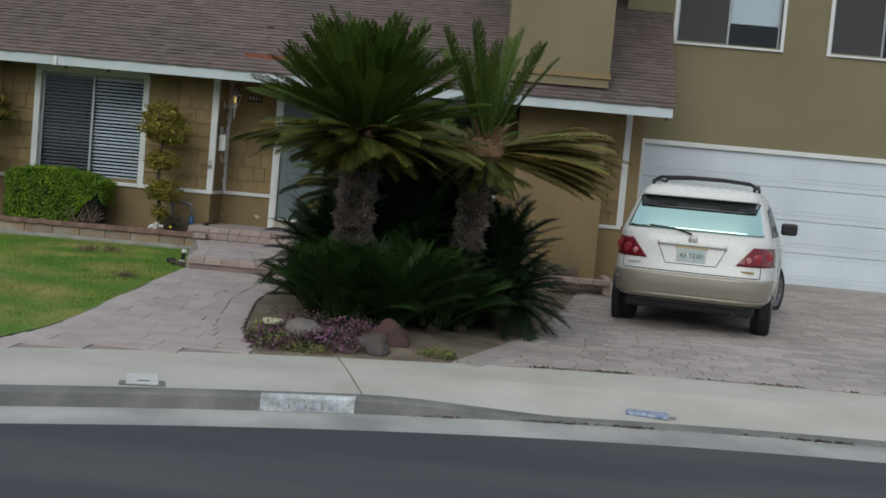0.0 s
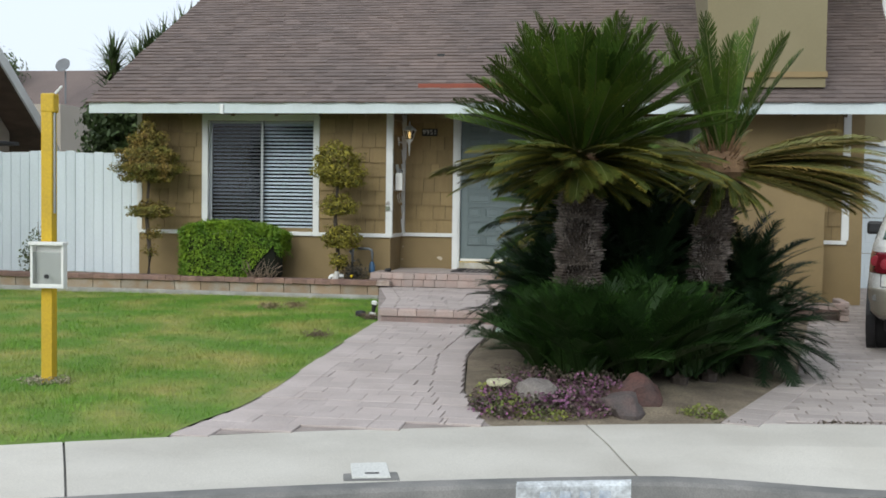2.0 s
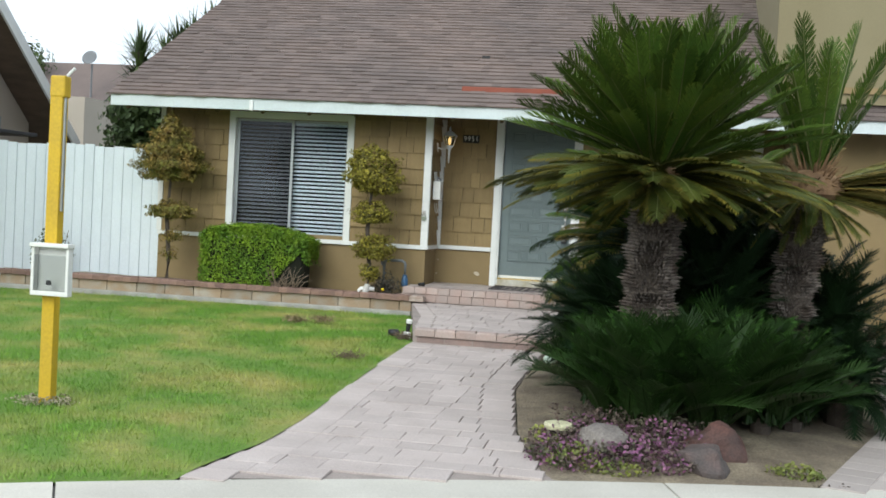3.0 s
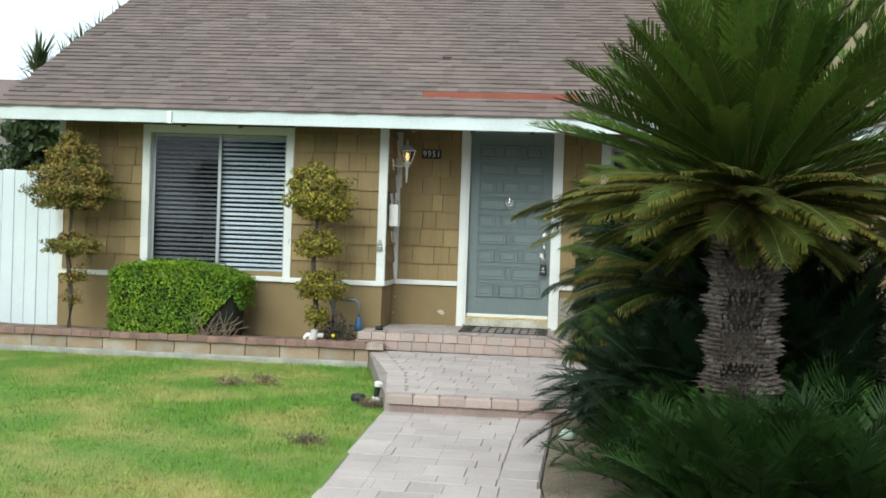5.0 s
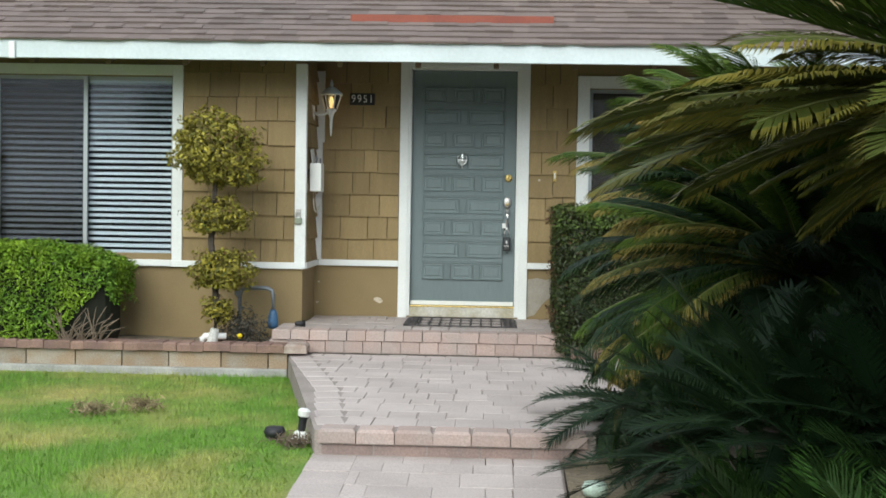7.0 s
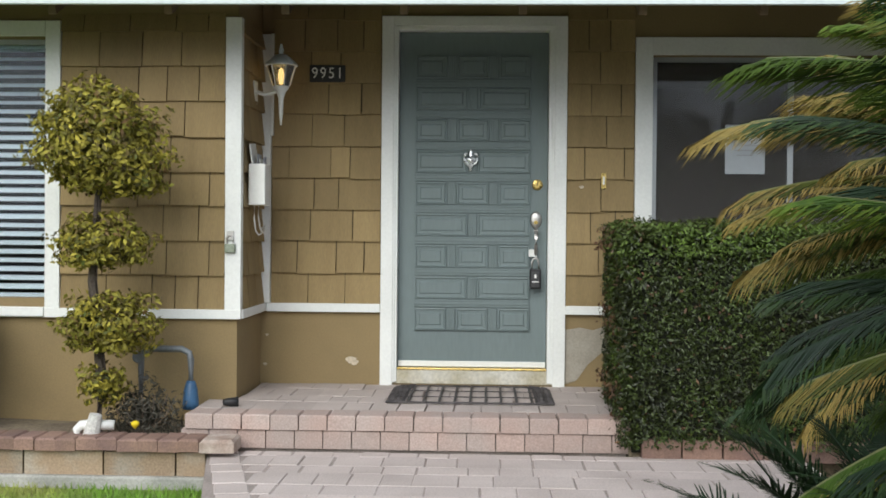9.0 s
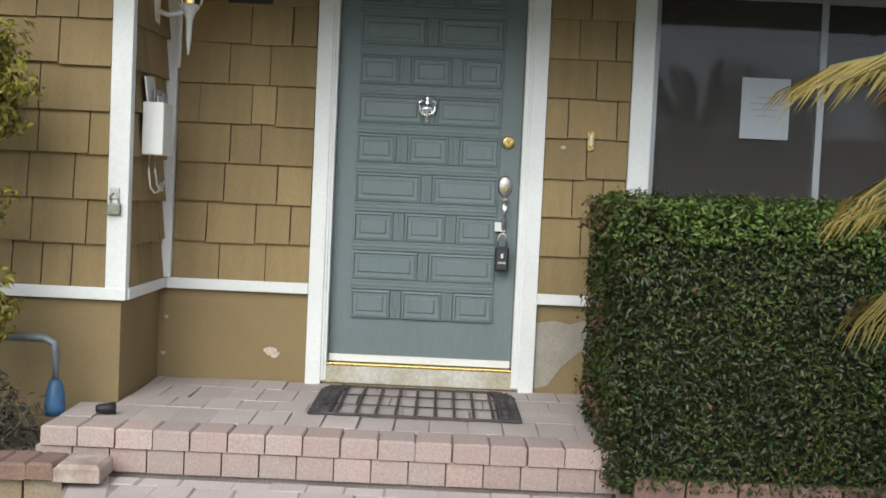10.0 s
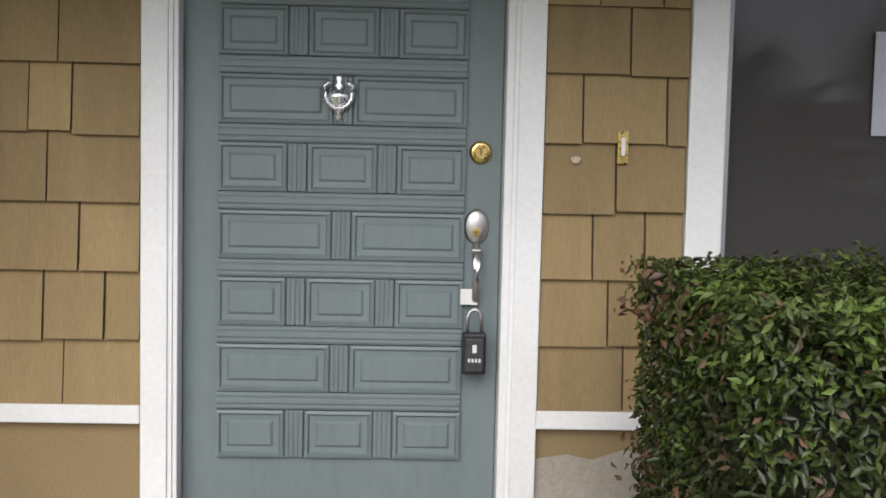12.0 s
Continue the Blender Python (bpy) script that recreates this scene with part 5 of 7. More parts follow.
TOPIARY = material("golden_topiary_leaf", (0.30, 0.25, 0.04), 0.5, (0.17, 0.165, 0.03), 7, 50, 0.3, 0, rnd=0.45, island=True, spec=0.15)
TOPIARY_B = material("bronze_topiary_leaf", (0.27, 0.18, 0.05), 0.5, (0.15, 0.155, 0.035), 6, 50, 0.3, 0, rnd=0.45, island=True, spec=0.15)
TOPIARY_D = material("dull_topiary_leaf", (0.085, 0.10, 0.025), 0.5, (0.13, 0.075, 0.03), 7, 50, 0.3, 0, rnd=0.5, island=True, spec=0.15)
TWIG = material("dry_twig", (0.2, 0.15, 0.11), 0.9, None, 8, 80, 0.2, 0.2)

hedge = thing("clipped_hedge", "square clipped dark green hedge beside the porch", "hedge")
HX0, HX1, HY0, HY1, HZ0, HZ1 = -2.41, -0.55, 15.13, 15.98, 0.36, 1.43
# plain dark box inside the hedge, painted as shade behind the leaves
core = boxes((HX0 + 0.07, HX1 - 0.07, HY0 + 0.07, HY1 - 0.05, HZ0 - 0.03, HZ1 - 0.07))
part("inner_growth", core, INNER_SHADE, hedge)
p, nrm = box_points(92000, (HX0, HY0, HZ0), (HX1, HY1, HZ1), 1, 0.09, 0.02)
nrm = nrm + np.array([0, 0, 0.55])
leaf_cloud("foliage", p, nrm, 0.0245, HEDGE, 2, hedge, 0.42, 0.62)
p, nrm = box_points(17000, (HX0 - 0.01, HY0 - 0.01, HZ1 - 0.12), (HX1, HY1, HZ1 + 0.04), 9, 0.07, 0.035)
leaf_cloud("top_growth", p, nrm + np.array([0, 0, 0.5]), 0.0255, HEDGE_TOP, 10, hedge, 0.42, 0.65, "lighter green leaves on top")
p, nrm = box_points(1500, (HX0 - 0.015, HY0 - 0.01, HZ0), (HX1, HY1, HZ1 + 0.02), 3, 0.05, 0.02)
leaf_cloud("young_leaves", p, nrm, 0.027, RED_LEAF, 4, hedge, label="scattered bronze young leaves")
pp = []
for k in range(260):
    t = random.Random(900 + k)
    pp.append((HX0 + t.uniform(-0.05, 0.02), HY0 + t.uniform(0, 0.9), t.choice((0.62, 0.98, 1.38, 1.4)) + t.uniform(-0.06, 0.06)))
leaf_cloud("stray_shoot", np.array(pp), np.tile([-1.0, 0, 0.4], (260, 1)), 0.032, RED_LEAF, 5, hedge, label="stray reddish shoots")

shrub = thing("shrub", "bright green rounded shrub in the planter under the window", "shrub")
p, nrm = box_points(40000, (-7.2, 15.05, 0.38), (-5.8, 15.62, 1.12), 6, 0.12, 0.035)
cx = (p[:, 0] + 6.46) / 0.74
p[:, 2] -= 0.12 * np.abs(cx) ** 4 + 0.08 * np.clip(cx, 0, 1)
p[:, 1] += 0.08 * np.abs(cx) ** 4
keep = ~((p[:, 0] > -6.2) & (p[:, 2] < 0.72 + 0.25 * np.sin(p[:, 0] * 7)) & (p[:, 0] > -6.25 + (p[:, 2] - 0.4) * 0.9))
leaf_cloud("foliage", p[keep], nrm[keep] + np.array([0, 0, 0.6]), 0.032, BRIGHT, 7, shrub, 0.42)
# same dark box as painted shade within the shrub
part("inner_growth", boxes((-7.1, -5.85, 15.12, 15.52, 0.34, 0.93), bevel=0.08), INNER_SHADE, shrub)
tw = random.Random(21)
for k in range(40):
    a = Vector((tw.uniform(-6.2, -5.85), 15.07, 0.36))
    b = a + Vector((tw.uniform(-0.16, 0.24), tw.uniform(-0.06, 0.05), tw.uniform(0.05, 0.3)))
    part("twig", tube([a, a.lerp(b, 0.5) + Vector((0, -0.03, 0.04)), b], 0.006, 5, None, 0.4), TWIG, shrub, "bare grey twig" if k == 0 else "")


def topiary(label, x, y, z0, clumps, mat, seed):
    t = thing("topiary", label, "topiary", group="topiaries in the planter")
    top = clumps[0][2]
    part("trunk", tube([(x, y, z0 - 0.03), (x + 0.02, y, z0 + 0.3), (x - 0.03, y, z0 + 0.8), (x + 0.02, y, top)], 0.035, 8, None, 0.6), BARK, t)
    for k, (dx, dy, z, rx, rz, n) in enumerate(clumps):
        p, nrm = ball_points(int(n * 3.0), (x + dx, y + dy, z), (rx, rx * 0.85, rz), seed + k, 0.8, 0.24)
        p[:, 2] = np.maximum(p[:, 2], z - rz * 0.62 + 0.05 * np.sin(p[:, 0] * 31) * np.sin(p[:, 1] * 27))
        nn = len(p) // 4
        leaf_cloud("foliage_clump", p[nn:], nrm[nn:] + np.array([0, -0.2, 0.6]), 0.038, mat, seed + k, t, 0.46, 1.1)
        leaf_cloud("dull_leaves", p[:nn], nrm[:nn] + np.array([0, -0.2, 0.4]), 0.034, TOPIARY_D, seed + k, t, 0.46, 1.2)
        part("branch", tube([(x, y, z - rz * 0.6), (x + dx * 0.5, y + dy * 0.5, z - 0.02), (x + dx + rx * 0.5, y + dy, z + rz * 0.2)], 0.014, 5, None, 0.4), BARK, t)
        part("branch", tube([(x, y, z - rz * 0.6), (x + dx * 0.5, y, z), (x + dx - rx * 0.5, y + dy + 0.05, z + rz * 0.25)], 0.014, 5, None, 0.4), BARK, t)
    return t


topiary("tiered topiary shrub with a pointed bronze-green top by the fence", -7.7, 15.32, 0.35,
        ((0.0, 0, 1.84, 0.43, 0.27, 6000), (-0.02, 0, 2.08, 0.27, 0.3, 2600), (-0.02, 0, 2.32, 0.12, 0.16, 500), (0.03, 0, 1.24, 0.29, 0.12, 1300), (0.06, 0, 0.93, 0.17, 0.1, 160), (0.02, 0, 0.7, 0.12, 0.1, 70)), TOPIARY_B, 40)
topiary("tiered golden-green topiary shrub beside the window", -5.06, 15.28, 0.35,
        ((0.0, 0, 1.84, 0.34, 0.27, 3000), (-0.04, 0, 2.02, 0.23, 0.17, 900), (0.1, 0.02, 1.72, 0.25, 0.18, 900), (0.02, 0, 1.34, 0.24, 0.15, 1200), (0.06, 0, 0.92, 0.26, 0.17, 1400), (0.03, 0, 0.62, 0.13, 0.12, 260)), TOPIARY, 60)

# lawn blades
g = np.random.default_rng(3)
n = 120000
u, v = g.random(n) ** 0.6, g.random(n)
y = np.empty(n)
ys = np.linspace(5, 15, 400)
pl = np.array([path_left(t) if t < 12.05 else plat_left(t) for t in ys])
x = -3.7 - (1 - u) * 7.5
yb = np.array([back_y(t) for t in x])
y = yb + (15.02 - yb) * v
lim = np.interp(y, ys, pl) - 0.01
keep = x < lim
x, y = x[keep], y[keep]
n = len(x)
z = np.interp(y, [7.0, 8.2, 12.05, 14.9], [0.03, 0.045, 0.165, 0.135]) + 0.008
h = g.uniform(0.015, 0.045, n) * (1 + 0.25 * np.sin(x * 2.1) * np.sin(y * 1.7))
a = g.uniform(0, 6.283, n)
w = 0.0032
v = np.stack([np.stack([x - w * np.cos(a), y - w * np.sin(a), z], 1), np.stack([x + w * np.cos(a), y + w * np.sin(a), z], 1),
              np.stack([x + g.normal(size=n) * 0.014, y + g.normal(size=n) * 0.014, z + h], 1)], 1).reshape(-1, 3)
me = bpy.data.meshes.new("grass")
me.vertices.add(3 * n)
me.vertices.foreach_set("co", v.ravel())
me.loops.add(3 * n)
me.loops.foreach_set("vertex_index", np.arange(3 * n))
me.polygons.add(n)
me.polygons.foreach_set("loop_start", np.arange(n) * 3)
me.update(calc_edges=True)
tagged(part("grass", me, BLADE), "short green grass blades with dry straw patches", "grass", kind="stuff")

# flowering ground cover
PURPLE = material("purple_flower", (0.22, 0.075, 0.17), 0.6, (0.13, 0.075, 0.09), 12, 50, 0.3, 0, rnd=0.5, island=True)
MAUVE = material("reddish_groundcover_leaf", (0.12, 0.075, 0.07), 0.7, (0.07, 0.075, 0.04), 6, 50, 0.3, 0, rnd=0.5, island=True)
LIME = material("lime_groundcover_leaf", (0.19, 0.2, 0.04), 0.7, (0.12, 0.15, 0.04), 6, 50, 0.3, 0, rnd=0.4, island=True)
cover = tagged(new("flower_groundcover"), "purple flowering ground cover spreading over the bed edge", "flowers", kind="stuff")
for k, (cx, cy, rx, ry, hz, mt, n) in enumerate(((-1.98, 8.35, 0.33, 0.4, 0.12, MAUVE, 2600), (-1.6, 8.35, 0.36, 0.32, 0.13, MAUVE, 2600), (-1.62, 8.3, 0.33, 0.3, 0.14, PURPLE, 1500), (-2.0, 8.2, 0.28, 0.3, 0.13, PURPLE, 700),
                                                 (-2.1, 8.7, 0.22, 0.35, 0.1, MAUVE, 1200), (-2.02, 8.1, 0.16, 0.12, 0.12, LIME, 500), (-1.75, 8.62, 0.5, 0.25, 0.12, MAUVE, 1300), (-0.75, 8.35, 0.16, 0.08, 0.05, LIME, 300), (-1.75, 7.98, 0.2, 0.05, 0.05, LIME, 200), (-1.9, 8.85, 0.4, 0.3, 0.2, MAUVE, 2200), (-1.45, 8.75, 0.38, 0.28, 0.2, MAUVE, 2000), (-1.5, 8.6, 0.36, 0.26, 0.2, PURPLE, 900), (-1.95, 8.6, 0.3, 0.26, 0.19, PURPLE, 600), (-2.2, 8.5, 0.12, 0.3, 0.12, LIME, 260))):
    p, nrm = ball_points(n, (cx, cy, 0.06), (rx, ry, hz), 80 + k, 0.5, 0.15)
    p = p[p[:, 2] > 0.03]
    p[:, 1] = np.maximum(p[:, 1], np.array([back_y(t) + 0.01 for t in p[:, 0]]))
    leaf_cloud("flower_patch", p, np.tile([0, -0.2, 1.0], (len(p), 1)), 0.026, mt, 90 + k, cover, 0.7)


def rock(label, x, y, z, rx, ry, rz, mat, seed):
    bm = bmesh.new()
    bmesh.ops.create_icosphere(bm, subdivisions=3, radius=1)
    for q in bm.verts:
        d = 1 + 0.34 * noise.noise(q.co * 1.4 + Vector((seed, 0, 0))) + 0.07 * noise.noise(q.co * 4 + Vector((seed, 3, 0)))
        q.co = Vector((q.co.x * rx * d, q.co.y * ry * d, max(-0.4, q.co.z) * rz * d))
    tagged(part("rock", bm, mat, None, at=Matrix.Translation((x, y, z)) @ Matrix.Rotation(seed, 4, "Z")), label, "rock", "rocks in the bed")


ROCK_RED = material("red_lava_rock", (0.12, 0.058, 0.048), 0.95, (0.075, 0.05, 0.045), 6, 70, 0.35, 0.7, 0.012)
ROCK_GREY = material("grey_rock", (0.26, 0.235, 0.21), 0.95, (0.15, 0.13, 0.12), 6, 70, 0.3, 0.6, 0.012)
rock("dull red rough rock in the flower bed", -1.17, 8.6, 0.08, 0.21, 0.17, 0.17, ROCK_RED, 1)
rock("brownish rounded rock at the pavement edge", -1.27, 8.3, 0.06, 0.19, 0.15, 0.14, material("brown_rock", (0.12, 0.085, 0.078), 0.95, (0.085, 0.072, 0.068), 6, 70, 0.3, 0.6, 0.012), 2)
rock("pale grey flat rock among the flowers", -1.85, 8.36, 0.13, 0.17, 0.13, 0.11, ROCK_GREY, 3)
disc = part("stepping_disc", lathe([(0.085, 0), (0.09, 0.02), (0.085, 0.035), (0.03, 0.04)], 20), material("pale_yellow_stone", (0.6, 0.58, 0.38), 0.8), None, at=Matrix.Translation((-2.13, 8.6, 0.15)))
tagged(disc, "small pale yellow round stone cap among the flowers", "stone")
DRY = material("dry_straw", (0.36, 0.29, 0.17), 0.9, (0.22, 0.16, 0.09), 8, 60, 0.3, 0, rnd=0.4, island=True)
# dry weeds on the lawn
for k, (x, y) in enumerate(((-5.3, 13.2), (-5.05, 13.35), (-4.12, 11.0), (-3.95, 12.4))):
    p, nrm = ball_points(260, (x, y, walk_z(y) + 0.025), (0.13, 0.1, 0.045), 500 + k, 0.95, 0.4)
    w = thing("dry_weed", "dry brown weed tuft in the lawn", "weed", group="dry weeds on the lawn")
    leaf_cloud("tuft", p, np.tile([0, -1.0, 0.2], (260, 1)), 0.05, TWIG if k > 1 else DRY, 510 + k, w, 0.12)

# dead leaves gathered along the driveway lip and the kerb
gd = np.random.default_rng(77)
xx = np.concatenate([gd.uniform(-0.7, 3.2, 900), gd.uniform(-0.9, 2.6, 700)])
lipy = np.array([back_y(t) for t in xx[:900]] + [kerb_y(t) - 0.02 for t in xx[900:]]) + np.abs(gd.normal(size=1600)) * 0.035
zz = np.concatenate([np.full(900, 0.034), np.full(700, -0.094)])
clump = np.sin(xx * 4.1) + np.sin(xx * 9.7 + 1) + gd.normal(size=1600) * 0.5 > 0.3
debris = tagged(new("leaf_litter"), "dry brown leaf litter along the driveway edge", "leaf litter", kind="stuff")
leaf_cloud("litter", np.stack([xx, lipy, zz], 1)[clump], np.tile([0, 0, 1.0], (int(clump.sum()), 1)), 0.03, material("litter_brown", (0.12, 0.09, 0.06), 0.9, (0.07, 0.055, 0.04), 9, 60, 0.3, 0, rnd=0.5, island=True), 78, debris, 0.5, 0.4)


# ---- loose things about the house ----
mat_thing = thing("doormat", "black openwork rubber doormat lying before the door", "doormat", Matrix.Translation((-3.155, 16.05, 0.487)))
RUBBER = material("black_rubber", (0.04, 0.036, 0.037), 0.7, (0.085, 0.075, 0.075), 8, 60, 0.3, 0.3)
part("border", boxes((-0.46, 0.46, -0.36, -0.346, 0, 0.010), (-0.40, 0.40, 0.335, 0.35, 0, 0.009), (-0.37, -0.358, -0.346, 0.335, 0, 0.008), (0.358, 0.37, -0.346, 0.335, 0, 0.008), bevel=0.003), RUBBER, mat_thing)
for k in range(9):
    part("bar", boxes((-0.34 + k * 0.085 - 0.006, -0.34 + k * 0.085 + 0.006, -0.346, 0.335, 0.001, 0.010)), RUBBER, mat_thing)
for k in range(2):
    part("cross_bar", boxes((-0.358, 0.358, -0.12 + k * 0.24 - 0.004, -0.12 + k * 0.24 + 0.004, 0.002, 0.007)), RUBBER, mat_thing)
sc = random.Random(4)
for sx in (-1, 1):
    for k in range(26):
        cy, cx = -0.325 + (k // 2) * 0.052, (0.39 if k % 2 else 0.435) - 0.035 * max(0, k - 21) / 4
        turn = sc.uniform(0, 6)
        part("scroll", tube([(sx * (cx + 0.022 * math.cos(a + turn)), cy + 0.024 * math.sin(a + turn), 0.006 + 0.003 * (k % 2)) for a in np.linspace(0, 5.2, 9)], 0.0065, 5), RUBBER, mat_thing)

PIPE = material("grey_pipe", (0.22, 0.24, 0.26), 0.5, (0.16, 0.17, 0.18), 8, 60, 0.15, 0.2, metal=0.4)
BLUE = material("blue_enamel", (0.045, 0.12, 0.23), 0.45, (0.03, 0.08, 0.16), 8, 60, 0.15, 0.1)
pipe = thing("garden_tap", "bent grey garden pipe with a blue cap below the wall", "tap", Matrix.Translation((-4.72, 15.56, 0.36)))
part("riser", tube([(-0.2, 0, 0), (-0.2, 0, 0.36), (-0.19, 0, 0.40), (-0.15, 0, 0.42), (0.02, 0, 0.42), (0.06, 0, 0.40), (0.07, 0, 0.36), (0.07, 0, 0.2)], 0.018), PIPE, pipe, "", None, True)
part("blue_cap", lathe([(0.026, 0.1), (0.042, 0.1), (0.044, 0.13), (0.038, 0.2), (0.028, 0.235), (0.022, 0.25)], 14, Matrix.Translation((0.07, 0, 0))), BLUE, pipe, "blue enamelled cap", None, True)
part("tap_handle", lathe([(0.03, 0), (0.034, 0.01), (0.03, 0.02)], 10, Matrix.Translation((-0.2, -0.04, 0.38)) @ RX90), PIPE, pipe)
part("cross_pipe", tube([(-0.2, 0, 0.25), (-0.2, 0.1, 0.25)], 0.014), PIPE, pipe)
dead = thing("dead_shrub", "withered grey shrub with a yellow bloom in the planter soil", "shrub")
p, nrm = ball_points(1500, (-4.85, 15.38, 0.45), (0.2, 0.16, 0.17), 55, 0.9, 0.25)
leaf_cloud("withered_leaves", p[p[:, 2] > 0.36], nrm[p[:, 2] > 0.36], 0.04, material("withered_leaf", (0.085, 0.075, 0.06), 0.9, (0.05, 0.05, 0.035), 6, 60, 0.3, 0, rnd=0.4, island=True), 56, dead, 0.22)
for k in range(7):
    part("stem", tube([(-4.85, 15.38, 0.34), (-4.85 + 0.04 * (k - 3), 15.36 + 0.02 * (k % 3), 0.45), (-4.85 + 0.06 * (k - 3), 15.34 + 0.03 * (k % 3), 0.56)], 0.006, 5, None, 0.5), TWIG, dead)
part("bloom", lathe([(0.004, -0.02), (0.02, 0), (0.022, 0.012), (0.004, 0.022)], 10), material("yellow_bloom", (0.8, 0.6, 0.02), 0.6), dead, "small yellow bloom", Matrix.Translation((-4.84, 15.2, 0.43)), True)
stone = thing("white_pipe", "broken white plastic pipe elbow lying in the planter", "pipe", Matrix.Translation((-5.12, 15.16, 0.39)))
part("elbow", tube([(0, 0, -0.05), (0, 0, 0.02), (0.02, 0, 0.04), (0.06, 0, 0.045), (0.18, 0.02, 0.04)], 0.026), WHITE_PLASTIC, stone, "", None, True)
part("stub", tube([(0.07, -0.02, -0.04), (0.1, -0.02, 0.1)], 0.045, 10, None, 0.7), material("limewash", (0.6, 0.59, 0.56), 0.9), stone)
spot = thing("spotlight", "small black garden spotlight lying on the porch edge", "spotlight", Matrix.Translation((-4.42, 15.52, 0.506)) @ Matrix.Rotation(0.4, 4, "Z") @ Matrix.Scale(0.66, 4))
part("housing", lathe([(0.02, -0.07), (0.03, -0.05), (0.034, 0.0), (0.042, 0.05), (0.036, 0.05)], 14, Matrix.Rotation(radians(90), 4, "Y")), BLACK, spot, "", None, True)
part("bracket", boxes((-0.02, 0.02, -0.02, 0.02, -0.034, -0.01)), BLACK, spot)
for k, (x, y, lab) in enumerate(((-3.93, 12.45, "small white and black path light leaning in the grass"), (-4.08, 12.55, "black round path light lying in the grass"), (-2.45, 11.55, "pale green round path light beside the path"))):
    pl = thing("path_light", lab, "path light", Matrix.Translation((x, y, walk_z(y) + 0.01)) @ Matrix.Rotation(0.15 if k < 1 else 0, 4, "Y"), group="path lights")
    if k == 0:
        part("stake", lathe([(0.018, 0), (0.022, 0.12), (0.03, 0.14)], 10), BLACK, pl)
        part("head", lathe([(0.05, 0.0), (0.035, 0.05), (0.02, 0.06)], 12, Matrix.Translation((0.0, 0, 0.0))), WHITE_PLASTIC, pl)
        part("cap", lathe([(0.03, 0.14), (0.034, 0.17), (0.02, 0.18)], 12), WHITE_PLASTIC, pl)
    else:
        part("head", lathe([(0.05, 0.0), (0.06, 0.03), (0.05, 0.055), (0.02, 0.06)], 14), BLACK if k == 1 else material("pale_green_plastic", (0.5, 0.62, 0.52), 0.5), pl, "", None, True)
        part("stake", lathe([(0.012, -0.06), (0.012, 0.0)], 8), BLACK, pl)

# patched plaster by the door
PATCH = material("grey_repair_plaster", (0.36, 0.33, 0.28), 0.9, (0.30, 0.27, 0.22), 4, 90, 0.15, 0.3)
bm = bmesh.new()
edge = [(-2.59, 0.50), (-2.59, 0.83), (-2.5, 0.845), (-2.42, 0.83), (-2.33, 0.86), (-2.25, 0.85), (-2.25, 0.62), (-2.36, 0.7), (-2.45, 0.62), (-2.52, 0.52)]
top = [bm.verts.new((x, WALL_B - 0.006, z)) for x, z in edge]
bot = [bm.verts.new((x, WALL_B + 0.002, z)) for x, z in edge]
bm.faces.new(top)
for k in range(len(edge)):
    bm.faces.new((top[k], top[(k + 1) % len(edge)], bot[(k + 1) % len(edge)], bot[k]))
bmesh.ops.recalc_face_normals(bm, faces=bm.faces)
part("plaster_patch", bm, PATCH, wall_door, "pale repaired plaster patch")
for k, (x, z, s) in enumerate(((-3.9, 0.63, 0.032), (-3.88, 0.615, 0.026), (-2.5, 1.70, 0.014), (-4.42, 0.78, 0.011), (-4.43, 0.6, 0.013))):
    bm = bmesh.new()
    ring = [bm.verts.new((x + s * math.cos(a) * (1 + 0.3 * math.sin(3 * a)), (WALL_B - 0.005 - 0.001 * k if z < 1 else WALL_B - 0.03), z + 0.7 * s * math.sin(a))) for a in np.linspace(0, 6.0, 11)]
    bm.faces.new(ring)
    part("paint_chip", bm, material("chipped_plaster", (0.55, 0.47, 0.36), 0.9) if k == 0 else bpy.data.materials["chipped_plaster"], wall_door)

# ---- sign post on the lawn ----
YELLOW = material("yellow_paint", (0.62, 0.40, 0.02), 0.5, (0.52, 0.34, 0.03), 3, 50, 0.12, 0.15)
sign = thing("sign_post", "yellow sign post with an empty white leaflet box on the lawn", "sign post", Matrix.Translation((-5.43, 8.4, 0.06)))
part("post", boxes((-0.043, 0.043, -0.04, 0.04, -0.05, 2.1), bevel=0.006), YELLOW, sign)
part("top_bracket", boxes((-0.047, 0.058, -0.044, 0.044, 1.98, 2.12), bevel=0.012), YELLOW, sign)
part("knob", tube([(0.06, -0.02, 2.12), (0.11, -0.02, 2.17)], 0.01), WHITE_PLASTIC, sign)
part("wire_strip", boxes((0.044, 0.056, -0.02, 0.0, 1.25, 1.98)), ALU, sign)
lb = part("leaflet_box", boxes((-0.13, 0.13, -0.12, -0.06, 0.72, 0.75), (-0.13, -0.11, -0.12, -0.06, 0.75, 1.03), (0.11, 0.13, -0.12, -0.06, 0.75, 1.03), (-0.11, 0.11, -0.066, -0.06, 0.75, 1.03), (-0.135, 0.135, -0.14, -0.055, 1.03, 1.055), bevel=0.004), WHITE_PLASTIC, sign, "white plastic leaflet box", Matrix.Translation((0.045, 0, -0.01)))
part("front_plate", boxes((-0.109, 0.109, -0.118, -0.112, 0.751, 0.98)), glass_material("clear_plastic", (0.9, 0.92, 0.92), 0.9, 0.15), lb).visible_shadow = False
part("latch", boxes((-0.018, 0.018, -0.124, -0.1195, 0.79, 0.82), bevel=0.003), BLACK, lb)
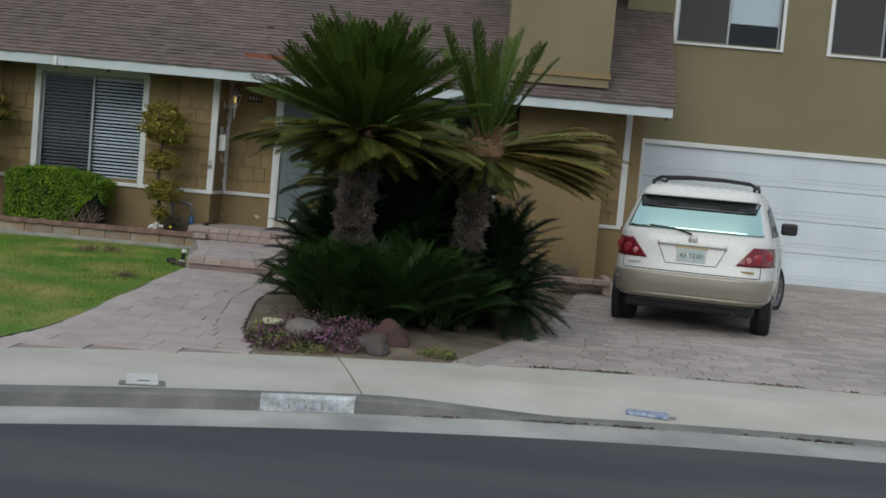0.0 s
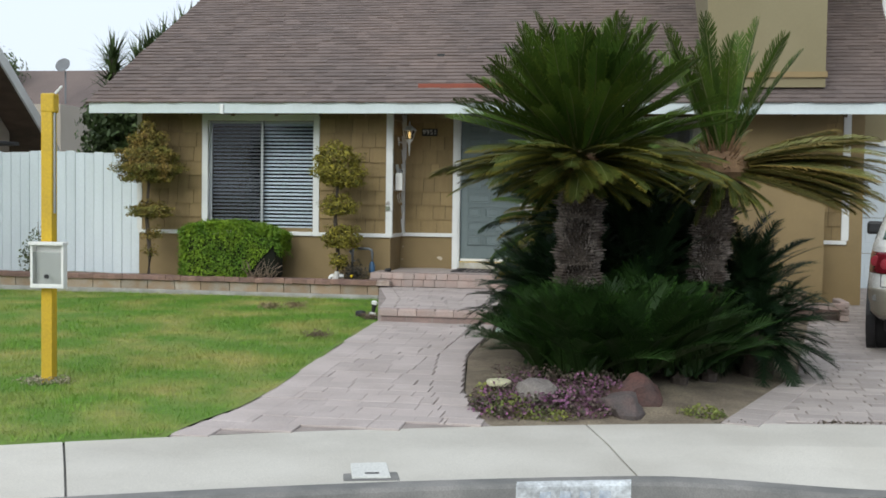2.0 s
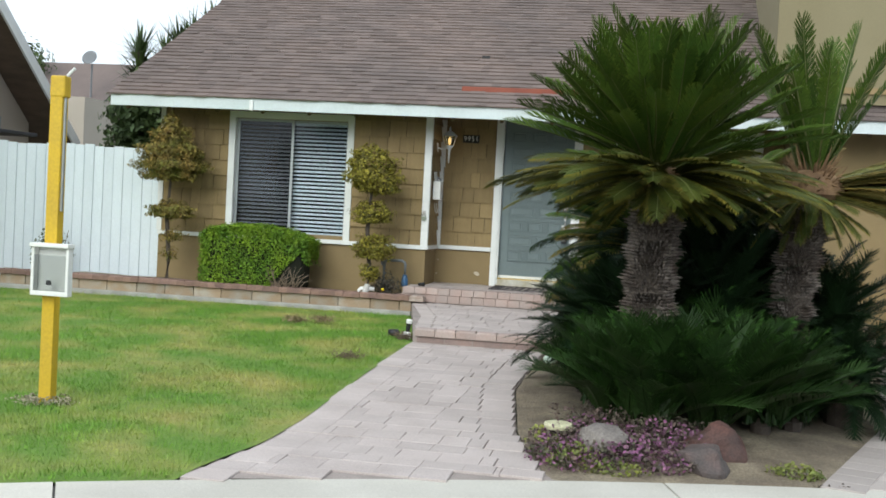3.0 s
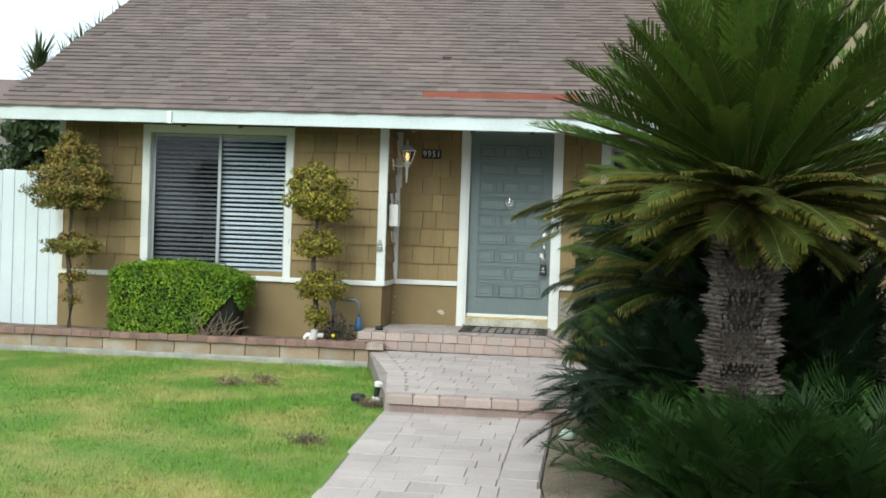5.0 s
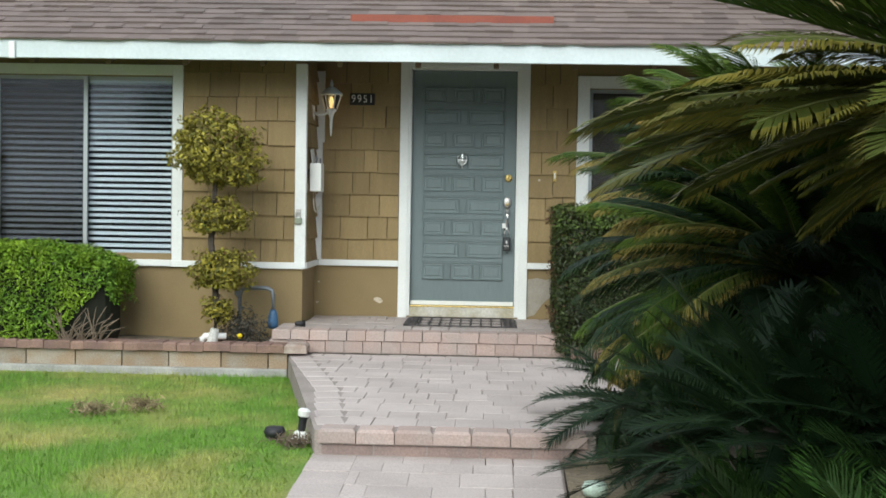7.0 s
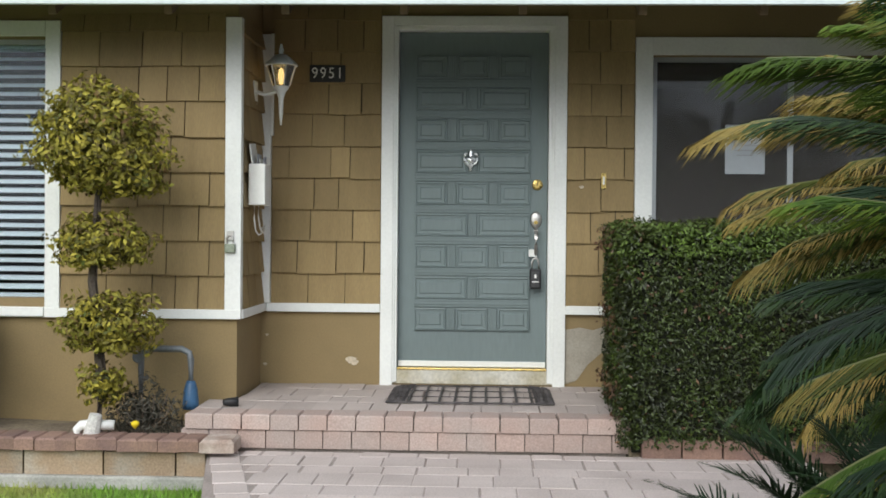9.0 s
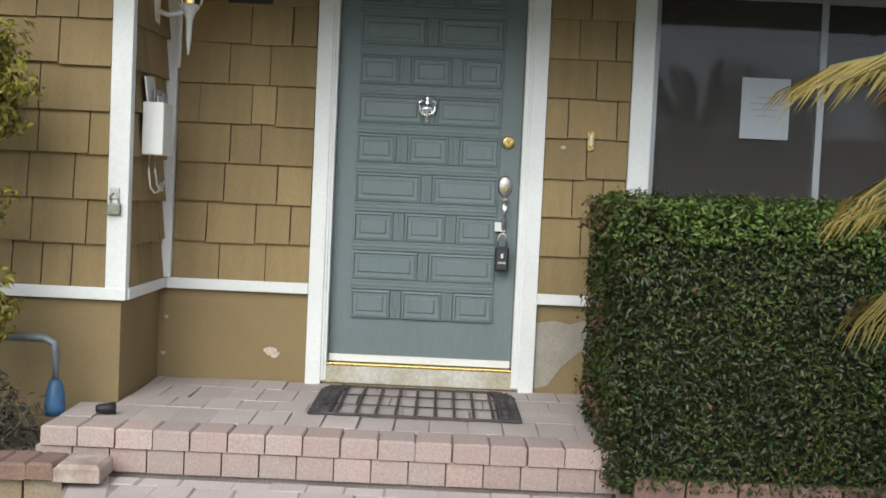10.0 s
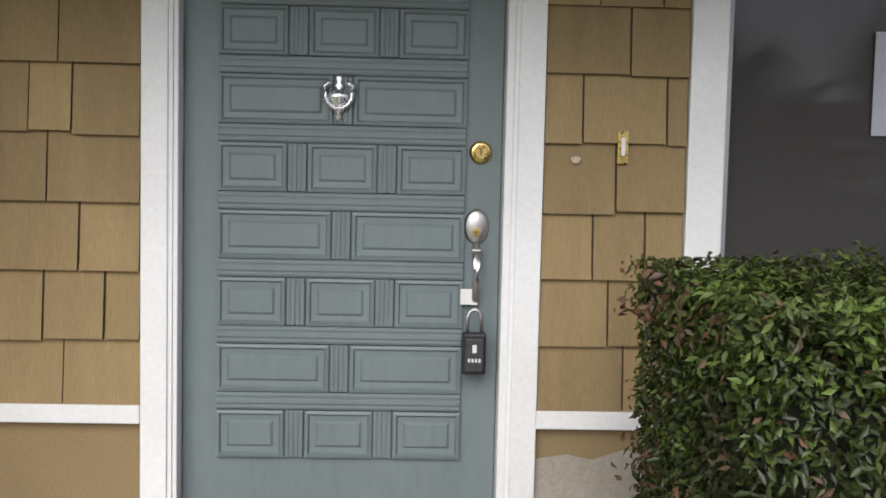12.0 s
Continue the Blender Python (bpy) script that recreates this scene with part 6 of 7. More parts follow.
p, nrm = ball_points(500, (-5.45, 8.38, 0.08), (0.2, 0.13, 0.035), 700, 0.6, 0.2)
tuft = thing("dry_tuft", "ring of pale dry soil and grass round the post foot", "grass tuft")
leaf_cloud("straw", p, np.tile([0, 0, 1.0], (500, 1)), 0.03, material("pale_straw", (0.38, 0.34, 0.24), 0.9, None, 9, 50, 0.3, 0, rnd=0.3, island=True), 701, tuft, 0.4)

# ---- street things ----
box_lid = thing("meter_box", "pale meter box lid set into the pavement", "meter box", Matrix.Translation((-2.57, 6.48, 0.0)) @ Matrix.Rotation(0.28, 4, "Z"))
part("frame_rim", boxes((-0.145, 0.145, -0.2, 0.2, -0.04, 0.006), bevel=0.004), KERB, box_lid)
part("lid", boxes((-0.1, 0.1, -0.165, 0.165, -0.03, 0.014), bevel=0.005), material("white_concrete_lid", (0.66, 0.66, 0.62), 0.8), box_lid)
part("keyhole", boxes((-0.03, 0.045, -0.1, -0.07, 0.012, 0.0155), bevel=0.0), BLACK, box_lid)
paint = thing("kerb_paint", "worn white address panel painted on the kerb face", "painted panel")
PAINT = material("worn_white_road_paint", (0.62, 0.65, 0.66), 0.8, (0.35, 0.36, 0.36), 14, 60, 0.25, 0.2)
bm = bmesh.new()
xs = span(-1.78, -1.2, 0.058)
lo = [bm.verts.new((x, kerb_y(x) - 0.004, -0.098)) for x in xs]
mid = [bm.verts.new((x, kerb_y(x) + 0.006, kerb_z(x) - 0.016)) for x in xs]
hi = [bm.verts.new((x, kerb_y(x) + 0.03, kerb_z(x) + 0.002)) for x in xs]
far = [bm.verts.new((x, kerb_y(x) + 0.06, kerb_z(x) + 0.0035)) for x in xs]
for a, b in ((lo, mid), (mid, hi), (hi, far)):
    for k in range(len(xs) - 1):
        bm.faces.new((a[k], a[k + 1], b[k + 1], b[k]))
part("panel", bm, PAINT, paint)
for k in range(4):
    x = -1.66 + k * 0.1
    part("worn_mark", boxes((x, x + 0.055, kerb_y(x) - 0.0065, kerb_y(x) - 0.003, -0.078, -0.035)), material("faded_blue_mark", (0.3, 0.36, 0.44), 0.8, (0.5, 0.53, 0.55), 20, 60, 0.2, 0) if k == 0 else bpy.data.materials["faded_blue_mark"], paint)
news = thing("newspaper", "newspaper in a clear plastic bag lying on the driveway apron", "newspaper", Matrix.Translation((0.79, 7.28, -0.075)) @ Matrix.Rotation(-0.12, 4, "Z"))
part("bundle", boxes((-0.15, 0.15, -0.07, 0.07, 0.0, 0.03), bevel=0.012), material("newsprint", (0.45, 0.5, 0.58), 0.5, (0.16, 0.22, 0.36), 22, 70, 0.25, 0.2), news)
part("bag_end", boxes((0.15, 0.2, -0.03, 0.03, 0.0, 0.012), bevel=0.004), glass_material("plastic_bag", (0.9, 0.93, 0.96), 0.85, 0.25), news)

# ---- fence ----
fence = thing("fence", "white painted vertical board fence between the houses", "fence")
rf = random.Random(31)
x = -8.12
FZ = 2.06
while x > -17.5:
    w = 0.142
    part("board", boxes((x - w + 0.006, x, 16.0 + rf.uniform(-0.004, 0.004), 16.022 + rf.uniform(-0.002, 0.004), 0.22, FZ + rf.uniform(-0.02, 0.015)), bevel=0.003), WHITE_OLD, fence)
    x -= w
part("rail", boxes((-17.5, -8.12, 16.03, 16.07, 0.5, 0.59)), WHITE_OLD, fence)
part("rail", boxes((-17.5, -8.12, 16.03, 16.07, 1.75, 1.84)), WHITE_OLD, fence)
weed = thing("fence_weed", "sparse leafy weed growing against the fence", "weed")
for k, (x, z) in enumerate(((-9.55, 0.75), (-9.4, 0.6), (-9.7, 0.55))):
    part("stem", tube([(x + 0.05, 15.75, 0.33), (x, 15.78, z), (x - 0.03 + 0.1 * k, 15.8, z + 0.3)], 0.008, 5, None, 0.4), TWIG, weed)
    p, nrm = ball_points(160, (x, 15.78, z), (0.16, 0.1, 0.26), 720 + k, 0.9, 0.1)
    leaf_cloud("foliage", p, nrm, 0.05, material("dusty_leaf", (0.10, 0.13, 0.06), 0.7, None, 6, 50, 0.3, 0, rnd=0.4, island=True) if k == 0 else bpy.data.materials["dusty_leaf"], 730 + k, weed)

# ---- the neighbours ----
NWALL = material("beige_stucco", (0.46, 0.40, 0.34), 0.9, (0.42, 0.37, 0.31), 0.7, 60, 0.06, 0.2)
SHAKE = material("brown_shake", (0.16, 0.11, 0.08), 0.9, (0.11, 0.08, 0.06), 2, 40, 0.25, 0.4, stretch=(1, 1, 4))
nb = thing("neighbour_house", "beige stucco neighbouring house with a steep white edged roof", "house")
SL = 0.79
NR = (14.2, 4.77 + (17.66 - 14.2) * SL)


def prism(pr, x0, x1):
    bm = bmesh.new()
    a = [bm.verts.new((x0, y, z)) for y, z in pr]
    b = [bm.verts.new((x1, y, z)) for y, z in pr]
    bm.faces.new(a), bm.faces.new(b)
    for k in range(len(pr)):
        bm.faces.new((a[k], b[k], b[(k + 1) % len(pr)], a[(k + 1) % len(pr)]))
    bmesh.ops.recalc_face_normals(bm, faces=bm.faces)
    return bm


yb, zb = 20.8, 4.77 - (20.8 - 17.66) * SL
part("wall", prism([(8.5, -0.3), (20.2, -0.3), (20.2, zb + 0.6 * SL - 0.2), (NR[0], NR[1] - 0.25), (8.5, zb + 0.4)], -24, -12.65), NWALL, nb)
part("roof", prism([(NR[0], NR[1]), (yb, zb), (yb, zb - 0.16), (NR[0], NR[1] - 0.16)], -24.5, -12.03), SHAKE, nb)
part("roof", prism([(NR[0] - 0.003, NR[1]), (7.6, NR[1] - (NR[0] - 7.6) * SL), (7.6, NR[1] - (NR[0] - 7.6) * SL - 0.16), (NR[0] - 0.003, NR[1] - 0.16)], -24.5, -12.03), SHAKE, nb)
part("fascia", prism([(NR[0], NR[1] + 0.03), (yb + 0.02, zb + 0.02), (yb + 0.02, zb - 0.22), (NR[0], NR[1] - 0.21)], -12.029, -11.99), WHITE, nb, "white painted barge board")
nb.matrix_basis = Matrix.Translation((0.1, 0, 0))
ch = part("chimney", boxes((-13.72, -13.02, 19.0, 19.8, 3.0, 7.4), bevel=0.01), material("old_brick", (0.26, 0.13, 0.09), 0.9, (0.2, 0.11, 0.08), 5, 40, 0.3, 0.5), nb, "brick chimney")
part("cap", boxes((-13.8, -12.94, 18.9, 19.9, 7.4, 7.5), bevel=0.02), KERB, ch)
shed = thing("patio_cover", "dark flat patio cover behind the fence", "patio cover")
part("cover_roof", boxes((-14.5, -11.45, 17.0, 18.6, 2.25, 2.31), bevel=0.01), material("dark_metal_sheet", (0.05, 0.05, 0.055), 0.5), shed)
part("cover_top", boxes((-14.5, -12.1, 17.3, 18.6, 2.314, 2.56), bevel=0.01), material("grey_sheet", (0.28, 0.3, 0.31), 0.6), shed)
for x in (-14.2, -11.6):
    part("post", boxes((x - 0.05, x + 0.05, 17.2, 17.3, 0.0, 2.25)), WHITE_OLD, shed)

fh = thing("far_house", "distant beige house with a grey brown gabled roof", "house")
part("wall", prism([(33, -0.3), (41, -0.3), (41, 3.2), (37, 3.6), (33, 3.2)], -28, -16.2), NWALL, fh)
part("roof", prism([(32.4, 3.1), (37, 5.6), (41.6, 3.1), (41.6, 2.95), (37, 5.4), (32.4, 2.95)], -28.5, -15.9), material("grey_brown_roof", (0.17, 0.13, 0.115), 0.9, (0.14, 0.11, 0.1), 0.5, 20, 0.2, 0.3), fh)
part("gable", prism([(0, 0), (1, 0), (1, 1), (0, 1)], 0, 1), NWALL, fh).matrix_basis = Matrix.Translation((-18.9, 30.0, -0.3)) @ Matrix.Diagonal((2.2, 3.0, 4.2, 1))
dishm = lathe([(0.02, 0.0), (0.14, 0.03), (0.24, 0.09), (0.225, 0.095), (0.13, 0.045)], 18)
DISH = material("grey_dish", (0.2, 0.21, 0.22), 0.7, (0.16, 0.17, 0.18), 3, 40, 0.1, 0)
sat = thing("satellite_dish", "grey satellite dish on the far roof", "satellite dish", Matrix.Translation((-18.95, 34.6, 4.95)))
part("mast", tube([(0, 0, -1.6), (0, 0, 0.35)], 0.03), DISH, sat)
part("dish", dishm, DISH, sat, "", Matrix.Translation((0, -0.1, 0.5)) @ Matrix.Rotation(radians(65), 4, "X"), True)


def far_tree(label, x, y, h, crown, seed, mat, n=2200, name="tree"):
    t = thing(name, label, "tree")
    rt = random.Random(seed)
    part("trunk", tube([(x, y, -0.4), (x + 0.1, y, h * 0.4), (x - 0.05, y, h * 0.8)], 0.16, 8, None, 0.4), BARK, t)
    pts, nrs = [], []
    for k in range(9):
        c = (x + rt.uniform(-1, 1) * crown * 0.7, y + rt.uniform(-1, 1) * crown * 0.7, h * 0.72 + rt.uniform(-0.5, 0.6) * crown)
        part("limb", tube([(x, y, h * 0.45), (0.5 * (x + c[0]), 0.5 * (y + c[1]), 0.5 * (h * 0.45 + c[2]) + 0.1), c], 0.06, 5, None, 0.3), BARK, t)
        p, nr = ball_points(n // 4, c, (crown * 0.55,) * 3, seed + k, 0.7, 0.25)
        pts.append(p), nrs.append(nr)
    leaf_cloud("crown", np.concatenate(pts), np.concatenate(nrs), 0.16, mat, seed, t, 0.5)


TREE = material("dark_tree_leaf", (0.05, 0.085, 0.026), 0.6, (0.075, 0.11, 0.03), 1, 30, 0.3, 0, rnd=0.4, island=True)
far_tree("green tree behind the house", -12.2, 24.5, 3.9, 0.9, 801, TREE)
far_tree("green tree behind the neighbouring roof", -22.5, 36, 7.2, 1.4, 815, TREE)
far_tree("leafy tree at the corner of the house", -9.9, 20.5, 2.6, 0.6, 840, TREE, 1800)
for k, (x, y, h) in enumerate(((-12.9, 25.2, 4.5), (-12.0, 24.6, 4.3), (-11.2, 24.0, 4.6), (-10.4, 23.4, 4.75), (-12.2, 25.8, 4.4), (-10.8, 23.8, 4.7), (-11.6, 24.3, 4.5))):
    yk = thing("yucca", "spiky dark green yucca behind the house", "yucca", group="yuccas behind the house")
    part("trunk", tube([(x, y, -0.4), (x + 0.1, y, h * 0.6), (x, y, h)], 0.1, 7), BARK, yk)
    ry = random.Random(850 + k)
    v, f = [], []
    for j in range(300):
        a, e = ry.uniform(0, 6.28), ry.uniform(-0.7, 1.4)
        o = Vector((math.cos(a) * math.cos(e), math.sin(a) * math.cos(e), math.sin(e)))
        sd = o.cross(Vector((0, 0, 1))).normalized() * 0.04
        b = Vector((x, y, h - 0.25 * (j % 5)))
        q = len(v)
        v += [tuple(b - sd), tuple(b + sd), tuple(b + o * ry.uniform(0.5, 0.85))]
        f.append((q, q + 1, q + 2))
    me = bpy.data.meshes.new("leaves")
    me.from_pydata(v, [], f)
    tagged(part("leaf_head", me, TREE, yk), kind="stuff")
# trees across the street, seen mirrored in the windows
for k, (x, y, h, c) in enumerate(((-16, -24, 7, 2.6), (-9, -27, 8.5, 3.0), (-3, -25, 6.5, 2.6), (3.5, -26, 8, 2.8), (10, -24, 7, 2.6), (17, -27, 8, 3))):
    far_tree("leafy street tree across the road", x, y, h, c, 900 + 20 * k, TREE, 2400)
# unseen house shape, added so that the panes mirror less bright sky
oh = thing("reflection_blocker", "unseen plain low house added to darken the window reflections", "house")
part("wall", boxes((-22, 22, -36, -30, -0.3, 3.0)), NWALL, oh)
part("roof", prism([(-36.5, 3.0), (-33, 4.8), (-29.4, 3.0), (-33, 3.1)], -22.6, 22.6), SHAKE, oh)

# ---- the parked car ----
CAR_WHITE = material("pearl_white_car_paint", (0.75, 0.745, 0.71), 0.25, None, 2, 40, 0.02, 0, spec=0.6)
CAR_BEIGE = material("champagne_car_trim", (0.36, 0.33, 0.27), 0.35, None, 2, 40, 0.03, 0, metal=0.3)
CAR_GLASS = glass_material("car_glass", (0.55, 0.85, 0.78), 0.55, 0.02)
TYRE = material("tyre_rubber", (0.018, 0.018, 0.019), 0.85, None, 9, 60, 0.2, 0.3)
LENS_RED = material("red_lamp_lens", (0.2, 0.012, 0.022), 0.15, (0.14, 0.008, 0.015), 18, 60, 0.2, 0.1, spec=0.6)
car = thing("car", "parked white estate car with champagne bumpers and red tail lamps", "car", Matrix.Translation((1.77, 11.66, 0.004)) @ Matrix.Rotation(radians(-15.1), 4, "Z"))
LEVELS = [(0.34, 0.16, 4.40, 0.80), (0.42, 0.06, 4.50, 0.875), (0.55, 0.01, 4.56, 0.89), (0.68, 0.015, 4.57, 0.895), (0.80, 0.05, 4.53, 0.892), (0.92, 0.07, 4.45, 0.885), (1.0, 0.09, 4.3, 0.872), (1.06, 0.11, 3.6, 0.855),
          (1.13, 0.15, 3.35, 0.83), (1.25, 0.235, 3.1, 0.79), (1.4, 0.355, 2.8, 0.735), (1.5, 0.44, 2.6, 0.695), (1.55, 0.46, 2.5, 0.665), (1.59, 0.50, 2.4, 0.62), (1.62, 0.6, 2.3, 0.54), (1.64, 0.8, 2.1, 0.4)]
ROUND = 0.3


def level(z):
    q = [np.interp(z, [l[0] for l in LEVELS], [l[k] for l in LEVELS]) for k in (1, 2, 3)]
    return [float(t) for t in q]


def rear_y(x, z, out=0.0):
    y0, y1, hw = level(z)
    c = min(1.0, abs(x) / hw) ** (1 / ROUND)
    return (y0 + y1) / 2 - (y1 - y0) / 2 * math.sqrt(1 - c * c) ** ROUND - out


def side_x(y, z):
    y0, y1, hw = level(z)
    c = min(1.0, abs(y - (y0 + y1) / 2) / ((y1 - y0) / 2)) ** (1 / ROUND)
    return hw * math.sqrt(1 - c * c) ** ROUND


bm = bmesh.new()
rings = []
SEG = 144
for z in np.unique(np.concatenate([np.linspace(0.34, 1.64, 40), [l[0] for l in LEVELS]])):
    y0, y1, hw = level(z)
    ring = []
    for a in np.linspace(0, 2 * math.pi, SEG + 1)[:-1]:
        a = a - 0.14 * math.sin(4 * a)
        ca_, sa_ = math.cos(a), math.sin(a)
        ring.append(bm.verts.new((hw * math.copysign(abs(ca_) ** ROUND, ca_), (y0 + y1) / 2 + (y1 - y0) / 2 * math.copysign(abs(sa_) ** ROUND, sa_), z)))
    rings.append(ring)
for a, b in zip(rings, rings[1:]):
    for k in range(SEG):
        bm.faces.new((a[k], a[(k + 1) % SEG], b[(k + 1) % SEG], b[k]))
bm.faces.new(rings[-1])
bm.faces.new(rings[0][::-1])
part("body", bm, CAR_WHITE, car, "white painted body", None, True)


def rear_patch(name, x0, x1, z0, z1, mat, out, label="", parent=None, taper=0.0, nx=14, nz=6, thick=0.012, slant=0.0):
    bm = bmesh.new()
    g0 = []
    for lay_ in (0, thick):
        rows_ = []
        for j in range(nz + 1):
            z = z0 + (z1 - z0) * j / nz
            tp = 1 - taper * j / nz
            rows_.append([bm.verts.new((x, rear_y(x, z, out - lay_), z)) for x in ((x0 + slant * j / nz * (0 if i == nx and slant > 0 or i == 0 and slant < 0 else 1 - (i / nx if slant > 0 else 1 - i / nx)) + (x1 - x0) * i / nx) * tp for i in range(nx + 1))])
        g0.append(rows_)
    for rows_ in g0:
        for j in range(nz):
            for i in range(nx):
                bm.faces.new((rows_[j][i], rows_[j][i + 1], rows_[j + 1][i + 1], rows_[j + 1][i]))
    o, n_ = g0
    for i in range(nx):
        bm.faces.new((o[0][i], o[0][i + 1], n_[0][i + 1], n_[0][i]))
        bm.faces.new((o[nz][i], o[nz][i + 1], n_[nz][i + 1], n_[nz][i]))
    for j in range(nz):
        bm.faces.new((o[j][0], o[j + 1][0], n_[j + 1][0], n_[j][0]))
        bm.faces.new((o[j][nx], o[j + 1][nx], n_[j + 1][nx], n_[j][nx]))
    bmesh.ops.recalc_face_normals(bm, faces=bm.faces)
    return part(name, bm, mat, parent or car, label, None, True)


rear_patch("bumper", -0.868, 0.868, 0.42, 0.66, CAR_BEIGE, 0.045, "champagne plastic bumper", nx=40, nz=8, thick=0.06)
rear_patch("bumper_lip", -0.85, 0.85, 0.37, 0.425, CAR_BEIGE, 0.07, "pale lower bumper lip", nx=40, nz=2, thick=0.08)
rear_patch("valance", -0.8, 0.8, 0.345, 0.372, BLACK, 0.02, "", nx=24, nz=1, thick=0.05)
DARK_GLASS = material("dark_car_glass", (0.012, 0.016, 0.016), 0.12, None, 2, 40, 0.02, 0, spec=0.5)
gl = bpy.data.materials.new("rear_window_glass")
gl.use_nodes = True
gb = gl.node_tree.nodes["Principled BSDF"]
gb.inputs["Base Color"].default_value, gb.inputs["Roughness"].default_value, gb.inputs["Specular IOR Level"].default_value = (0.42, 0.72, 0.66, 1), 0.06, 1.0
gb.inputs["Coat Weight"].default_value = 1.0
gb.inputs["Metallic"].default_value = 0.85
gb.inputs["Coat IOR"].default_value = 2.2
rear_patch("rear_window", -0.735, 0.735, 1.12, 1.47, gl, 0.008, "greenish rear window reflecting the sky", taper=0.13, nx=40, nz=10)
# shade below the spoiler, painted as a dark glossy strip over the glass
rear_patch("shade_band", -0.62, 0.62, 1.35, 1.475, DARK_GLASS, 0.014, "dark strip painted as shade on the upper rear window", taper=-0.06, nx=24, nz=4, thick=0.01)
for sx in (-1, 1):
    part("headrest", boxes((sx * 0.33 - 0.1, sx * 0.33 + 0.1, -0.006, 0.004, -0.035, 0.035), bevel=0.003), TYRE, car, "", Matrix.Translation((0, rear_y(sx * 0.33, 1.405, 0.022), 1.405)) @ Matrix.Rotation(radians(-38), 4, "X"))
rear_patch("spoiler", -0.63, 0.63, 1.485, 1.53, CAR_WHITE, 0.085, "pale rear spoiler over the window", nx=28, nz=3, thick=0.13)
bright = material("bright_red_reflector", (0.34, 0.04, 0.055), 0.2)
clear = material("pink_clear_reflector", (0.55, 0.22, 0.22), 0.2)
for sx in (-1, 1):
    a, b = (0.47, 0.874) if sx > 0 else (-0.874, -0.47)
    tl = rear_patch("tail_lamp", a, b, 0.80, 1.005, LENS_RED, 0.012, "red tail lamp", nx=30, nz=8, slant=sx * 0.17)
    for k, (xx, rr) in enumerate(((0.6, 0.035), (0.69, 0.055), (0.79, 0.055))):
        xx *= sx
        part("reflector", lathe([(rr, -0.01), (rr * 0.9, 0.006), (rr * 0.4, 0.012)], 16, RX90), bright if k else clear, tl, "", Matrix.Translation((xx, rear_y(xx, 0.885, 0.012), 0.865 + 0.025 * k)) @ Matrix.Rotation(sx * 0.25 * k, 4, "Z"))
rear_patch("handle_strip", -0.37, 0.37, 0.965, 1.0, CAR_WHITE, 0.04, "pale strip over the plate", nx=16, nz=2, thick=0.04)
rear_patch("seam", -0.72, 0.72, 0.675, 0.683, BLACK, 0.003, "", nx=40, nz=1, thick=0.004)
rear_patch("seam", -0.735, -0.728, 0.68, 0.8, BLACK, 0.003, "", nx=1, nz=3, thick=0.004)
rear_patch("seam", 0.728, 0.735, 0.68, 0.8, BLACK, 0.003, "", nx=1, nz=3, thick=0.004)
SEAM = material("grey_panel_gap", (0.2, 0.2, 0.19), 0.6)
for xa, za, xb, zb in ((-0.36, 0.955, -0.27, 0.765), (-0.27, 0.765, 0.27, 0.765), (0.27, 0.765, 0.36, 0.955)):
    part("plate_recess", tube([(xa + (xb - xa) * i / 6, rear_y(xa + (xb - xa) * i / 6, za + (zb - za) * i / 6, 0.002), za + (zb - za) * i / 6) for i in range(7)], 0.005, 5), SEAM, car)
part("tow_cover", lathe([(0.03, 0), (0.03, 0.006), (0.022, 0.008), (0.02, 0.002)], 16, RX90), SEAM, car, "", Matrix.Translation((-0.78, rear_y(-0.78, 0.57, 0.05), 0.57)) @ Matrix.Rotation(-0.5, 4, "Z"))
plate = part("number_plate", boxes((-0.155, 0.155, -0.012, 0.0, -0.077, 0.077), bevel=0.004), material("pale_plate", (0.6, 0.64, 0.6), 0.5, (0.45, 0.55, 0.55), 14, 40, 0.1, 0), car, "pale licence plate", Matrix.Translation((0, rear_y(0, 0.86, 0.006), 0.86)))
for k, ob in enumerate(lettering("AATEAM", 0.075, material("dark_plate_ink", (0.05, 0.09, 0.13), 0.6), plate, Matrix.Identity(4), "letter")):
    ob.matrix_basis = Matrix.Translation((-0.105 + 0.039 * k + (0.02 if k > 1 else 0), -0.0135, -0.005)) @ RX90 @ Matrix.Diagonal((0.75, 1, 1, 1))
part("plate_frame", boxes((-0.17, 0.17, -0.008, 0.004, -0.095, -0.078), (-0.17, 0.17, -0.008, 0.004, 0.078, 0.09), bevel=0.002), BRASS, plate)
part("badge", lathe([(0.05, 0), (0.045, 0.01), (0.02, 0.013)], 18, RX90), SILVER, car, "round silver badge", Matrix.Translation((0, rear_y(0, 1.03, 0.012), 1.03)))
for sx in (-1, 1):
    part("model_script", boxes((-0.09, 0.09, -0.004, 0, -0.011, 0.011)), SILVER if sx < 0 else BRASS, car, "", Matrix.Translation((sx * 0.58, rear_y(sx * 0.58, 0.74, 0.004), 0.74)))
part("wiper", tube([(-0.02, rear_y(0, 1.1, 0.03), 1.09), (-0.2, rear_y(-0.2, 1.14, 0.025), 1.135), (-0.48, rear_y(-0.48, 1.15, 0.025), 1.15)], 0.011, 6), BLACK, car, "black rear wiper")
for k, y in enumerate((0.86, 1.75)):
    part("roof_bar", tube([(-0.56, y + 0.03, 1.655), (-0.5, y, 1.695), (-0.2, y - 0.03, 1.715), (0.2, y - 0.03, 1.715), (0.5, y, 1.695), (0.56, y + 0.03, 1.655)], 0.017, 8), BLACK, car, "dark roof crossbar", None, True)
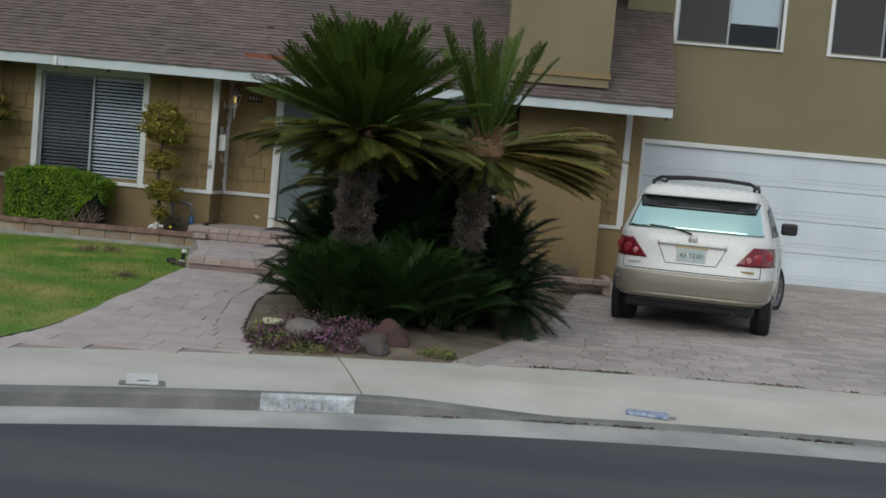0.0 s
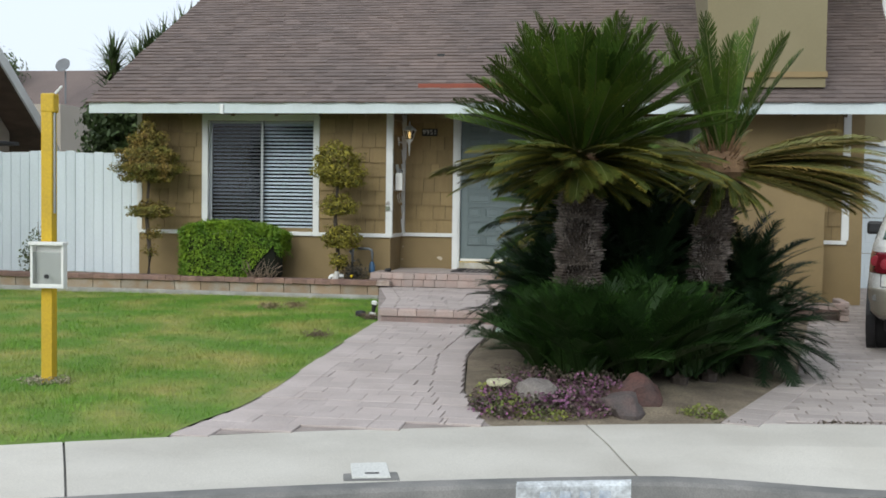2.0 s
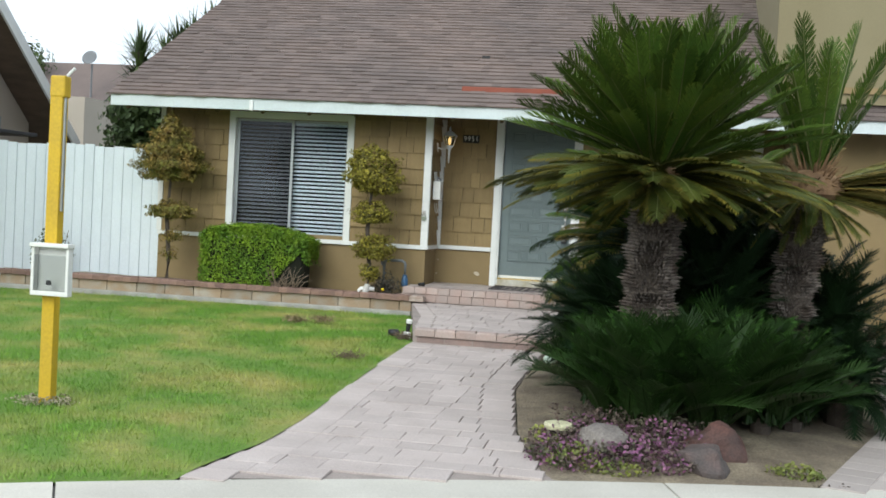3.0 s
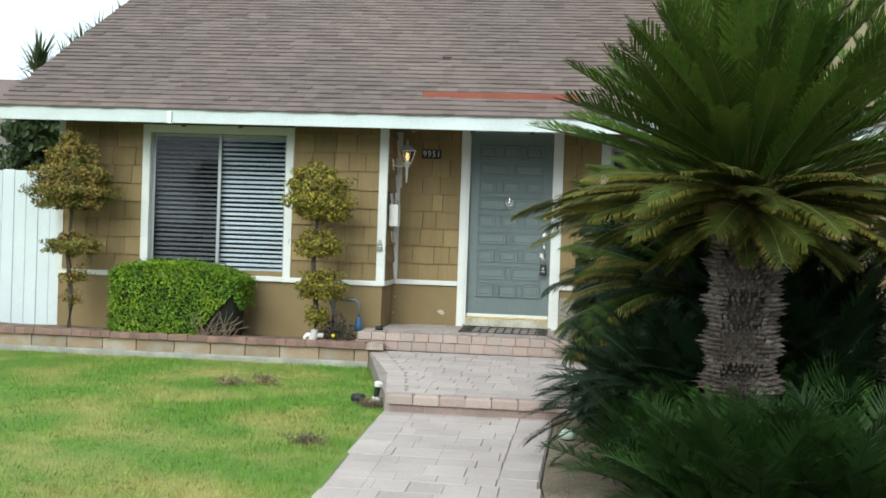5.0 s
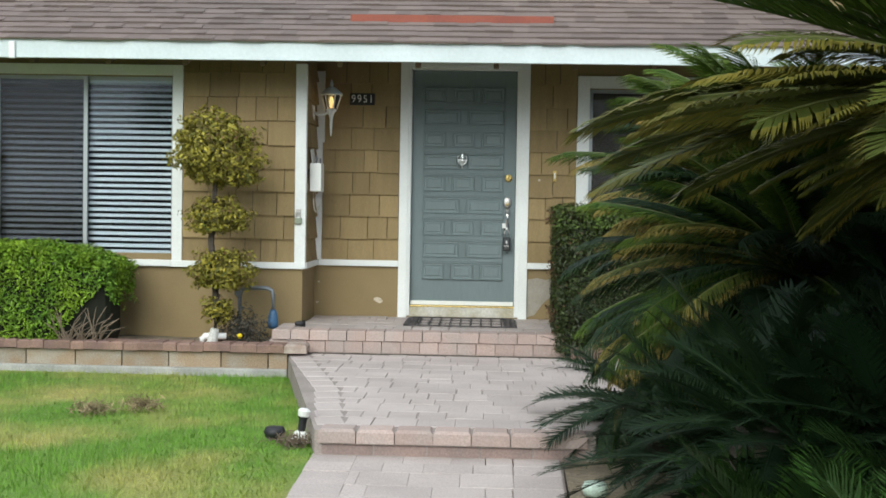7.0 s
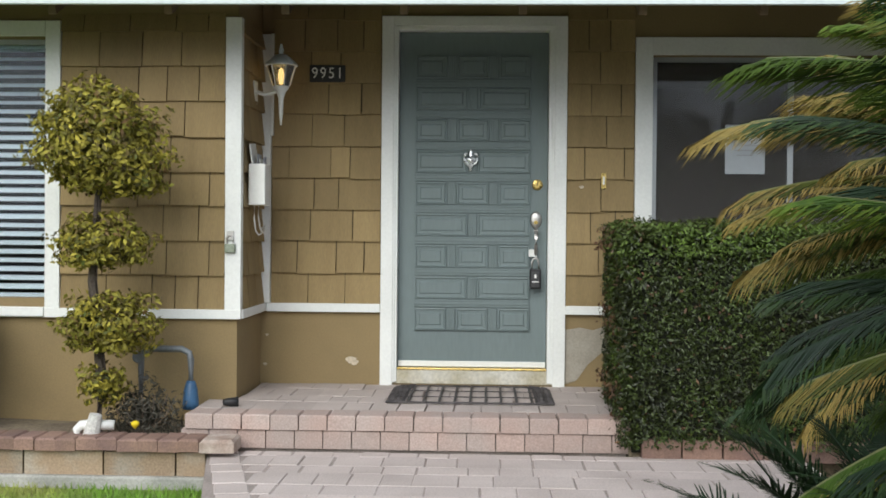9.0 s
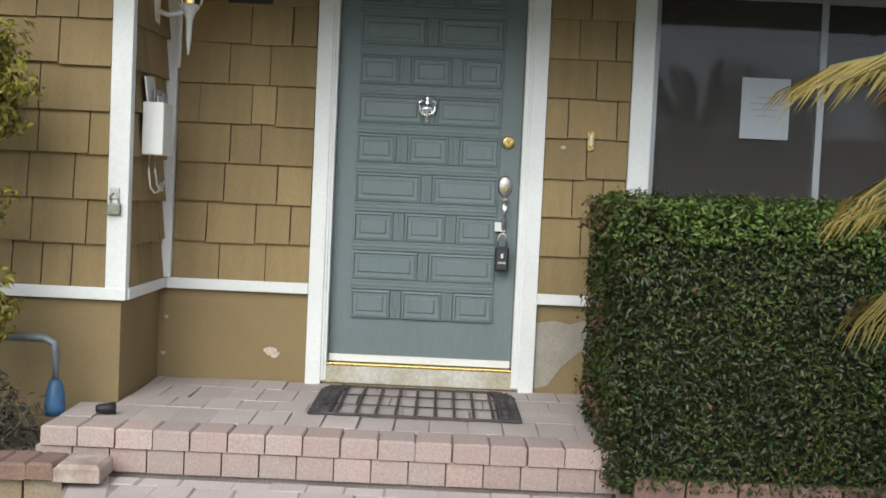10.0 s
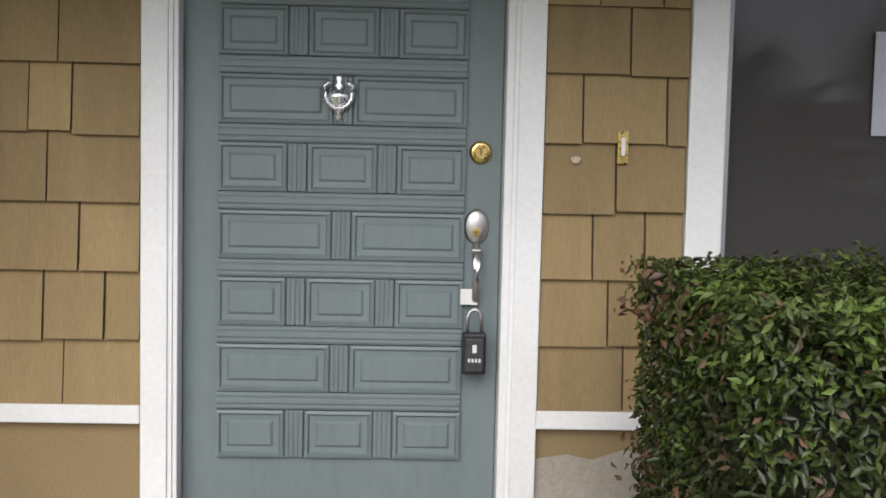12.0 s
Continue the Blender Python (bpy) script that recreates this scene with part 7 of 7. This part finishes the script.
for sx in (-1, 1):
    part("roof_rail", tube([(sx * 0.55, 0.72, 1.58), (sx * 0.565, 0.8, 1.645), (sx * 0.57, 1.5, 1.67), (sx * 0.56, 2.2, 1.64), (sx * 0.55, 2.3, 1.58)], 0.02, 8), BLACK, car, "dark roof rail", None, True)
    for k, (ya, yb, za, zb) in enumerate(((0.5, 0.98, 1.12, 1.42), (1.04, 1.84, 1.1, 1.47), (1.9, 2.72, 1.1, 1.47))):
        bm = bmesh.new()
        grid_ = []
        for i in range(9):
            row_ = []
            for j in range(5):
                z = za + (zb - za) * j / 4
                y = ya + (yb - ya) * i / 8
                if k == 0:
                    y += 0.22 * j / 4 * (1 - i / 8)
                if k == 2:
                    y -= 0.4 * j / 4 * i / 8
                row_.append(bm.verts.new((sx * (side_x(y, z) + 0.005), y, z)))
            grid_.append(row_)
        for i in range(8):
            for j in range(4):
                bm.faces.new((grid_[i][j], grid_[i + 1][j], grid_[i + 1][j + 1], grid_[i][j + 1]))
        bmesh.ops.solidify(bm, geom=bm.faces[:], thickness=0.012)
        part("side_window", bm, DARK_GLASS, car, "dark side window", None, True)
    for y in (1.02, 1.87, 2.78):
        part("door_seam", tube([(sx * (side_x(y, z) + 0.002), y, z) for z in (0.5, 0.75, 0.95, 1.08)], 0.004, 4), BLACK, car)
    for y in (1.72, 2.6):
        part("door_handle", tube([(sx * (side_x(y - 0.1, 0.98) + 0.004), y - 0.1, 0.98), (sx * (side_x(y, 0.98) + 0.025), y, 0.985), (sx * (side_x(y + 0.1, 0.98) + 0.004), y + 0.1, 0.98)], 0.013, 6), CAR_WHITE, car)
    mirror = part("mirror", boxes((-0.1, 0.1, -0.06, 0.06, -0.075, 0.075), bevel=0.03), BLACK, car, "black door mirror", Matrix.Translation((sx * 0.96, 2.72, 1.19)))
    part("stalk", boxes((-0.1 if sx > 0 else 0.02, -0.02 if sx > 0 else 0.1, -0.02, 0.02, -0.06, -0.03)), BLACK, mirror)
    part("sill", boxes((sx * 0.875 - 0.02, sx * 0.875 + 0.02, 1.35, 3.1, 0.36, 0.52), bevel=0.012), CAR_BEIGE, car)
RIM = material("grey_alloy", (0.26, 0.265, 0.27), 0.45, (0.12, 0.12, 0.12), 14, 80, 0.2, 0.1, metal=0.4)
wheel_rim = lathe([(0.02, 0.0), (0.07, 0.012), (0.10, -0.01), (0.19, 0.0), (0.215, 0.02), (0.22, -0.05)], 24, Matrix.Rotation(radians(90), 4, "Y"))
wheel_rim = as_mesh("rim", wheel_rim)
wheel_rim.materials.append(RIM)
tyre_me = as_mesh("tyre", lathe([(0.22, 0.09), (0.31, 0.105), (0.345, 0.085), (0.352, 0.0), (0.345, -0.085), (0.31, -0.105), (0.22, -0.09)], 32, Matrix.Rotation(radians(90), 4, "Y")))
tyre_me.materials.append(TYRE)
for sx in (-1, 1):
    for y, turn in ((0.92, 0), (3.55, radians(-20))):
        w = new("wheel")
        w.parent = car
        w.matrix_basis = Matrix.Translation((sx * 0.765, y, 0.345)) @ Matrix.Rotation(turn, 4, "Z")
        part("tyre", tyre_me, TYRE, w, "black tyre")
        part("rim", wheel_rim, RIM, w, "grey alloy rim", Matrix.Translation((sx * 0.095, 0, 0)) @ (Matrix.Identity(4) if sx > 0 else Matrix.Rotation(math.pi, 4, "Z")))
        part("arch", lathe([(0.40, -0.07), (0.40, 0.02), (0.37, 0.02), (0.37, -0.07)], 28, Matrix.Translation((sx * 0.815, y, 0.37)) @ Matrix.Rotation(radians(90), 4, "Y")), BLACK, car)
part("underbody", boxes((-0.7, 0.7, 0.25, 4.3, 0.24, 0.42), bevel=0.03), BLACK, car)
part("exhaust", tube([(0.5, 0.1, 0.27), (0.5, 0.5, 0.27)], 0.025), BLACK, car)
